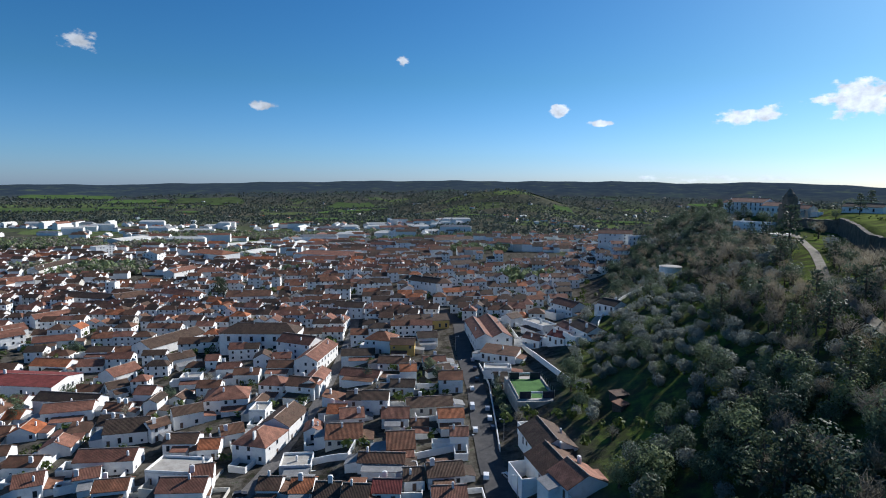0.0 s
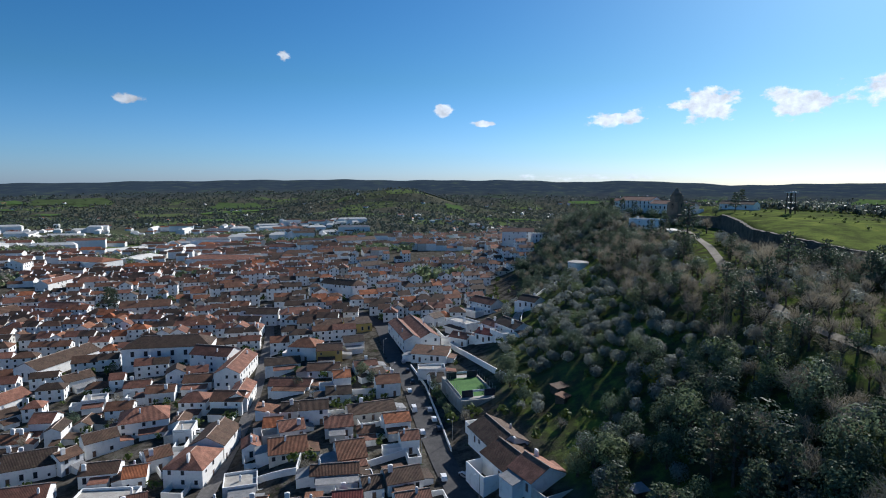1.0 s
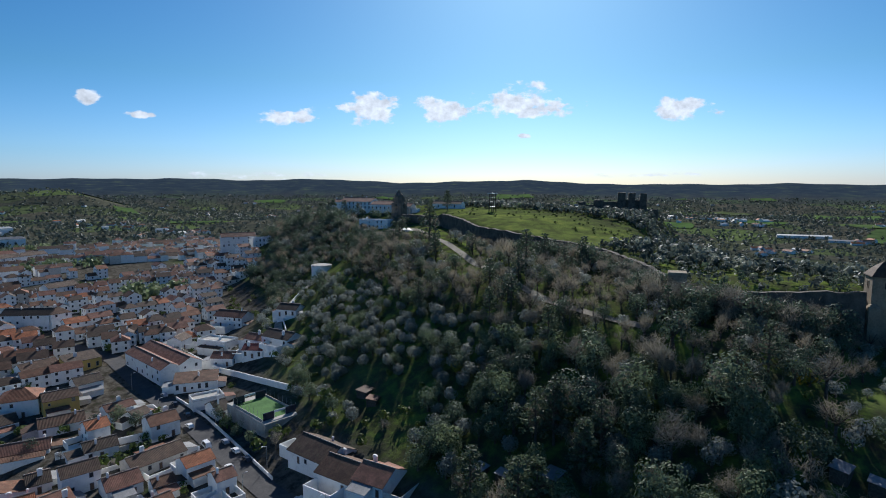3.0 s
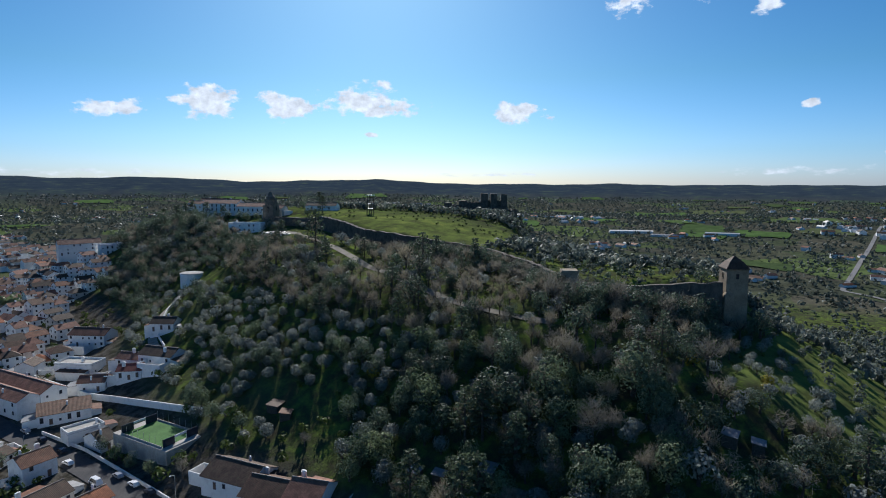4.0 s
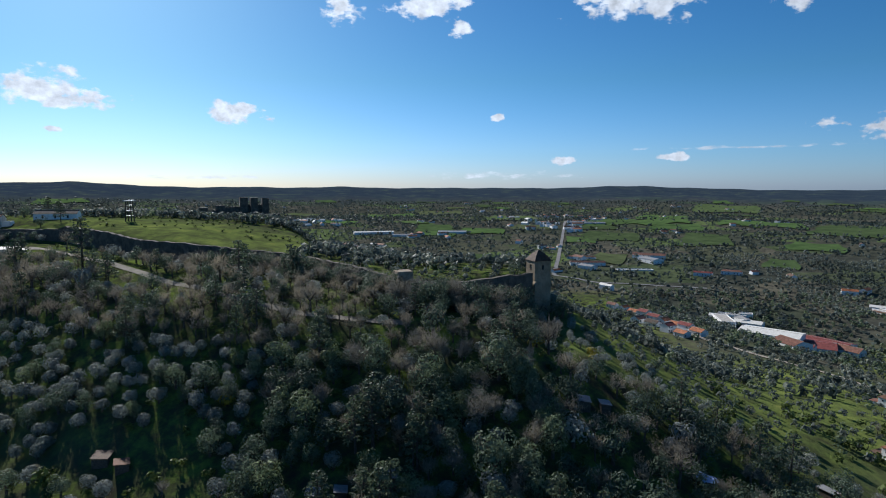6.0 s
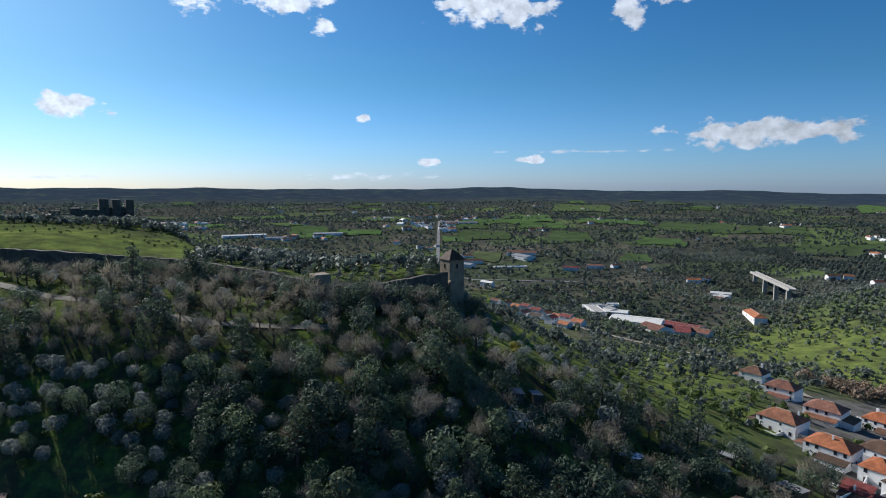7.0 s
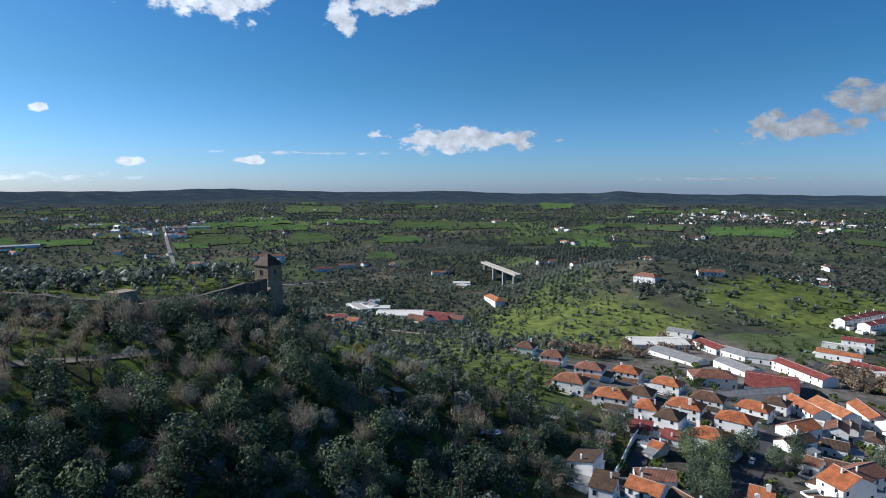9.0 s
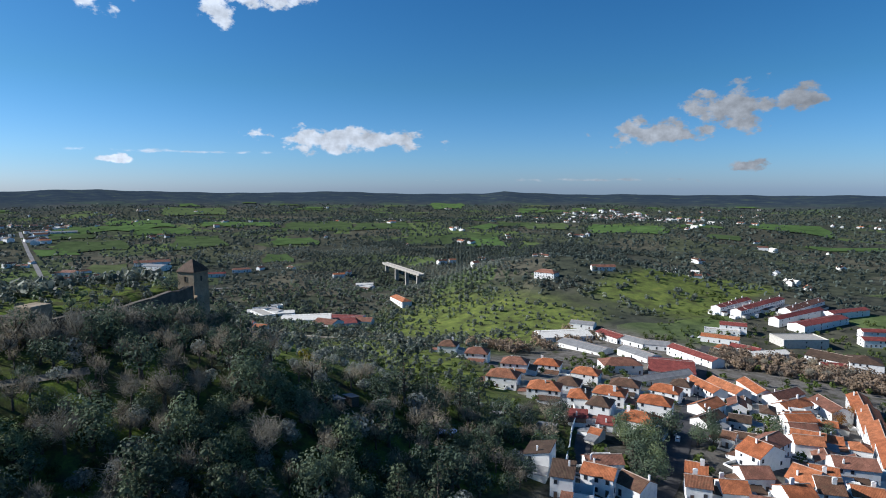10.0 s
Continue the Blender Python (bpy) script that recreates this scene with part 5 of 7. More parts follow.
def tree_meshes(kind, seed, full=1.0):
    rnd = random.Random(seed)
    wide = full ** -0.3
    s = Shape()
    turn = lambda r: (lambda a, k: (k * math.cos(a), k * math.sin(a)))(rnd.uniform(0, 6.28), r * math.sqrt(rnd.random()))
    if kind == "olive":
        limbs(s, rnd, 2.4, 1.3, 4, 0.2)
        clumps = [(*turn(1.35), rnd.uniform(1.5, 3.3), rnd.uniform(0.95, 1.4)) for _ in range(8)] + [(0, 0, 2.2, 1.9)]
        v, f = leaf_cloud(rnd, clumps, 60 * full, 0.16 * wide, 0.85, 0.8)
    elif kind == "oak":
        limbs(s, rnd, 4.0, 2.0, 5, 0.26)
        clumps = [(*turn(1.9), rnd.uniform(1.8, 5.4), rnd.uniform(1.1, 1.8)) for _ in range(9)] + [(0, 0, 3.2, 2.5)]
        v, f = leaf_cloud(rnd, clumps, 46 * full, 0.16 * wide, 0.85, 0.8)
    elif kind == "pine":
        s.rod((0, 0, -0.6), (0.2, 0.1, 11), 0.3, 0.08, 7)
        clumps = []
        for k in range(9):
            z, a = 3.2 + k * 0.95, k * 2.4
            reach = 2.9 * (1 - k / 10.5)
            for j in (0, 1.57, 3.14, 4.71):
                e = (reach * math.cos(a + j), reach * math.sin(a + j), z + rnd.uniform(-0.3, 0.3))
                s.rod((0.1, 0.05, z - 0.4), e, 0.07, 0.03, 4)
                clumps.append((*e, rnd.uniform(0.7, 1.05)))
        v, f = leaf_cloud(rnd, clumps, 26 * full, 0.24 * wide, 0.5)
    elif kind == "bare":
        ends = limbs(s, rnd, 5.0, 1.9, 6, 0.16)
        v, f = [], []
        for e in ends + [Vector((0, 0, 5.4)), Vector((0.9, -0.6, 4.0)), Vector((-0.8, 0.8, 3.6))]:
            for _ in range(int(80 * full)):
                d = Vector((rnd.gauss(0, 1), rnd.gauss(0, 1), rnd.gauss(1.0, 0.8))).normalized() * rnd.uniform(0.5, 1.5)
                a = e * rnd.uniform(0.62, 1.0) + Vector((rnd.gauss(0, 0.35), rnd.gauss(0, 0.35), rnd.gauss(0, 0.35)))
                w = d.orthogonal().normalized() * 0.026 * wide
                i = len(v)
                v += [a - w, a + w, a + d + w * 0.4, a + d - w * 0.4]
                f.append((i, i + 1, i + 2, i + 3))
    else:
        limbs(s, rnd, 1.0, 0.7, 4, 0.07)
        clumps = [(*turn(0.9), rnd.uniform(0.4, 1.2), rnd.uniform(0.5, 0.9)) for _ in range(6)]
        v, f = leaf_cloud(rnd, clumps, 60 * full, 0.19 * wide, 0.85, 0.7)
    mat = {"olive": "olive", "oak": "oak", "pine": "pine", "bare": "bare", "shrub": "shrub"}[kind]
    return s.mesh("trunk", "bark"), mesh_of("crown", v, f, [mat])


KINDS = {"olive": [tree_meshes("olive", k) for k in range(4)], "oak": [tree_meshes("oak", k + 10) for k in range(4)], "pine": [tree_meshes("pine", k + 20) for k in range(2)],
         "bare": [tree_meshes("bare", k + 30) for k in range(4)], "shrub": [tree_meshes("shrub", k + 40) for k in range(3)]}
TREE_WORDS = {"olive": ("olive_tree", "grey-green olive tree with a rounded crown", "olive tree"), "oak": ("evergreen_tree", "dark evergreen broadleaf tree on the hillside", "tree"),
              "pine": ("pine_tree", "tall dark conifer with tiered branches", "conifer"), "bare": ("bare_tree", "leafless brown winter tree on the hillside", "tree"), "shrub": ("shrub", "low green shrub on grassy ground", "shrub")}


def tree(kind, x, y, size, rnd, crown=None, label=""):
    name, words, cat = TREE_WORDS[kind]
    trunk, leaves = rnd.choice(KINDS[kind])
    ob = thing(name, x, y, ground(x, y) - 0.1, rnd.uniform(0, 360), label or words, cat, "trees of the hill")
    ob.scale = (size * rnd.uniform(0.85, 1.15), size * rnd.uniform(0.85, 1.15), size)
    piece("trunk", trunk, ob)
    if crown:
        leaves = leaves.copy()
        leaves.materials[0] = M[crown]
    piece("crown", leaves, ob)
    return ob


LANE = [(74, 285), (80, 300), (90, 315), (100, 326), (115, 337), (128, 350)]
TRACK = [(214, 361), (190, 308), (175, 275), (162, 250), (145, 219), (126, 170), (122, 156), (119.6, 141), (117.8, 112)]
VERGE = [(205, 335), (184, 292), (166, 262), (152, 240), (138, 208)]
BELOW_TANK = [(143, 359), (133, 330), (126, 314)]
BELOW_TERRACE = [(205, 384), (202, 350), (188, 316)]
BELOW_LANE = [(72, 272), (78, 288), (88, 303), (100, 316)]
GARDEN = [(48, 160), (58, 176), (60, 196)]


def joined(name, label, kind, spots, protos, slots):
    """Many trees of a kind as one mesh: trunks and crowns."""
    rnd = np.random.RandomState(len(spots))
    if not spots:
        return
    V, I, C, S, n = [], [], [], [], 0
    zs = height(np.array([p[0] for p in spots]), np.array([p[1] for p in spots]))
    for (x, y, size), z in zip(spots, zs):
        v, loops, counts, slot = protos[rnd.randint(len(protos))]
        t, k = rnd.uniform(0, 6.28), size * rnd.uniform(0.85, 1.15, 2)
        c, d = math.cos(t), math.sin(t)
        V.append(np.stack([(v[:, 0] * c - v[:, 1] * d) * k[0] + x, (v[:, 0] * d + v[:, 1] * c) * k[1] + y, v[:, 2] * size + z - 0.1], 1))
        I.append(loops + n)
        C.append(counts)
        S.append(slot)
        n += len(v)
    V, I, C, S = (np.concatenate(a) for a in (V, I, C, S))
    me = bpy.data.meshes.new(name)
    me.vertices.add(len(V))
    me.vertices.foreach_set("co", V.astype(np.float32).ravel())
    me.loops.add(len(I))
    me.loops.foreach_set("vertex_index", I.astype(np.int32))
    me.polygons.add(len(C))
    me.polygons.foreach_set("loop_start", (np.cumsum(C) - C).astype(np.int32))
    for m in slots:
        me.materials.append(M[m])
    me.polygons.foreach_set("material_index", S.astype(np.int32))
    me.update(calc_edges=True)
    tagged(new(name, me), label, kind, kind="stuff")


def packed(v, f, s):
    return np.array([tuple(p) for p in v]), np.array([i for q in f for i in q]), np.array([len(q) for q in f]), np.array(s)


def proto(trunk, crown):
    v, f, s, n = [], [], [], 0
    for k, me in enumerate((trunk, crown)):
        v += [tuple(p.co) for p in me.vertices]
        f += [tuple(i + n for i in p.vertices) for p in me.polygons]
        s += [k] * len(me.polygons)
        n = len(v)
    return packed(v, f, s)


THIN = {"olive": 0.42, "oak": 0.52, "pine": 0.5, "bare": 0.36, "shrub": 0.45}
PROTOS = {k: [proto(*tree_meshes(k, j + 60, THIN[k])) for j in range(4)] for k in KINDS}


def hillside():
    rnd = random.Random(21)
    woods = {k: [] for k in KINDS}
    tally = {}
    for y0 in np.arange(-95, 600, 5.4):
        for x0 in np.arange(24, 300, 5.4):
            x, y = x0 + rnd.uniform(-2.0, 2.0), y0 + rnd.uniform(-2.0, 2.0)
            toe = float(np.interp(y, [-60, 10, 60, 120, 200, 250, 300, 320, 360, 450], [44, 26, 20, 20, 20, 33, 47, 54, 84, 105]))
            u = x - toe
            crest = float(np.interp(y, WALL_Y, WALL_X)) if y < 395 else (226 if 415 < y < 540 else 205)
            if y < 60:
                crest = 178 - (60 - y) * 0.9
            if u < 22 or (y > 380 and x < 96 + 0.3 * (y - 400) + 45 * float(smooth(y, 420, 480))) or x > crest - (15 if 195 < y < 345 else 3) or not free(x, y, 2.0):
                continue
            if near_line(x, y, LANE, 4.5) or near_line(x, y, TRACK[:5], 2.8) or near_line(x, y, TRACK[4:], 1.2) or near_line(x, y, VERGE, 6) or near_line(x, y, BELOW_TANK, 7) or near_line(x, y, BELOW_LANE, 5.5) or near_line(x, y, BELOW_TERRACE, 8) or near_line(x, y, LOWER, 6) or near_line(x, y, GARDEN, 9) or (190 < x < 222 and 335 < y < 366):
                continue
            slope = x + 0.55 * y
            open_nose = y < 58 and slope > float(np.interp(y, [-100, -10, 30, 58], [66, 82, 124, 140]))
            dark = float(waves(x, y, 38, 3.0))
            size = rnd.uniform(0.85, 1.3) * (1.5 if rnd.random() < 0.07 else 1.0)
            if open_nose:
                kind = rnd.choice(("olive", "olive", "olive", "olive", "shrub", "oak" if rnd.random() < 0.3 else "olive"))
                size *= 0.72
                if rnd.random() < 0.12:
                    continue
            elif 150 < y < 335 and u < 78:
                kind = rnd.choice(("olive", "olive", "olive", "olive", "oak", "shrub"))
                if rnd.random() < 0.12:
                    continue
            elif y > 335:
                kind = rnd.choice(("oak", "bare", "bare", "olive", "oak", "oak"))
                size *= 1.45 if y > 430 else 1.0
            elif u > 78:
                kind = rnd.choice(("bare", "bare", "oak", "bare", "olive", "pine" if rnd.random() < 0.2 else "shrub"))
                size *= 1.15 if crest - x > 16 else 0.8
            else:
                kind = "pine" if dark > 0.3 and rnd.random() < 0.3 else rnd.choice(("oak", "bare", "oak", "bare", "olive", "shrub", "oak"))
                size *= 1.2
            near = x < 105 and 60 < y < 290
            tally[kind] = tally.get(kind, 0) + near
            if near and tally[kind] <= 110:
                tree(kind, x, y, size, rnd)
            else:
                woods[kind].append((x, y, size))
    joined("olive_wood", "grey-green olive trees covering the hill's flank", "trees", woods["olive"], PROTOS["olive"], ("bark", "olive"))
    joined("evergreen_wood", "dark evergreen trees crowding the castle hill", "trees", woods["oak"], PROTOS["oak"], ("bark", "oak"))
    joined("winter_wood", "leafless brown trees below the castle wall", "trees", woods["bare"], PROTOS["bare"], ("bark", "bare"))
    joined("conifer_wood", "dark conifers standing out of the hill's wood", "trees", woods["pine"], PROTOS["pine"], ("bark", "pine"))
    joined("scrub", "low green scrub between the hill's trees", "shrubs", woods["shrub"], PROTOS["shrub"], ("bark", "shrub"))
    # bare trees and oaks crowding the foot of the tower and the wall beside it
    foot = [(176 + 11.5 * math.cos(radians(a)), 63 + 11.5 * math.sin(radians(a)), rnd.uniform(1.2, 1.7)) for a in range(115, 290, 22)]
    foot += [(171 - k * 1.6 - rnd.uniform(6, 10), 74 + k * 4 + rnd.uniform(-1, 1), rnd.uniform(1.1, 1.5)) for k in range(10)]
    for k in range(190):
        y = 70 + 162 * rnd.random() ** 1.5
        x = float(np.interp(y, WALL_Y, WALL_X)) - rnd.uniform(4, 20)
        foot.append((x, y, rnd.uniform(1.1, 1.6) * (1.3 if y < 125 else 1.0)))
    joined("tower_wood", "leafless brown trees round the tower and wall", "trees", [p for k, p in enumerate(foot) if k % 5 > 1], PROTOS["bare"], ("bark", "bare"))
    joined("tower_evergreens", "dark evergreen trees round the tower and wall", "trees", [(x, y, k * 0.95) for x, y, k in foot[::5] + foot[1::5]], PROTOS["oak"], ("bark", "oak"))
    rough = []
    for k in range(170):
        x, y = 230 + 80 * rnd.random() ** 0.6, rnd.uniform(165, 345)
        if x > float(np.interp(y, WALL_Y, WALL_X)) + 6 and math.hypot(x - 266, y - 322) > 14:
            rough.append((x, y, rnd.uniform(0.35, 1.1)))
    joined("lawn_scrub", "low green scrub strewn over the castle's lawn", "shrubs", rough, PROTOS["shrub"], ("bark", "shrub"))
    tree("shrub", 78, 160, 2.6, rnd, "gold", "large shrub with bright yellow winter leaves")
    tree("shrub", 116, 65, 2.2, rnd, "gold", "shrub with yellow-green winter leaves")
    tree("shrub", 120, 46, 2.0, rnd, "gold", "shrub with yellow-green winter leaves")


def light_tree(seed, clumps, per, size):
    pr = random.Random(seed)
    cl = [(pr.uniform(-1.3, 1.3), pr.uniform(-1.3, 1.3), pr.uniform(1.2, 3.2), pr.uniform(1.0, 1.7)) for _ in range(clumps)]
    v, f = leaf_cloud(pr, cl, per, size, 0.85, 0.7)
    return packed(v, f, [0] * len(f))


MID = [light_tree(k, 4, 6, 0.58) for k in range(5)]
FINE = [light_tree(k + 30, 5, 9, 0.4) for k in range(5)]
SOFT = [light_tree(k + 20, 3, 4.2, 0.76) for k in range(5)]
LOW = [light_tree(k + 50, 2, 1.9, 1.1) for k in range(6)]

def field(x, y, w, d, turn):
    """An open pasture with an uneven outline, draped over the land."""
    rnd = random.Random(int(abs(x * 3 + y)))
    nx, ny = max(4, min(14, int(w / 16))), max(4, min(14, int(d / 16)))
    r = math.hypot(x, y)
    c, s = math.cos(radians(turn)), math.sin(radians(turn))
    bulge = [rnd.uniform(0.85, 1.1) for _ in range(4)]
    v = []
    for j in range(ny + 1):
        for i in range(nx + 1):
            a, b = i / nx * 2 - 1, j / ny * 2 - 1
            u = a * w / 2 * (1 + 0.12 * math.sin(b * 2.3 + bulge[0] * 9)) * (bulge[1] if b > 0 else bulge[2])
            q = b * d / 2 * (1 + 0.16 * math.sin(a * 2.7 + bulge[3] * 11))
            px, py = x + c * u - s * q, y + s * u + c * q
            v.append((px, py, ground(px, py) + 0.5 + r / 1100))
    f = [(j * (nx + 1) + i, j * (nx + 1) + i + 1, (j + 1) * (nx + 1) + i + 1, (j + 1) * (nx + 1) + i) for j in range(ny) for i in range(nx)]
    tagged(new("field", mesh_of("field", v, f, ["pasture"])), "open green pasture between tree-lined hedges", "field", kind="structure")
    TAKEN.append((x, y, w * 0.47, d * 0.47, turn))


def pastures():
    field(2662, -853, 261, 340, -110)
    field(1718, -368, 117, 413, -105)
    field(1447, 36, 100, 88, -94)
    field(1285, 260, 90, 97, -85)
    field(2182, 570, 194, 420, -79)
    field(1465, -117, 128, 78, -99)
    field(1221, -328, 102, 220, -109)
    field(1448, -763, 196, 420, -120)
    field(1242, -840, 166, 167, -126)
    field(2247, -2047, 166, 330, -133)
    field(924, -1167, 118, 156, -142)
    field(720, -1238, 171, 190, -149)
    field(830, -816, 77, 166, -136)
    field(1292, -143, 115, 158, -101)
    field(1627, -547, 106, 328, -111)
    field(915, -355, 49, 83, -116)
    field(1538, -2290, 140, 229, -146)
    field(-1400, 2040, 330, 150, 33)
    field(-1210, 2250, 220, 130, 25)
    field(-1356, 2611, 240, 200, 27)
    field(-398, 2577, 180, 240, 9)
    field(-330, 2150, 240, 150, 11)
    field(-560, 2060, 160, 170, 20)
    field(-1073, 2684, 280, 266, 22)
    field(-1721, 2688, 370, 217, 32)
    field(1711, -225, 154, 420, -98)
    field(1233, -68, 63, 109, -94)
    field(1861, 85, 169, 403, -89)
    field(2413, 398, 194, 294, -82)
    field(1347, 153, 97, 96, -85)
    field(2243, 2049, 178, 176, -49)
    field(2107, -452, 175, 420, -104)
    field(1557, -604, 138, 227, -113)
    field(1390, 280, 86, 147, -82)
    field(1353, -655, 110, 172, -120)
    field(1456, -333, 123, 109, -108)
    field(943, -749, 104, 148, -132)
    field(1013, -1148, 114, 111, -140)
    field(479, -1727, 188, 387, -164)
    rnd = random.Random(19)
    for _ in range(110):
        r, a = 900 + 2300 * rnd.random(), radians(rnd.uniform(-82, 122))
        x, y = r * math.cos(a), r * math.sin(a)
        if not free(x, y, 60) or (-1000 < x < 300 and 0 < y < 1400) or (440 < x < 1000 and -760 < y < -280) or near_line(x, y, ROAD, 60):
            continue
        field(x, y, rnd.uniform(50, 150), rnd.uniform(40, 130), math.degrees(a) - 90 + rnd.uniform(-30, 30))



def country_trees():
    """Groves, hedgerows and scrub over the open country."""
    rnd = np.random.RandomState(3)
    mid, olives, far, extra, extra_olives = [], [], [], [], []
    for _ in range(210000):
        r, a = 230 + 2900 * rnd.rand() ** 0.8, math.radians(rnd.uniform(-86, 130))
        x, y = r * math.cos(a) - 40, r * math.sin(a) + 60
        if (330 < y < 920 and -620 < x < 100 + 0.3 * (y - 350)) or (900 < y < 1350 and -950 < x < -80) or (x < 330 and 60 < y < 330 and x < np.interp(y, WALL_Y, WALL_X) + 5) or (x < 300 and 330 < y < 600):
            continue
        if -90 < y <= 60 and x < 165 - 0.3 * y:
            continue
        if -580 < y <= -20 and x < np.interp(-y, [20, 200, 280, 330, 400, 580], [190, 225, 275, 250, 205, 185]):
            continue
        if 195 < x < 306 and 190 < y < 380:
            continue
        if (rnd.rand() > 0.08 and not free(x, y, 5)) or near_line(x, y, ROAD, 9):
            continue
        d = float(waves(x, y, 170, 1.7) + 0.7 * waves(x, y, 60, 0.4))
        meadow = 225 < x < 480 and -390 < y < -175
        if 190 < x < 480 and -180 < y < -40 and rnd.rand() < 0.78:
            continue
        lea = 185 < x < 275 and -560 < y < -410
        if lea and rnd.rand() < 0.7:
            continue
        if meadow and rnd.rand() < 0.62:
            gx, gy = round(x / 10) * 10 + rnd.uniform(-1.6, 1.6), round(y / 10) * 10 + rnd.uniform(-1.6, 1.6)
            if float(waves(gx, gy, 45, 2.2)) > -0.25:
                (olives if rnd.rand() < 0.5 else mid).append((gx, gy, rnd.uniform(0.45, 0.85) if float(waves(gx, gy, 30, 6.2)) < 0.3 else rnd.uniform(0.9, 1.4)))
            continue
        grove = 440 < x < 1000 and -900 < y < -280
        if grove:
            gx, gy = round(x / 9) * 9 + rnd.uniform(-1, 1), round(y / 9) * 9 + rnd.uniform(-1, 1)
            if float(waves(gx, gy, 70, 3.1)) > -0.55:
                (olives if float(waves(gx, gy, 130, 0.9)) > -0.1 and y > -590 else mid).append((gx, gy, rnd.uniform(0.9, 1.35) + (0.3 if y < -590 else 0)))
            continue
        if d < (rnd.uniform(-0.5, 0.6) if meadow else rnd.uniform(-1.3, -0.05)):
            continue
        size = rnd.uniform(0.85, 1.6)
        if r > 620:
            far.append((x, y, size * (1.25 + r / 4000)))
        elif rnd.rand() < 0.45:
            olives.append((x, y, size))
        else:
            mid.append((x, y, size))
    # the castle's inner slopes, the olive slope below the tower, the thickets behind the works
    for x0, x1, y0, y1, step, share, leaf_share in ((290, 530, 150, 400, 8, 0.8, 0.35), (155, 340, 62, 192, 6.5, 0.8, 0.9), (84, 330, -150, 62, 8.6, 0.86, 0.92), (385, 700, -420, -60, 9, 0.6, 0.15)):
        for gy in np.arange(y0, y1, step):
            for gx in np.arange(x0, x1, step):
                x, y = gx + rnd.uniform(-1.6, 1.6), gy + rnd.uniform(-1.6, 1.6)
                big = 1.15 if step == 9 else (0.95 if y0 == 150 else 0.85)
                if rnd.rand() > share or not free(x, y, 2.5) or near_line(x, y, VALLEY, 6):
                    continue
                if y0 == 62 and x < np.interp(y, WALL_Y, WALL_X) + 4:
                    continue
                if y0 == 150 and (x < 306 or math.hypot(x - 510, y - 360) < 34):
                    continue
                if y0 == -150 and (x + 0.55 * y < np.interp(y, [-100, -10, 30, 58], [80, 96, 135, 150]) or y < -0.5 * x - 4 or (x < 178 - (60 - y) * 0.9 and y > -95)):
                    continue
                (extra_olives if rnd.rand() < leaf_share else extra).append((x, y, big * rnd.uniform(0.85, 1.25)))
    joined("slope_olives", "grey-green olive trees in rows on the grassy slope", "trees", extra_olives, MID, ("grove",))
    joined("thicket", "dark evergreen thicket on the slopes below the castle", "trees", extra, SOFT, ("oak",))
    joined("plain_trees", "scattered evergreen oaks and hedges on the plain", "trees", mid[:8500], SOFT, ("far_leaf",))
    joined("plain_olives", "olive groves on the slopes across the valley", "trees", olives[:8000], SOFT, ("grove",))
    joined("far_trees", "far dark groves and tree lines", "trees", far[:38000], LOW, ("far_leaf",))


VALLEY = [(430, -60), (372, -95), (315, -126), (266, -132), (231, -133), (190, -126)]
ROAD = [(1700, -75), (1540, -57), (1180, -23), (950, -1), (800, 16), (772, -15), (743, -40), (738, -90), (720, -180)]


def parks():
    """Tall trees of the old town's squares and its edge."""
    rnd = random.Random(12)
    green, bare = [], []
    for a, b, w, h in PARKS:
        for _ in range(int(w * h / 13)):
            t, k = rnd.uniform(0, 6.28), math.sqrt(rnd.random())
            x, y = a + w * k * math.cos(t), b + h * k * math.sin(t)
            if free(x, y, 2):
                (green if rnd.random() < 0.5 else bare).append((x, y, rnd.uniform(1.4, 2.5)))
    for _ in range(900):
        x, y = rnd.uniform(-560, 150), rnd.uniform(350, 800)
        if free(x, y, 1.5):
            green.append((x, y, rnd.uniform(0.8, 1.5)))
    joined("park_green", "dark evergreen trees of the old town's squares", "trees", green[:1500], SOFT, ("oak",))
    joined("park_bare", "brown leafless trees of the old town's squares", "trees", bare[:1300], SOFT, ("bare",))


def gardens():
    """Bushes, fruit trees and bare trees in the yards of both towns."""
    rnd = random.Random(77)
    green, bare = [], []
    for _ in range(9000):
        if rnd.random() < 0.55:
            y = rnd.uniform(150, 560)
            x = rnd.uniform(-260, 60 if y < 330 else 110)
        else:
            y = rnd.uniform(-520, 10)
            x = rnd.uniform(-60, 150 + 0.14 * -y)
        if not free(x, y, 0.9) or any(near_line(x, y, s, 5) for s in STREETS) or near_line(x, y, LOWER, 4.5) or (24 < x < 46 and 198 < y < 234):
            continue
        if float(waves(x, y, 24, 5.0)) < rnd.uniform(-0.6, 0.8):
            continue
        (green if rnd.random() < 0.75 else bare).append((x, y, rnd.uniform(0.55, 1.25)))
    joined("garden_green", "green bushes and fruit trees in the town's yards", "trees", green[:1500], MID, ("shrub",))
    joined("garden_bare", "leafless trees in the town's yards", "trees", bare[:100], PROTOS["bare"], ("bark", "bare"))


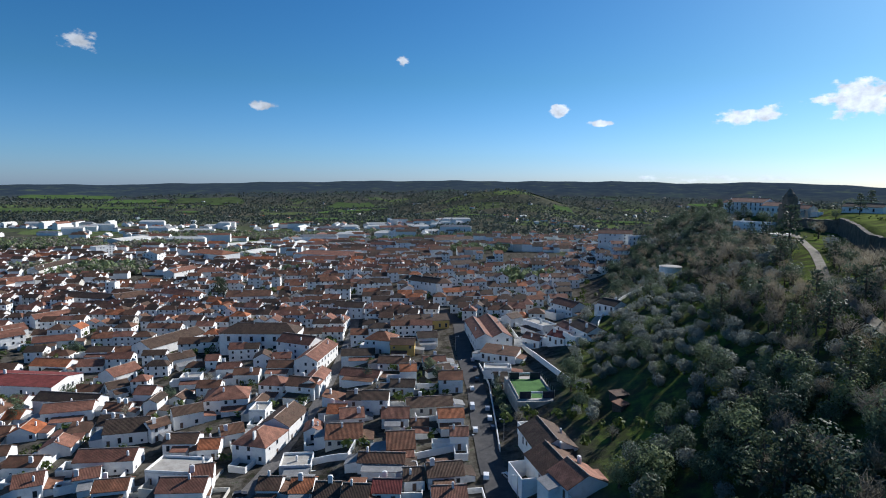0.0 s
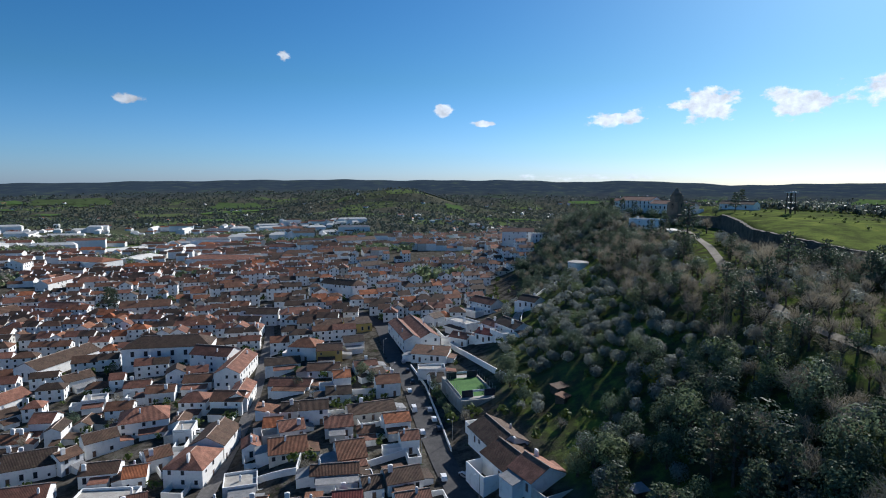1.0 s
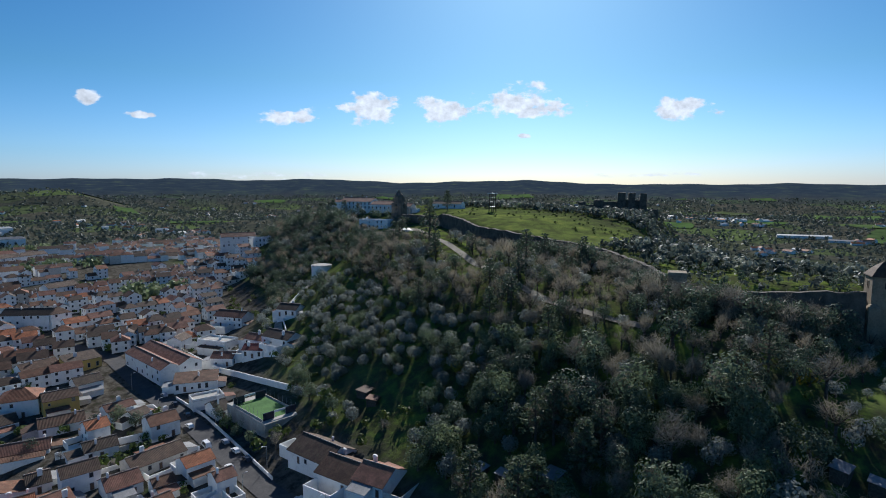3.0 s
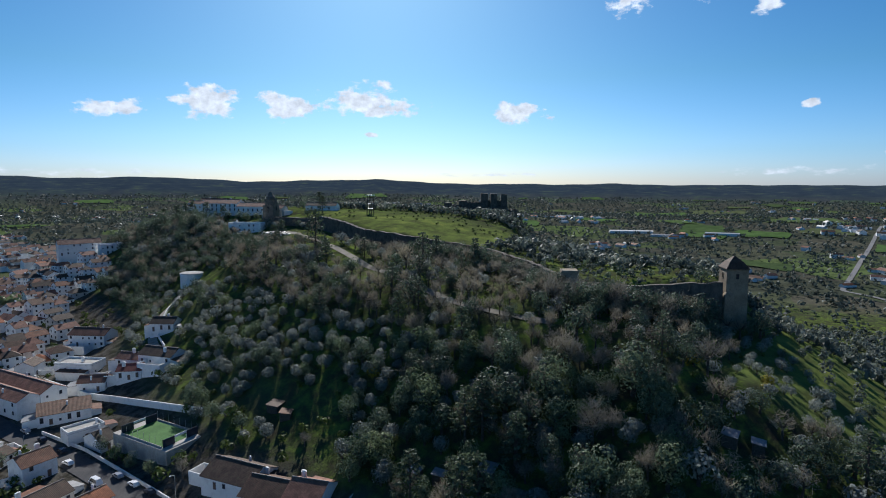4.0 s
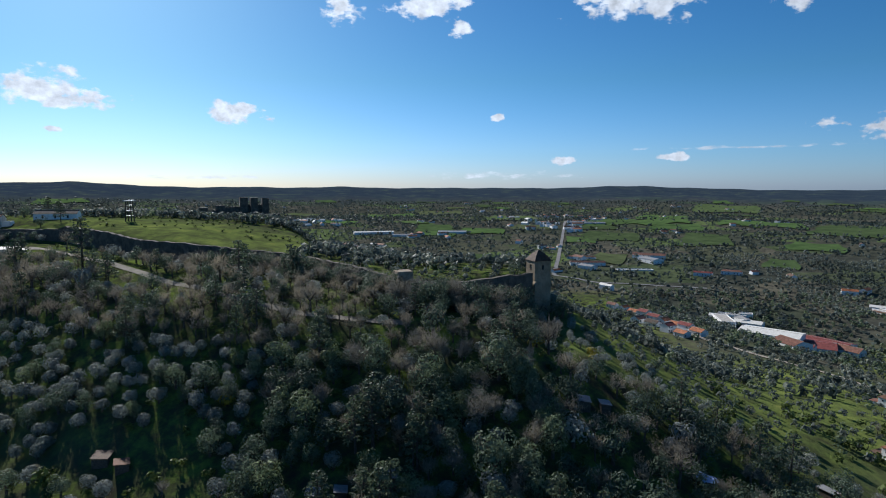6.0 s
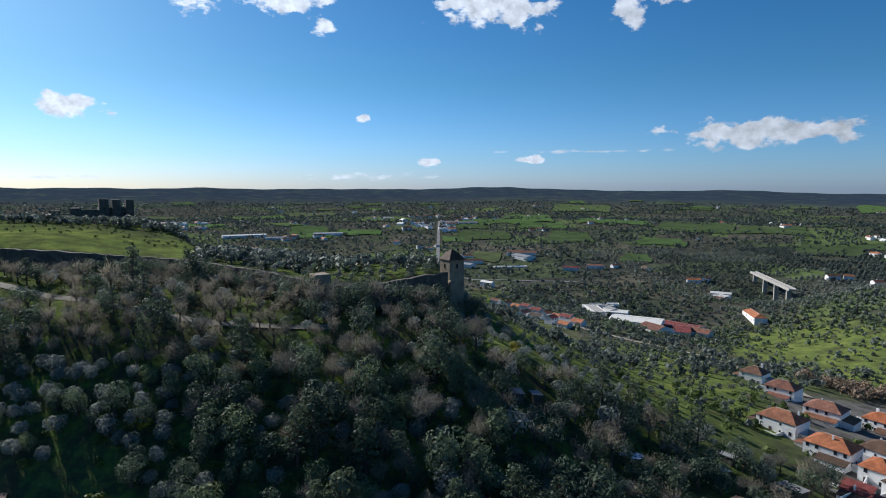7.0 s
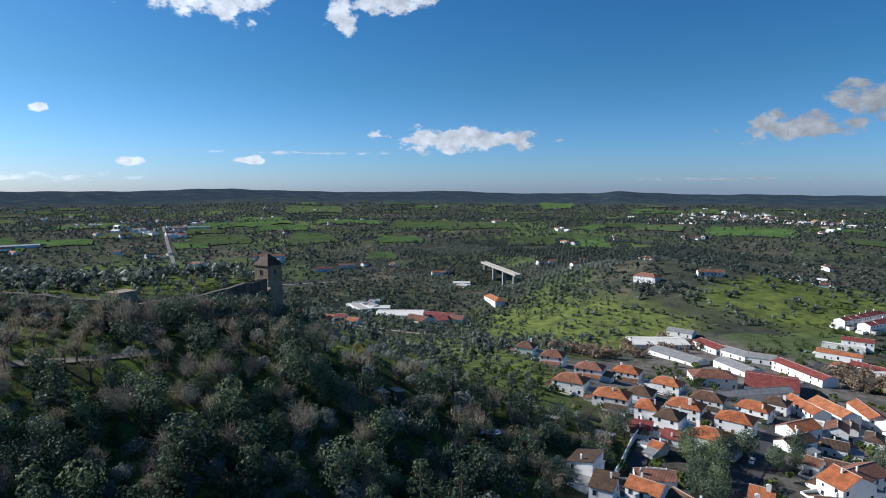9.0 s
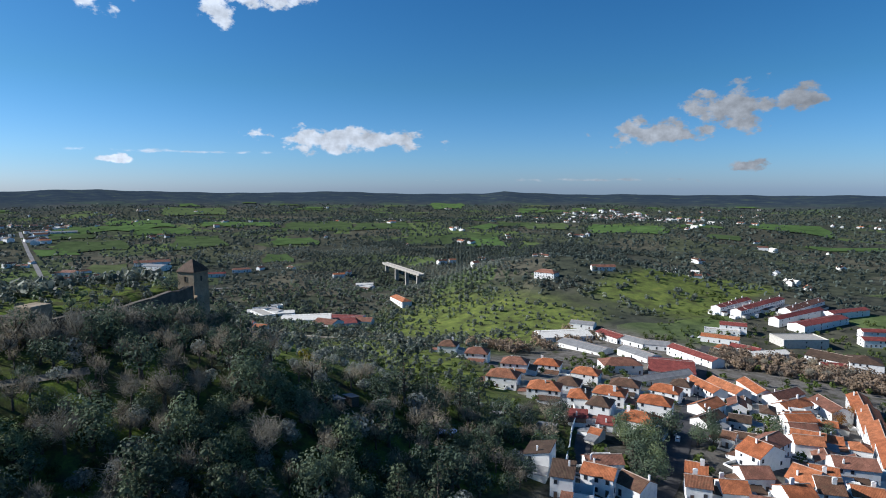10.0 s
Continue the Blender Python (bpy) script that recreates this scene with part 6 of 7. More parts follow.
def far_houses():
    """Farms and hamlets strewn over the plain."""
    rnd = random.Random(31)
    mass = Mass()
    for _ in range(260):
        r, a = 700 + 2300 * rnd.random(), radians(rnd.uniform(-84, 118))
        x, y = r * math.cos(a), r * math.sin(a)
        if 330 < y < 920 and -620 < x < 300:
            continue
        for _ in range(rnd.choice((1, 1, 1, 2, 4))):
            mass.house(x + rnd.uniform(-30, 30), y + rnd.uniform(-30, 30), rnd.uniform(10, 22), rnd.uniform(7, 10), rnd.uniform(0, 180), rnd.choice((3.2, 4, 6)), "gable", rnd.choice((1, 2, 2, 3, 7)), rnd)
    for cx, cy, n, wide in ((1150, -1900, 70, 230), (1300, -2150, 40, 180), (820, -1720, 22, 120), (1500, -20, 16, 90), (1420, -70, 12, 60), (2050, -120, 22, 160), (1500, 620, 14, 140)):
        for _ in range(n):
            mass.house(cx + rnd.gauss(0, wide * 0.6), cy + rnd.gauss(0, wide * 0.6), rnd.uniform(10, 26), rnd.uniform(8, 14), rnd.uniform(0, 180), rnd.choice((3.5, 5, 6.5)), "gable", rnd.choice((1, 2, 3, 7, 7)), rnd)
    tagged(new("far_farms", mass.mesh("far_farms", *FAR_MATS)), "white farmhouses and hamlets dotted over the plain", "houses", kind="stuff")



# ---- the castle hill ----


def castle_wall():
    """The long rubble wall with a broken top, in one stretch from the church to the gate tower."""
    line = []
    pts = list(zip(WALL_X, WALL_Y))
    for a, b in zip(pts, pts[1:]):
        n = max(2, int(math.dist(a, b) / 2.5))
        line += [Vector(a).lerp(Vector(b), k / n) for k in range(n)]
    line.append(Vector(pts[-1]))
    rnd = random.Random(2)
    v, f = [], []
    for k, p in enumerate(line):
        d = (line[min(k + 1, len(line) - 1)] - line[max(k - 1, 0)]).normalized()
        side = Vector((-d.y, d.x))
        out, back = p + side * 1.0, p - side * 1.0
        low = min(ground(*(p + side * 3)), ground(*p)) - 2
        top = ground(*(p - side * 8)) + 0.9 + rnd.uniform(-0.35, 0.35)
        v += [(out.x + side.x * 0.5, out.y + side.y * 0.5, low), (out.x, out.y, top), (back.x, back.y, top), (back.x, back.y, low)]
        if k:
            n = 4 * k
            f += [(n - 4 + j, n + j, n + (j + 1) % 4, n - 4 + (j + 1) % 4) for j in range(4)]
    f += [(0, 1, 2, 3), (len(v) - 1, len(v) - 2, len(v) - 3, len(v) - 4)]
    tagged(new("castle_wall", mesh_of("castle_wall", v, f, ["stone"])), "long dark rubble stone castle wall along the hilltop", "wall")


castle_wall()


def rings(name, steps, n, mat, wobble=0.0, seed=1, turn=0.0):
    """A solid turned or squared from (radius, height) steps."""
    rnd = random.Random(seed)
    v = []
    for r, z in steps:
        for k in range(n):
            a = turn + (k + 0.5) * 2 * math.pi / n
            q = r * (1 + rnd.uniform(-wobble, wobble))
            v.append((q * math.cos(a), q * math.sin(a), z + rnd.uniform(-wobble, wobble) * 2))
    f = [(i * n + k, i * n + (k + 1) % n, i * n + n + (k + 1) % n, i * n + n + k) for i in range(len(steps) - 1) for k in range(n)]
    m = (len(steps) - 1) * n
    return mesh_of(name, v, f + [tuple(range(m, m + n)), tuple(range(n - 1, -1, -1))], [mat])


def gate_tower():
    x, y = 176, 63
    z = ground(x, y) - 6
    top = 52.6 - z
    ob = thing("gate_tower", x, y, z, 28, "tall square stone tower with a small pyramid roof", "tower")
    piece("shaft", rings("shaft", [(5.9, -8), (5.7, top * 0.4), (5.6, top * 0.75), (5.5, top)], 4, "tower", 0.012, 3), ob)
    piece("cornice", rings("cornice", [(5.5, top), (5.8, top + 0.25), (5.8, top + 0.55)], 4, "tower", 0.006, 4), ob)
    piece("roof", rings("roof", [(6.1, top + 0.55), (6.0, top + 0.8), (3.4, top + 3.2), (0.3, top + 5.2)], 4, "brown"), ob)
    for side in (0, 90, 180, 270):
        piece("arch", inset_mesh("arch", 1.5, 2.4, 0.2, ("tower", "glass"), 0, 0.12), ob, pose(0, 0, 0, 0, 0, side) @ pose(0, -3.94, top - 3.4))
    piece("wall_stub", rings("wall_stub", [(2.6, -8), (2.4, top * 0.5), (2.2, top - 9), (1.4, top - 8.2)], 4, "tower", 0.05, 9), ob, pose(-4.6, 3.4, 0))
    TAKEN.append((x, y, 9, 9, 0))


gate_tower()


def turret(x, y, r, top, name="wall_turret", label="broken square stone bastion on the castle wall"):
    z = ground(x, y)
    ob = thing(name, x, y, z, 0, label, "tower")
    piece("drum", rings("drum", [(r * 1.06, -5), (r, (top - z) * 0.6), (r, top - z - 0.4), (r * 0.96, top - z)], 4, "tower", 0.03, int(x), 0.5), ob)


turret(150, 119, 4.6, 51.0)


def church_tower():
    x, y = 233, 394
    z = ground(x, y)
    ob = thing("ruined_church_tower", x, y, z, 20, "ruined dark stone church tower with a stepped top", "tower")
    piece("base", rings("base", [(6.6, -4), (6.3, 13)], 4, "church", 0.02, 5), ob)
    piece("belfry", rings("belfry", [(4.8, 13), (4.7, 17.5), (5.0, 17.8)], 8, "church", 0.03, 6), ob)
    piece("spire", rings("spire", [(3.8, 17.8), (3.4, 19.5), (2.1, 21), (0.8, 23.2)], 8, "church", 0.05, 7), ob)
    for side in (0, 90, 180, 270):
        piece("arch", inset_mesh("arch", 2.0, 3.6, 0.2, ("stone", "glass"), 0, 0.1), ob, pose(0, 0, 0, 0, 0, side) @ pose(0, -4.5, 8.5))


church_tower()
CONVENT_Z = 60.5


def convent_wing(x, y, w, d, turn, h, rise, base, paint="white"):
    ob = house(x, y, w, d, turn, h, "gable", "red", paint, stacks=1, what="convent wing", base=base, rise=rise, panes=0)
    n = int(w / 4.2)
    for k in range(n):
        for z in ((0.9, 4.3) if h > 6 else (1.2,)):
            for side in (0, 180):
                piece("window", TALL, ob, pose(0, 0, 0, 0, 0, side) @ pose((k + 0.5) / n * w - w / 2, -d / 2 - 0.01, z))


convent_wing(250, 476, 34, 15, 112, 7.2, 3.2, CONVENT_Z - 0.5)
convent_wing(257, 441, 30, 13, 112, 5.4, 2.8, CONVENT_Z - 0.8)
convent_wing(258, 511, 22, 11, 120, 5.2, 2.4, CONVENT_Z)
convent_wing(252, 410, 15, 10, 112, 4.6, 2.4, CONVENT_Z - 0.5, "old")
convent_wing(270, 540, 20, 10, 112, 5.0, 2.2, CONVENT_Z)
TAKEN.append((205, 350, 18, 14, 100))
house(208.8, 392.3, 24.4, 9.1, 118, 6.5, "flat", "brown", stacks=1, what="hilltop house")
house(276, 382, 26, 9, 112, 4.2, "gable", "brown", "white", stacks=0, what="low range")
house(300, 560, 26, 10, 118, 6.0, "gable", "brown", stacks=1, what="hilltop house", base=CONVENT_Z)


def terrace(x, y, w, d, turn, z, mat, label):
    s = Shape()
    s.box(-w / 2, -d / 2, -7, w / 2, d / 2, 0)
    ob = tagged(new("terrace", s.mesh("terrace", mat)), label, "terrace", kind="structure")
    ob.matrix_basis = pose(x, y, z, 0, 0, turn)


terrace(206, 350, 26, 14, 100, ground(206, 350) + 0.8, "pale_sheet", "pale paved terrace below the castle wall")


def water_mast():
    x, y = 266, 322
    z = ground(x, y)
    ob = thing("lookout_mast", x, y, z, 10, "slender steel lookout tower with a pale roof on the green hill", "tower")
    for sx in (-1, 1):
        for sy in (-1, 1):
            s = Shape()
            s.rod((sx * 1.9, sy * 1.9, -1), (sx * 1.5, sy * 1.5, 13.2), 0.38, 0.34, 6)
            piece("leg", s.mesh("leg", "bark"), ob)
    for k in range(3):
        s = Shape()
        s.box(-1.9, -1.9, 3.5 + k * 3.5, 1.9, 1.9, 3.65 + k * 3.5)
        piece("landing", s.mesh("landing", "steel"), ob)
    s = Shape()
    s.box(-2.7, -2.7, 13.2, 2.7, 2.7, 13.7)
    piece("roof", s.mesh("roof", "car_white"), ob, label="pale flat canopy")


water_mast()


def keep():
    z = 51.0
    ob = thing("ruined_keep", 520, 352, z, 0, "ruined stone castle keep with three broken towers", "castle")
    for k, (dx, dy, r, h) in enumerate(((-4, 14, 5.5, 22), (0, 4, 5.2, 21.5), (6, -6, 4.8, 21), (-24, 30, 5, 14), (-40, 40, 4.5, 12))):
        piece("broken_tower", rings("broken_tower", [(r * 1.1, -8), (r, h * 0.7), (r, h)], 4 if k < 3 else 10, "stone", 0.06, k + 3, 0.6), ob, pose(dx, dy, 0))
    for k, (a, b, h) in enumerate((((-40, 40), (-24, 30), 9), ((-24, 30), (-4, 14), 12), ((-4, 14), (6, -6), 14), ((6, -6), (16, -18), 4))):
        a, b = Vector(a), Vector(b)
        s = Shape()
        m = pose((a.x + b.x) / 2, (a.y + b.y) / 2, 0, 0, 0, math.degrees(math.atan2(b.y - a.y, b.x - a.x)))
        s.box(-(b - a).length / 2, -1.2, -8 - k * 3, (b - a).length / 2, 1.2, h)
        piece("curtain_wall", s.mesh("curtain_wall", "stone"), ob, m)


keep()


def tank():
    x, y = 142, 361
    z = ground(x, y)
    ob = thing("water_tank", x, y, z, 0, "round white concrete water tank among the trees", "water tank")
    piece("drum", rings("drum", [(6.6, -4), (6.6, 5.2), (6.8, 5.25), (6.8, 5.7)], 28, "white"), ob)
    piece("lid", rings("lid", [(6.5, 5.7), (6.4, 5.9), (0.5, 6.4)], 28, "concrete"), ob, label="grey domed lid")
    TAKEN.append((x - 5, y - 8, 12, 15, 0))


tank()

# ---- the large white building of the old town, the court and garden walls ----


def convent():
    """A long white two-storey block under a broad hipped roof."""
    ob = house(-101, 321, 42, 17, -1, 11.0, "hip", "brown", stacks=1, what="former convent", rise=4.2, panes=0)
    for k in range(6):
        for z, me in ((6.6, TALL), (2.4, WINDOW)):
            piece("window", me, ob, pose(-16 + k * 6.3, -8.51, z) @ Matrix.Diagonal((1.45, 1, 1.25, 1)))


convent()


def garden_wall(points, h, mat="white", label="whitewashed garden wall", thick=0.35, cap=True):
    v, f = [], []
    line = []
    for a, b in zip(points, points[1:]):
        n = max(1, int(math.dist(a, b) / 3))
        line += [Vector(a).lerp(Vector(b), k / n) for k in range(n)]
    line.append(Vector(points[-1]))
    for k, p in enumerate(line):
        d = (line[min(k + 1, len(line) - 1)] - line[max(k - 1, 0)]).normalized()
        side = Vector((-d.y, d.x)) * thick / 2
        z = ground(p.x, p.y)
        v += [(p.x + side.x, p.y + side.y, z - 1), (p.x + side.x, p.y + side.y, z + h), (p.x - side.x, p.y - side.y, z + h), (p.x - side.x, p.y - side.y, z - 1)]
        if k:
            n = 4 * k
            f += [(n - 4 + j, n + j, n + (j + 1) % 4, n - 4 + (j + 1) % 4) for j in range(4)]
    f += [(0, 1, 2, 3), (len(v) - 1, len(v) - 2, len(v) - 3, len(v) - 4)]
    tagged(new("garden_wall", mesh_of("garden_wall", v, f, [mat])), label, "wall", "garden walls")


garden_wall([(37, 318), (40, 285), (43, 262), (48, 213)], 2.6, label="long whitewashed wall between court and olive grove")
garden_wall([(18.5, 178), (19, 200), (19.5, 236), (17, 262)], 1.2, label="low whitewashed wall along the street")
garden_wall([(-6, 262), (7, 258), (8, 240)], 2.4)
garden_wall([(-28, 240), (-8, 236), (8, 232)], 2.4)
garden_wall([(77, 284), (83, 299), (93, 313), (103, 324), (117, 335)], 1.6, label="pale wall beside the climbing lane")
garden_wall([(49, -8), (57, -22), (67, -38), (76, -55), (89, -70)], 2.6, label="tall whitewashed wall round the lane's bend")
garden_wall([(-20, 180), (-8, 176), (4, 180)], 2.2)
garden_wall([(-44, 180), (-30, 178), (-28, 196)], 2.2)

# ---- the ball court ----


def court():
    """A small walled pitch of artificial turf with dark end boards, goals and a mesh fence."""
    x, y, turn = 33.5, 215.5, 4
    z = 2.0
    ob = thing("ball_court", x, y, z, turn, "small green artificial-turf ball court with dark end boards", "court")
    TAKEN.append((x, y, 8, 15, turn))
    s = Shape()
    s.box(-7.5, -14, -6, 7.5, 14, 0)
    piece("slab", s.mesh("slab", "concrete"), ob)
    s = Shape()
    s.box(-6, -10.5, 0, 6, 10.5, 0.03)
    piece("turf", s.mesh("turf", "turf"), ob)
    for y0 in (-11.0, 10.6):
        for x0, x1 in ((-6.4, -2.2), (2.2, 6.4)):
            s = Shape()
            s.box(x0, y0, 0, x1, y0 + 0.2, 2.6)
            piece("end_board", s.mesh("end_board", "car_dark"), ob)
        s = Shape()
        s.box(-2.2, y0, 1.9, 2.2, y0 + 0.2, 2.6)
        piece("goal_beam", s.mesh("goal_beam", "car_white"), ob)
        for sx in (-2.1, 2.1):
            s = Shape()
            s.rod((sx, y0 - 0.05, 0), (sx, y0 - 0.05, 2.0), 0.06, 0.06)
            piece("goal_post", s.mesh("goal_post", "car_white"), ob)
    for sx in (-6.6, 6.6):
        for k in range(8):
            s = Shape()
            s.rod((sx, -10.5 + k * 3, 0), (sx, -10.5 + k * 3, 3.2), 0.05, 0.05, 5)
            piece("fence_post", s.mesh("fence_post", "steel"), ob)
        s = Shape()
        s.box(sx - 0.1, -10.6, 0, sx + 0.1, 10.6, 0.5)
        piece("kick_wall", s.mesh("kick_wall", "concrete"), ob)


court()

# ---- cars ----


def car_parts(paint, van=False):
    """Body with bonnet, cabin and glass, and four wheels."""
    L, W, H = (5.2, 1.9, 2.1) if van else (4.2, 1.72, 1.45)
    prof = [(-L / 2, 0.35), (L / 2, 0.35), (L / 2 + 0.02, 0.75), (L / 2 - 0.5 if van else L / 2 - 1.1, 0.95), (L / 2 - 1.2 if van else L / 2 - 1.75, H - 0.05), (L / 2 - 1.7, H), (-L / 2 + 0.6, H), (-L / 2 + 0.1, 0.95), (-L / 2 - 0.02, 0.7)]
    n = len(prof)
    lean = lambda z: W / 2 - 0.16 * max(0, z - 0.9)
    v = [(a, -lean(z), z) for a, z in prof] + [(a, lean(z), z) for a, z in prof]
    f = [tuple(range(n)), tuple(range(2 * n - 1, n - 1, -1))] + [(k, n + k, n + (k + 1) % n, (k + 1) % n) for k in range(n)]
    body = mesh_of("body", v, f, [paint])
    g = Shape()
    for sy in (-1, 1):
        a = [(L / 2 - 1.3 if not van else L / 2 - 0.9, 0.98), (L / 2 - 1.8, H - 0.12), (-L / 2 + 0.75, H - 0.12), (-L / 2 + 0.4, 0.98)]
        g.put([(p, sy * (lean(z) + 0.006), z) for p, z in a], [(0, 1, 2, 3) if sy > 0 else (3, 2, 1, 0)])
    side = g.mesh("side_window", "glass")
    k = 1.2 if van else 1.75
    m = 0.5 if van else 1.1
    screen = mesh_of("windscreen", [(L / 2 - m - 0.02, -0.66, 0.99), (L / 2 - m - 0.02, 0.66, 0.99), (L / 2 - k + 0.06, 0.58, H - 0.1), (L / 2 - k + 0.06, -0.58, H - 0.1)], [(0, 1, 2, 3)], ["glass"])
    w = Shape()
    w.rod((0, -0.1, 0), (0, 0.1, 0), 0.32, 0.32, 12)
    return body, side, screen, w.mesh("wheel", "tyre"), L, W


CARS = {k: car_parts(p, v) for k, p, v in (("white", "car_white", False), ("grey", "car_grey", False), ("dark", "car_dark", False), ("van", "car_white", True))}
CAR_WORDS = {"white": "white hatchback parked by the kerb", "grey": "silver hatchback parked by the kerb", "dark": "dark hatchback parked by the kerb", "van": "white delivery van parked in the street"}


def car(kind, x, y, turn):
    body, side, screen, wheel, L, W = CARS[kind]
    ob = thing("van" if kind == "van" else "car", x, y, ground(x, y) + 0.24, turn, CAR_WORDS[kind], "van" if kind == "van" else "car", "parked cars")
    piece("body", body, ob)
    piece("side_window", side, ob)
    piece("windscreen", screen, ob)
    for sx in (-1, 1):
        for sy in (-1, 1):
            piece("wheel", wheel, ob, pose(sx * L * 0.31, sy * (W / 2 - 0.1), 0.32))


car("white", 12.2, 232, 92)
car("van", 11.4, 213, 90)
car("grey", 17.0, 211, 88)
car("white", 17.2, 202.5, 88)
car("dark", 17.6, 194.5, 88)
car("white", 11.5, 193.5, 90)
car("white", 13.0, 162.5, 86)
car("grey", 19.2, 162, 115)
car("dark", 14.8, 242, 88)
car("dark", 14.6, 256, 88)
car("grey", 14.2, 268, 90)
car("dark", -61, 167.5, 20)
car("dark", -59.5, 163.5, 20)
car("white", -69.0, 229, 5)
car("grey", 43.5, -75, 112)
car("white", 39.8, -70, 112)
car("dark", 72.0, -146, 112)
car("white", 113, -277, 112)
car("grey", 116, -262, 112)
for k in range(9):
    car(("white", "grey", "dark")[k % 3], 118 + k * 5.5, -352 + 2.0 * (k % 2), 90)

# ---- street lamps, poles and wires ----


def street_lamp(x, y, turn, h=7.0, group="street lamps"):
    ob = thing("street_lamp", x, y, ground(x, y), turn, "slim grey street lamp on a concrete pole", "street lamp", group)
    s = Shape()
    s.rod((0, 0, -0.5), (0, 0, h), 0.11, 0.07, 8)
    piece("pole", s.mesh("pole", "concrete"), ob)
    s = Shape()
    s.rod((0, 0, h - 0.1), (1.1, 0, h + 0.25), 0.05, 0.04, 6)
    arm = piece("arm", s.mesh("arm", "steel"), ob)
    s = Shape()
    s.box(1.0, -0.14, h + 0.18, 1.65, 0.14, h + 0.32)
    piece("lantern", s.mesh("lantern", "car_white"), arm)


for x, y, t in ((20.5, 186, 180), (19.5, 226, 180), (7.0, 250, 0), (8.5, 176, 0), (20.5, 150, 180), (6.5, 286, 0), (-62, 205, 0), (-59, 255, 0), (44, -60, 200), (84, -175, 200), (60, -135, 20)):
    street_lamp(x, y, t)

# ---- sheds and tarpaulins in the allotments below the hill ----


def shed(x, y, w, d, turn, h=2.2, mat="sheet", label="small shed with a corrugated grey sheet roof"):
    ob = thing("garden_shed", x, y, ground(x, y), turn, label, "shed", "allotment sheds")
    s = Shape()
    s.box(-w / 2, -d / 2, -1, w / 2, d / 2, h)
    piece("wall", s.mesh("wall", "bark"), ob)
    v = [(-w / 2 - 0.3, -d / 2 - 0.3, h), (w / 2 + 0.3, -d / 2 - 0.3, h), (w / 2 + 0.3, d / 2 + 0.3, h + 0.5), (-w / 2 - 0.3, d / 2 + 0.3, h + 0.5)]
    piece("roof", mesh_of("roof", v + [(a, b, c + 0.08) for a, b, c in v], [(3, 2, 1, 0), (4, 5, 6, 7), (0, 1, 5, 4), (1, 2, 6, 5), (2, 3, 7, 6), (3, 0, 4, 7)], [mat]), ob)
    TAKEN.append((x, y, w / 2, d / 2, turn))


shed(58.5, 187, 5, 4, 20, 1.6, "brown", "small shed with a mossy tile roof")
shed(57, 180, 4, 3.5, 35, 1.8, "brown", "small shed with a mossy tile roof")
shed(53, 124, 4, 3, 10)
shed(54.5, 117, 3.5, 3, 15)
shed(60.5, 105.5, 6, 4, 12, 2.0)
shed(93, 51.5, 5, 3.5, 0)
shed(87, -17, 5, 3.5, 30)
shed(73, -30, 7, 4.5, 25)
shed(77, -9, 4.5, 3.5, 10)
shed(94, 45, 4, 3, 5)


def tarpaulin(x, y, size, turn):
    rnd = random.Random(int(x))
    n = 7
    v = [((i / (n - 1) - 0.5) * size * (1 + 0.15 * math.sin(j)), (j / (n - 1) - 0.5) * size * 0.8, 1.5 + 0.5 * math.sin(i * 0.9) * math.cos(j * 1.1) + rnd.uniform(-0.12, 0.12)) for j in range(n) for i in range(n)]
    f = [(j * n + i, j * n + i + 1, j * n + n + i + 1, j * n + n + i) for j in range(n - 1) for i in range(n - 1)]
    v2 = v + [(a, b, c - 0.06) for a, b, c in v]
    f2 = f + [tuple(k + n * n for k in reversed(q)) for q in f]
    ob = thing("tarpaulin", x, y, ground(x, y), turn, "crumpled pale blue tarpaulin over a garden heap", "tarpaulin")
    piece("sheet", mesh_of("sheet", v2, f2, ["blue"]), ob)
    s = Shape()
    s.box(-size * 0.36, -size * 0.3, -1, size * 0.36, size * 0.3, 1.0)
    piece("heap", s.mesh("heap", "bark"), ob)


tarpaulin(76, 20.5, 6, 20)

# ---- the bridge across the valley ----


def bridge():
    a, b = Vector((712, -442)), Vector((566, -396))
    mid, d = (a + b) / 2, b - a
    z = -35.5
    ob = thing("viaduct", mid.x, mid.y, z, math.degrees(math.atan2(d.y, d.x)), "pale concrete viaduct crossing the valley on tall piers", "bridge")
    L = d.length / 2
    s = Shape()
    s.box(-L, -4, -2.6, L, 4, 0)
    piece("deck", s.mesh("deck", "concrete"), ob)
    for sy in (-4, 3.7):
        s = Shape()
        s.box(-L, sy, 0, L, sy + 0.3, 1.1)
        piece("parapet", s.mesh("parapet", "concrete"), ob)
    for k in (-0.85, -0.28, 0.28, 0.85):
        s = Shape()
        s.box(k * L - 1.6, -2.6, -26, k * L + 1.6, 2.6, -2.6)
        piece("pier", s.mesh("pier", "concrete"), ob)


bridge()

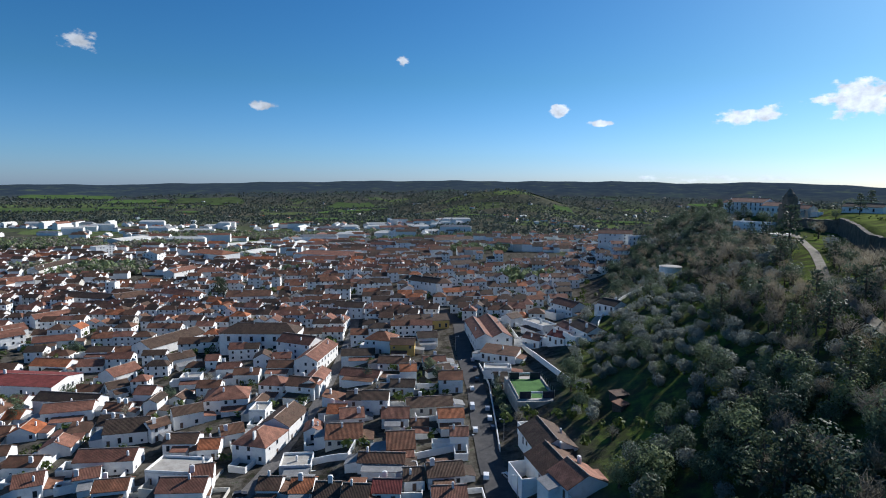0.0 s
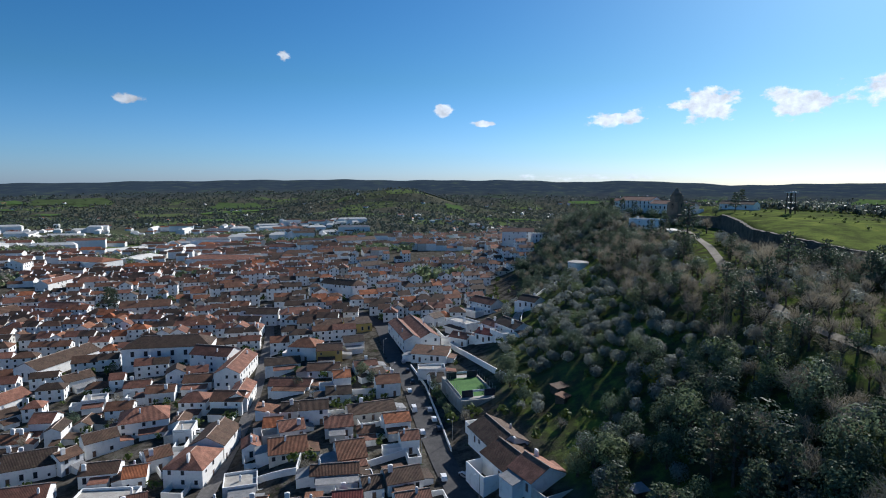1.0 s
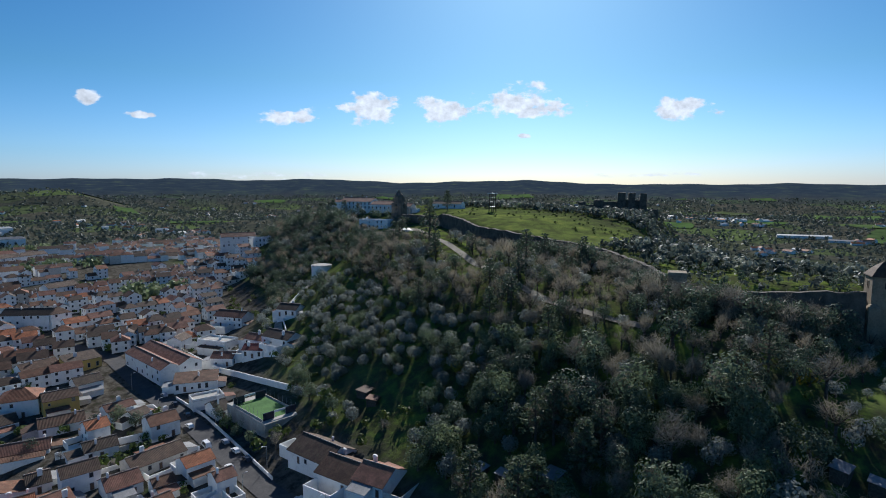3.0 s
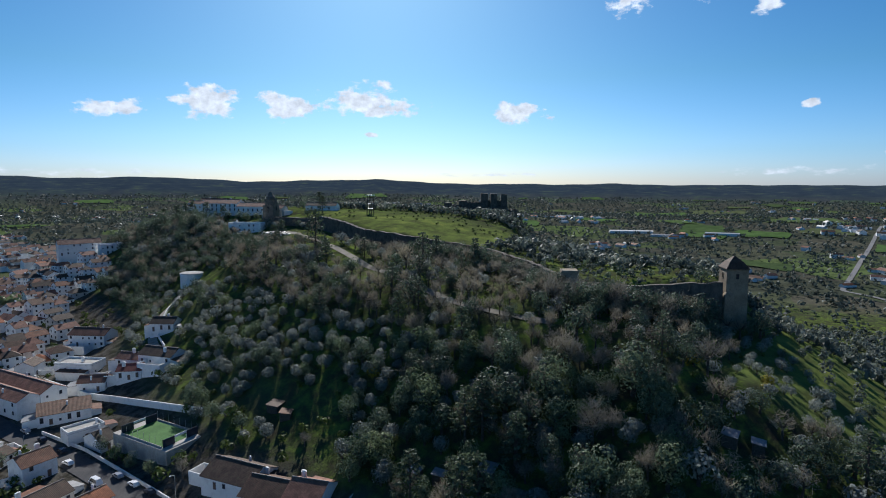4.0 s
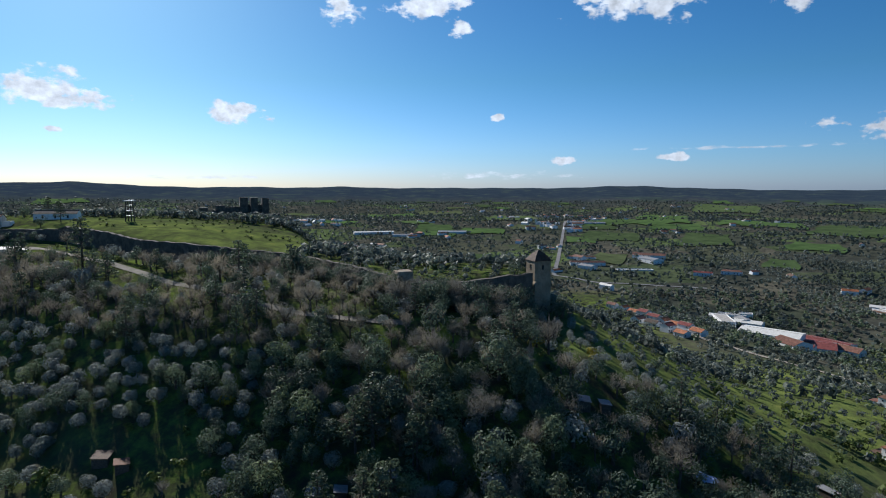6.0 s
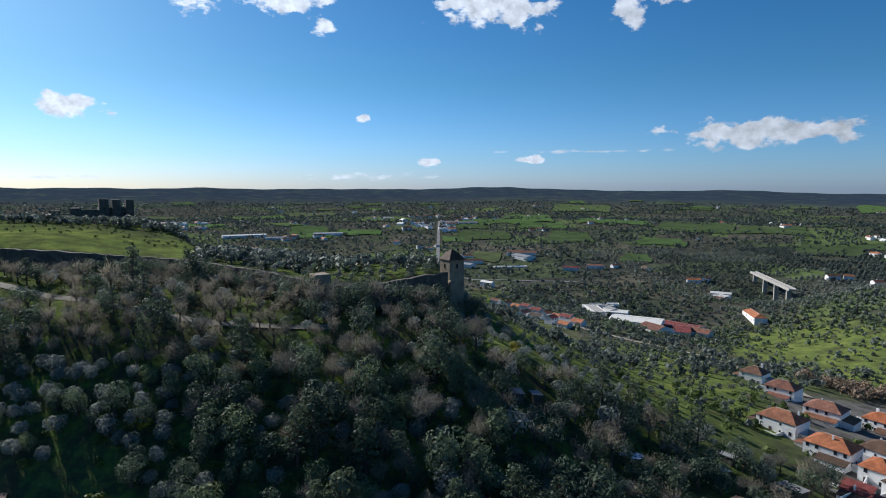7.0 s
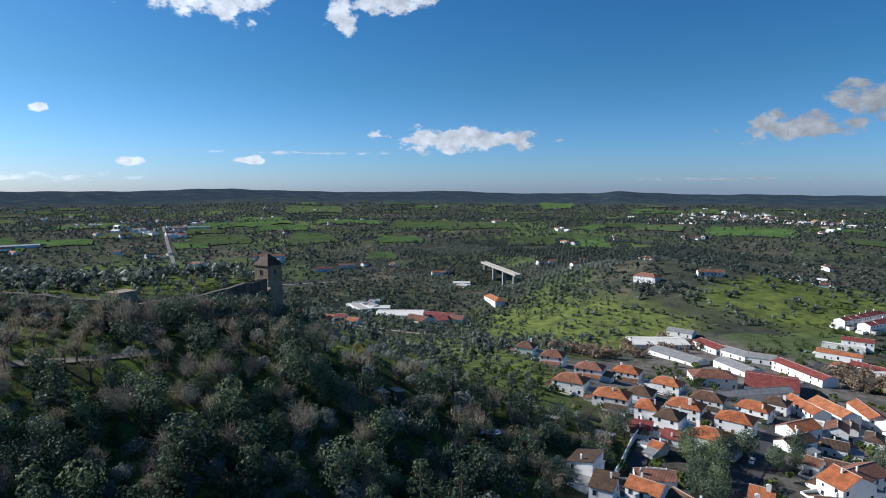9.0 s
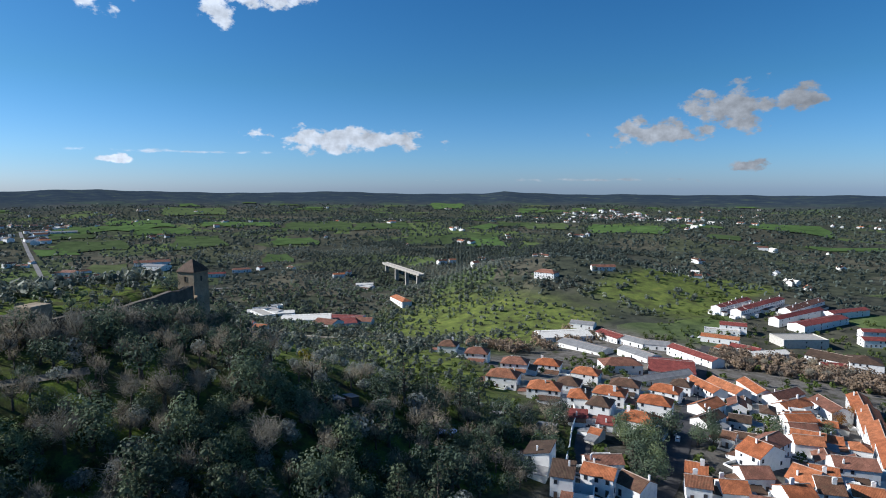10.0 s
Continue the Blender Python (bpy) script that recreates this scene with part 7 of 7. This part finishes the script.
# ---- trees of the towns ----
rnd = random.Random(9)
avenue = []
for k in range(420):
    u, v = rnd.random(), rnd.random()
    x, y = 122 - 175 * u, -272 - 34 * u - 58 * v
    if free(x, y, 0.6):
        avenue.append((x, y, rnd.uniform(1.1, 1.8)))
for k in range(90):
    x, y = rnd.uniform(205, 250), rnd.uniform(-300, -165)
    if free(x, y, 1.0):
        avenue.append((x, y, rnd.uniform(1.3, 1.9)))
joined("avenue_trees", "leafless brown plane trees lining the lower town's avenue", "trees", avenue, FINE, ("plane",))
for k in range(12):
    x, y = 118 - k * 8 + rnd.uniform(-5, 5), -290 - (k % 4) * 10 + rnd.uniform(-3, 3)
    if free(x, y, 1.5):
        tree("bare", x, y, rnd.uniform(1.3, 1.8), rnd, None, "leafless plane tree in the lower town's avenue")
tree("bare", 12, -206, 1.9, rnd, "russet", "plane tree with russet autumn leaves among terraces")
tree("oak", 14, -198, 1.3, rnd, "russet", "broad plane tree with russet autumn leaves")
for x, y, s in ((41, -50, 1.7), (36, -42, 1.8), (31, -36, 1.5), (28, -27, 1.6), (45, -45, 1.5), (37, -33, 1.6), (33, -73, 1.5), (38, -97, 1.5), (47, -57, 1.3), (57, -62, 1.2), (29, -19, 1.3), (46, -62, 1.6), (43, -72, 1.7), (50, -47, 1.5), (55, -54, 1.4), (20, -120, 1.2), (26, -140, 1.1), (10, -160, 1.2), (60, -62, 1.1), (54, -66, 1.3), (50, -74, 1.2), (47, -52, 1.0), (33, -88, 1.1), (30, -80, 1.0), (-6, 255, 1.2), (-14, 250, 1.1), (-2, 247, 1.0), (-33, 252, 0.9), (22.5, 231, 0.9), (22, 222, 0.9), (22, 213, 0.8), (23, 203, 0.8), (-169, 256, 1.2), (-182, 240, 1.4), (-176, 232, 1.2), (-207, 320, 1.4), (-120, 250, 1.0)):
    tree("oak", x, y, s, rnd, None, "dark green garden tree between town walls")
for x, y in ((-170, 440), (-174, 446), (-166, 436)):
    tree("pine", x, y, 1.5, rnd, None, "tall dark cypress beside the old town's roofs")
house(160, 542, 30, 13, -16, 9.0, "gable", "red", what="hospital block", base=27.0, yards=False)
house(176, 520, 20, 11, -16, 8.0, "flat", what="hospital block", base=27.0, yards=False)
for x, y, s in ((236, 428, 1.3), (238, 440, 1.2), (236, 452, 1.4), (234, 464, 1.3), (233, 476, 1.4), (232, 488, 1.5), (236, 500, 1.5), (242, 512, 1.6), (250, 526, 1.7), (246, 540, 1.9), (238, 556, 2.0), (228, 548, 1.8), (262, 560, 2.0), (276, 575, 2.1), (250, 572, 1.9), (232, 578, 1.9), (206, 520, 1.9), (214, 512, 1.7), (196, 505, 1.8), (222, 522, 1.6), (186, 492, 1.6), (258, 545, 2.0), (270, 548, 1.9), (280, 540, 1.8), (176, 476, 1.5), (232, 452, 1.2), (240, 420, 1.1), (290, 420, 1.4), (298, 408, 1.3), (310, 395, 1.3), (250, 372, 1.0), (262, 368, 1.2)):
    tree(rnd.choice(("oak", "oak", "oak", "pine")), x, y, s, rnd, None, "tall dark tree on the hilltop by the convent")
hillside()
far_houses()
far_town()
parks()
gardens()
pastures()
country_trees()
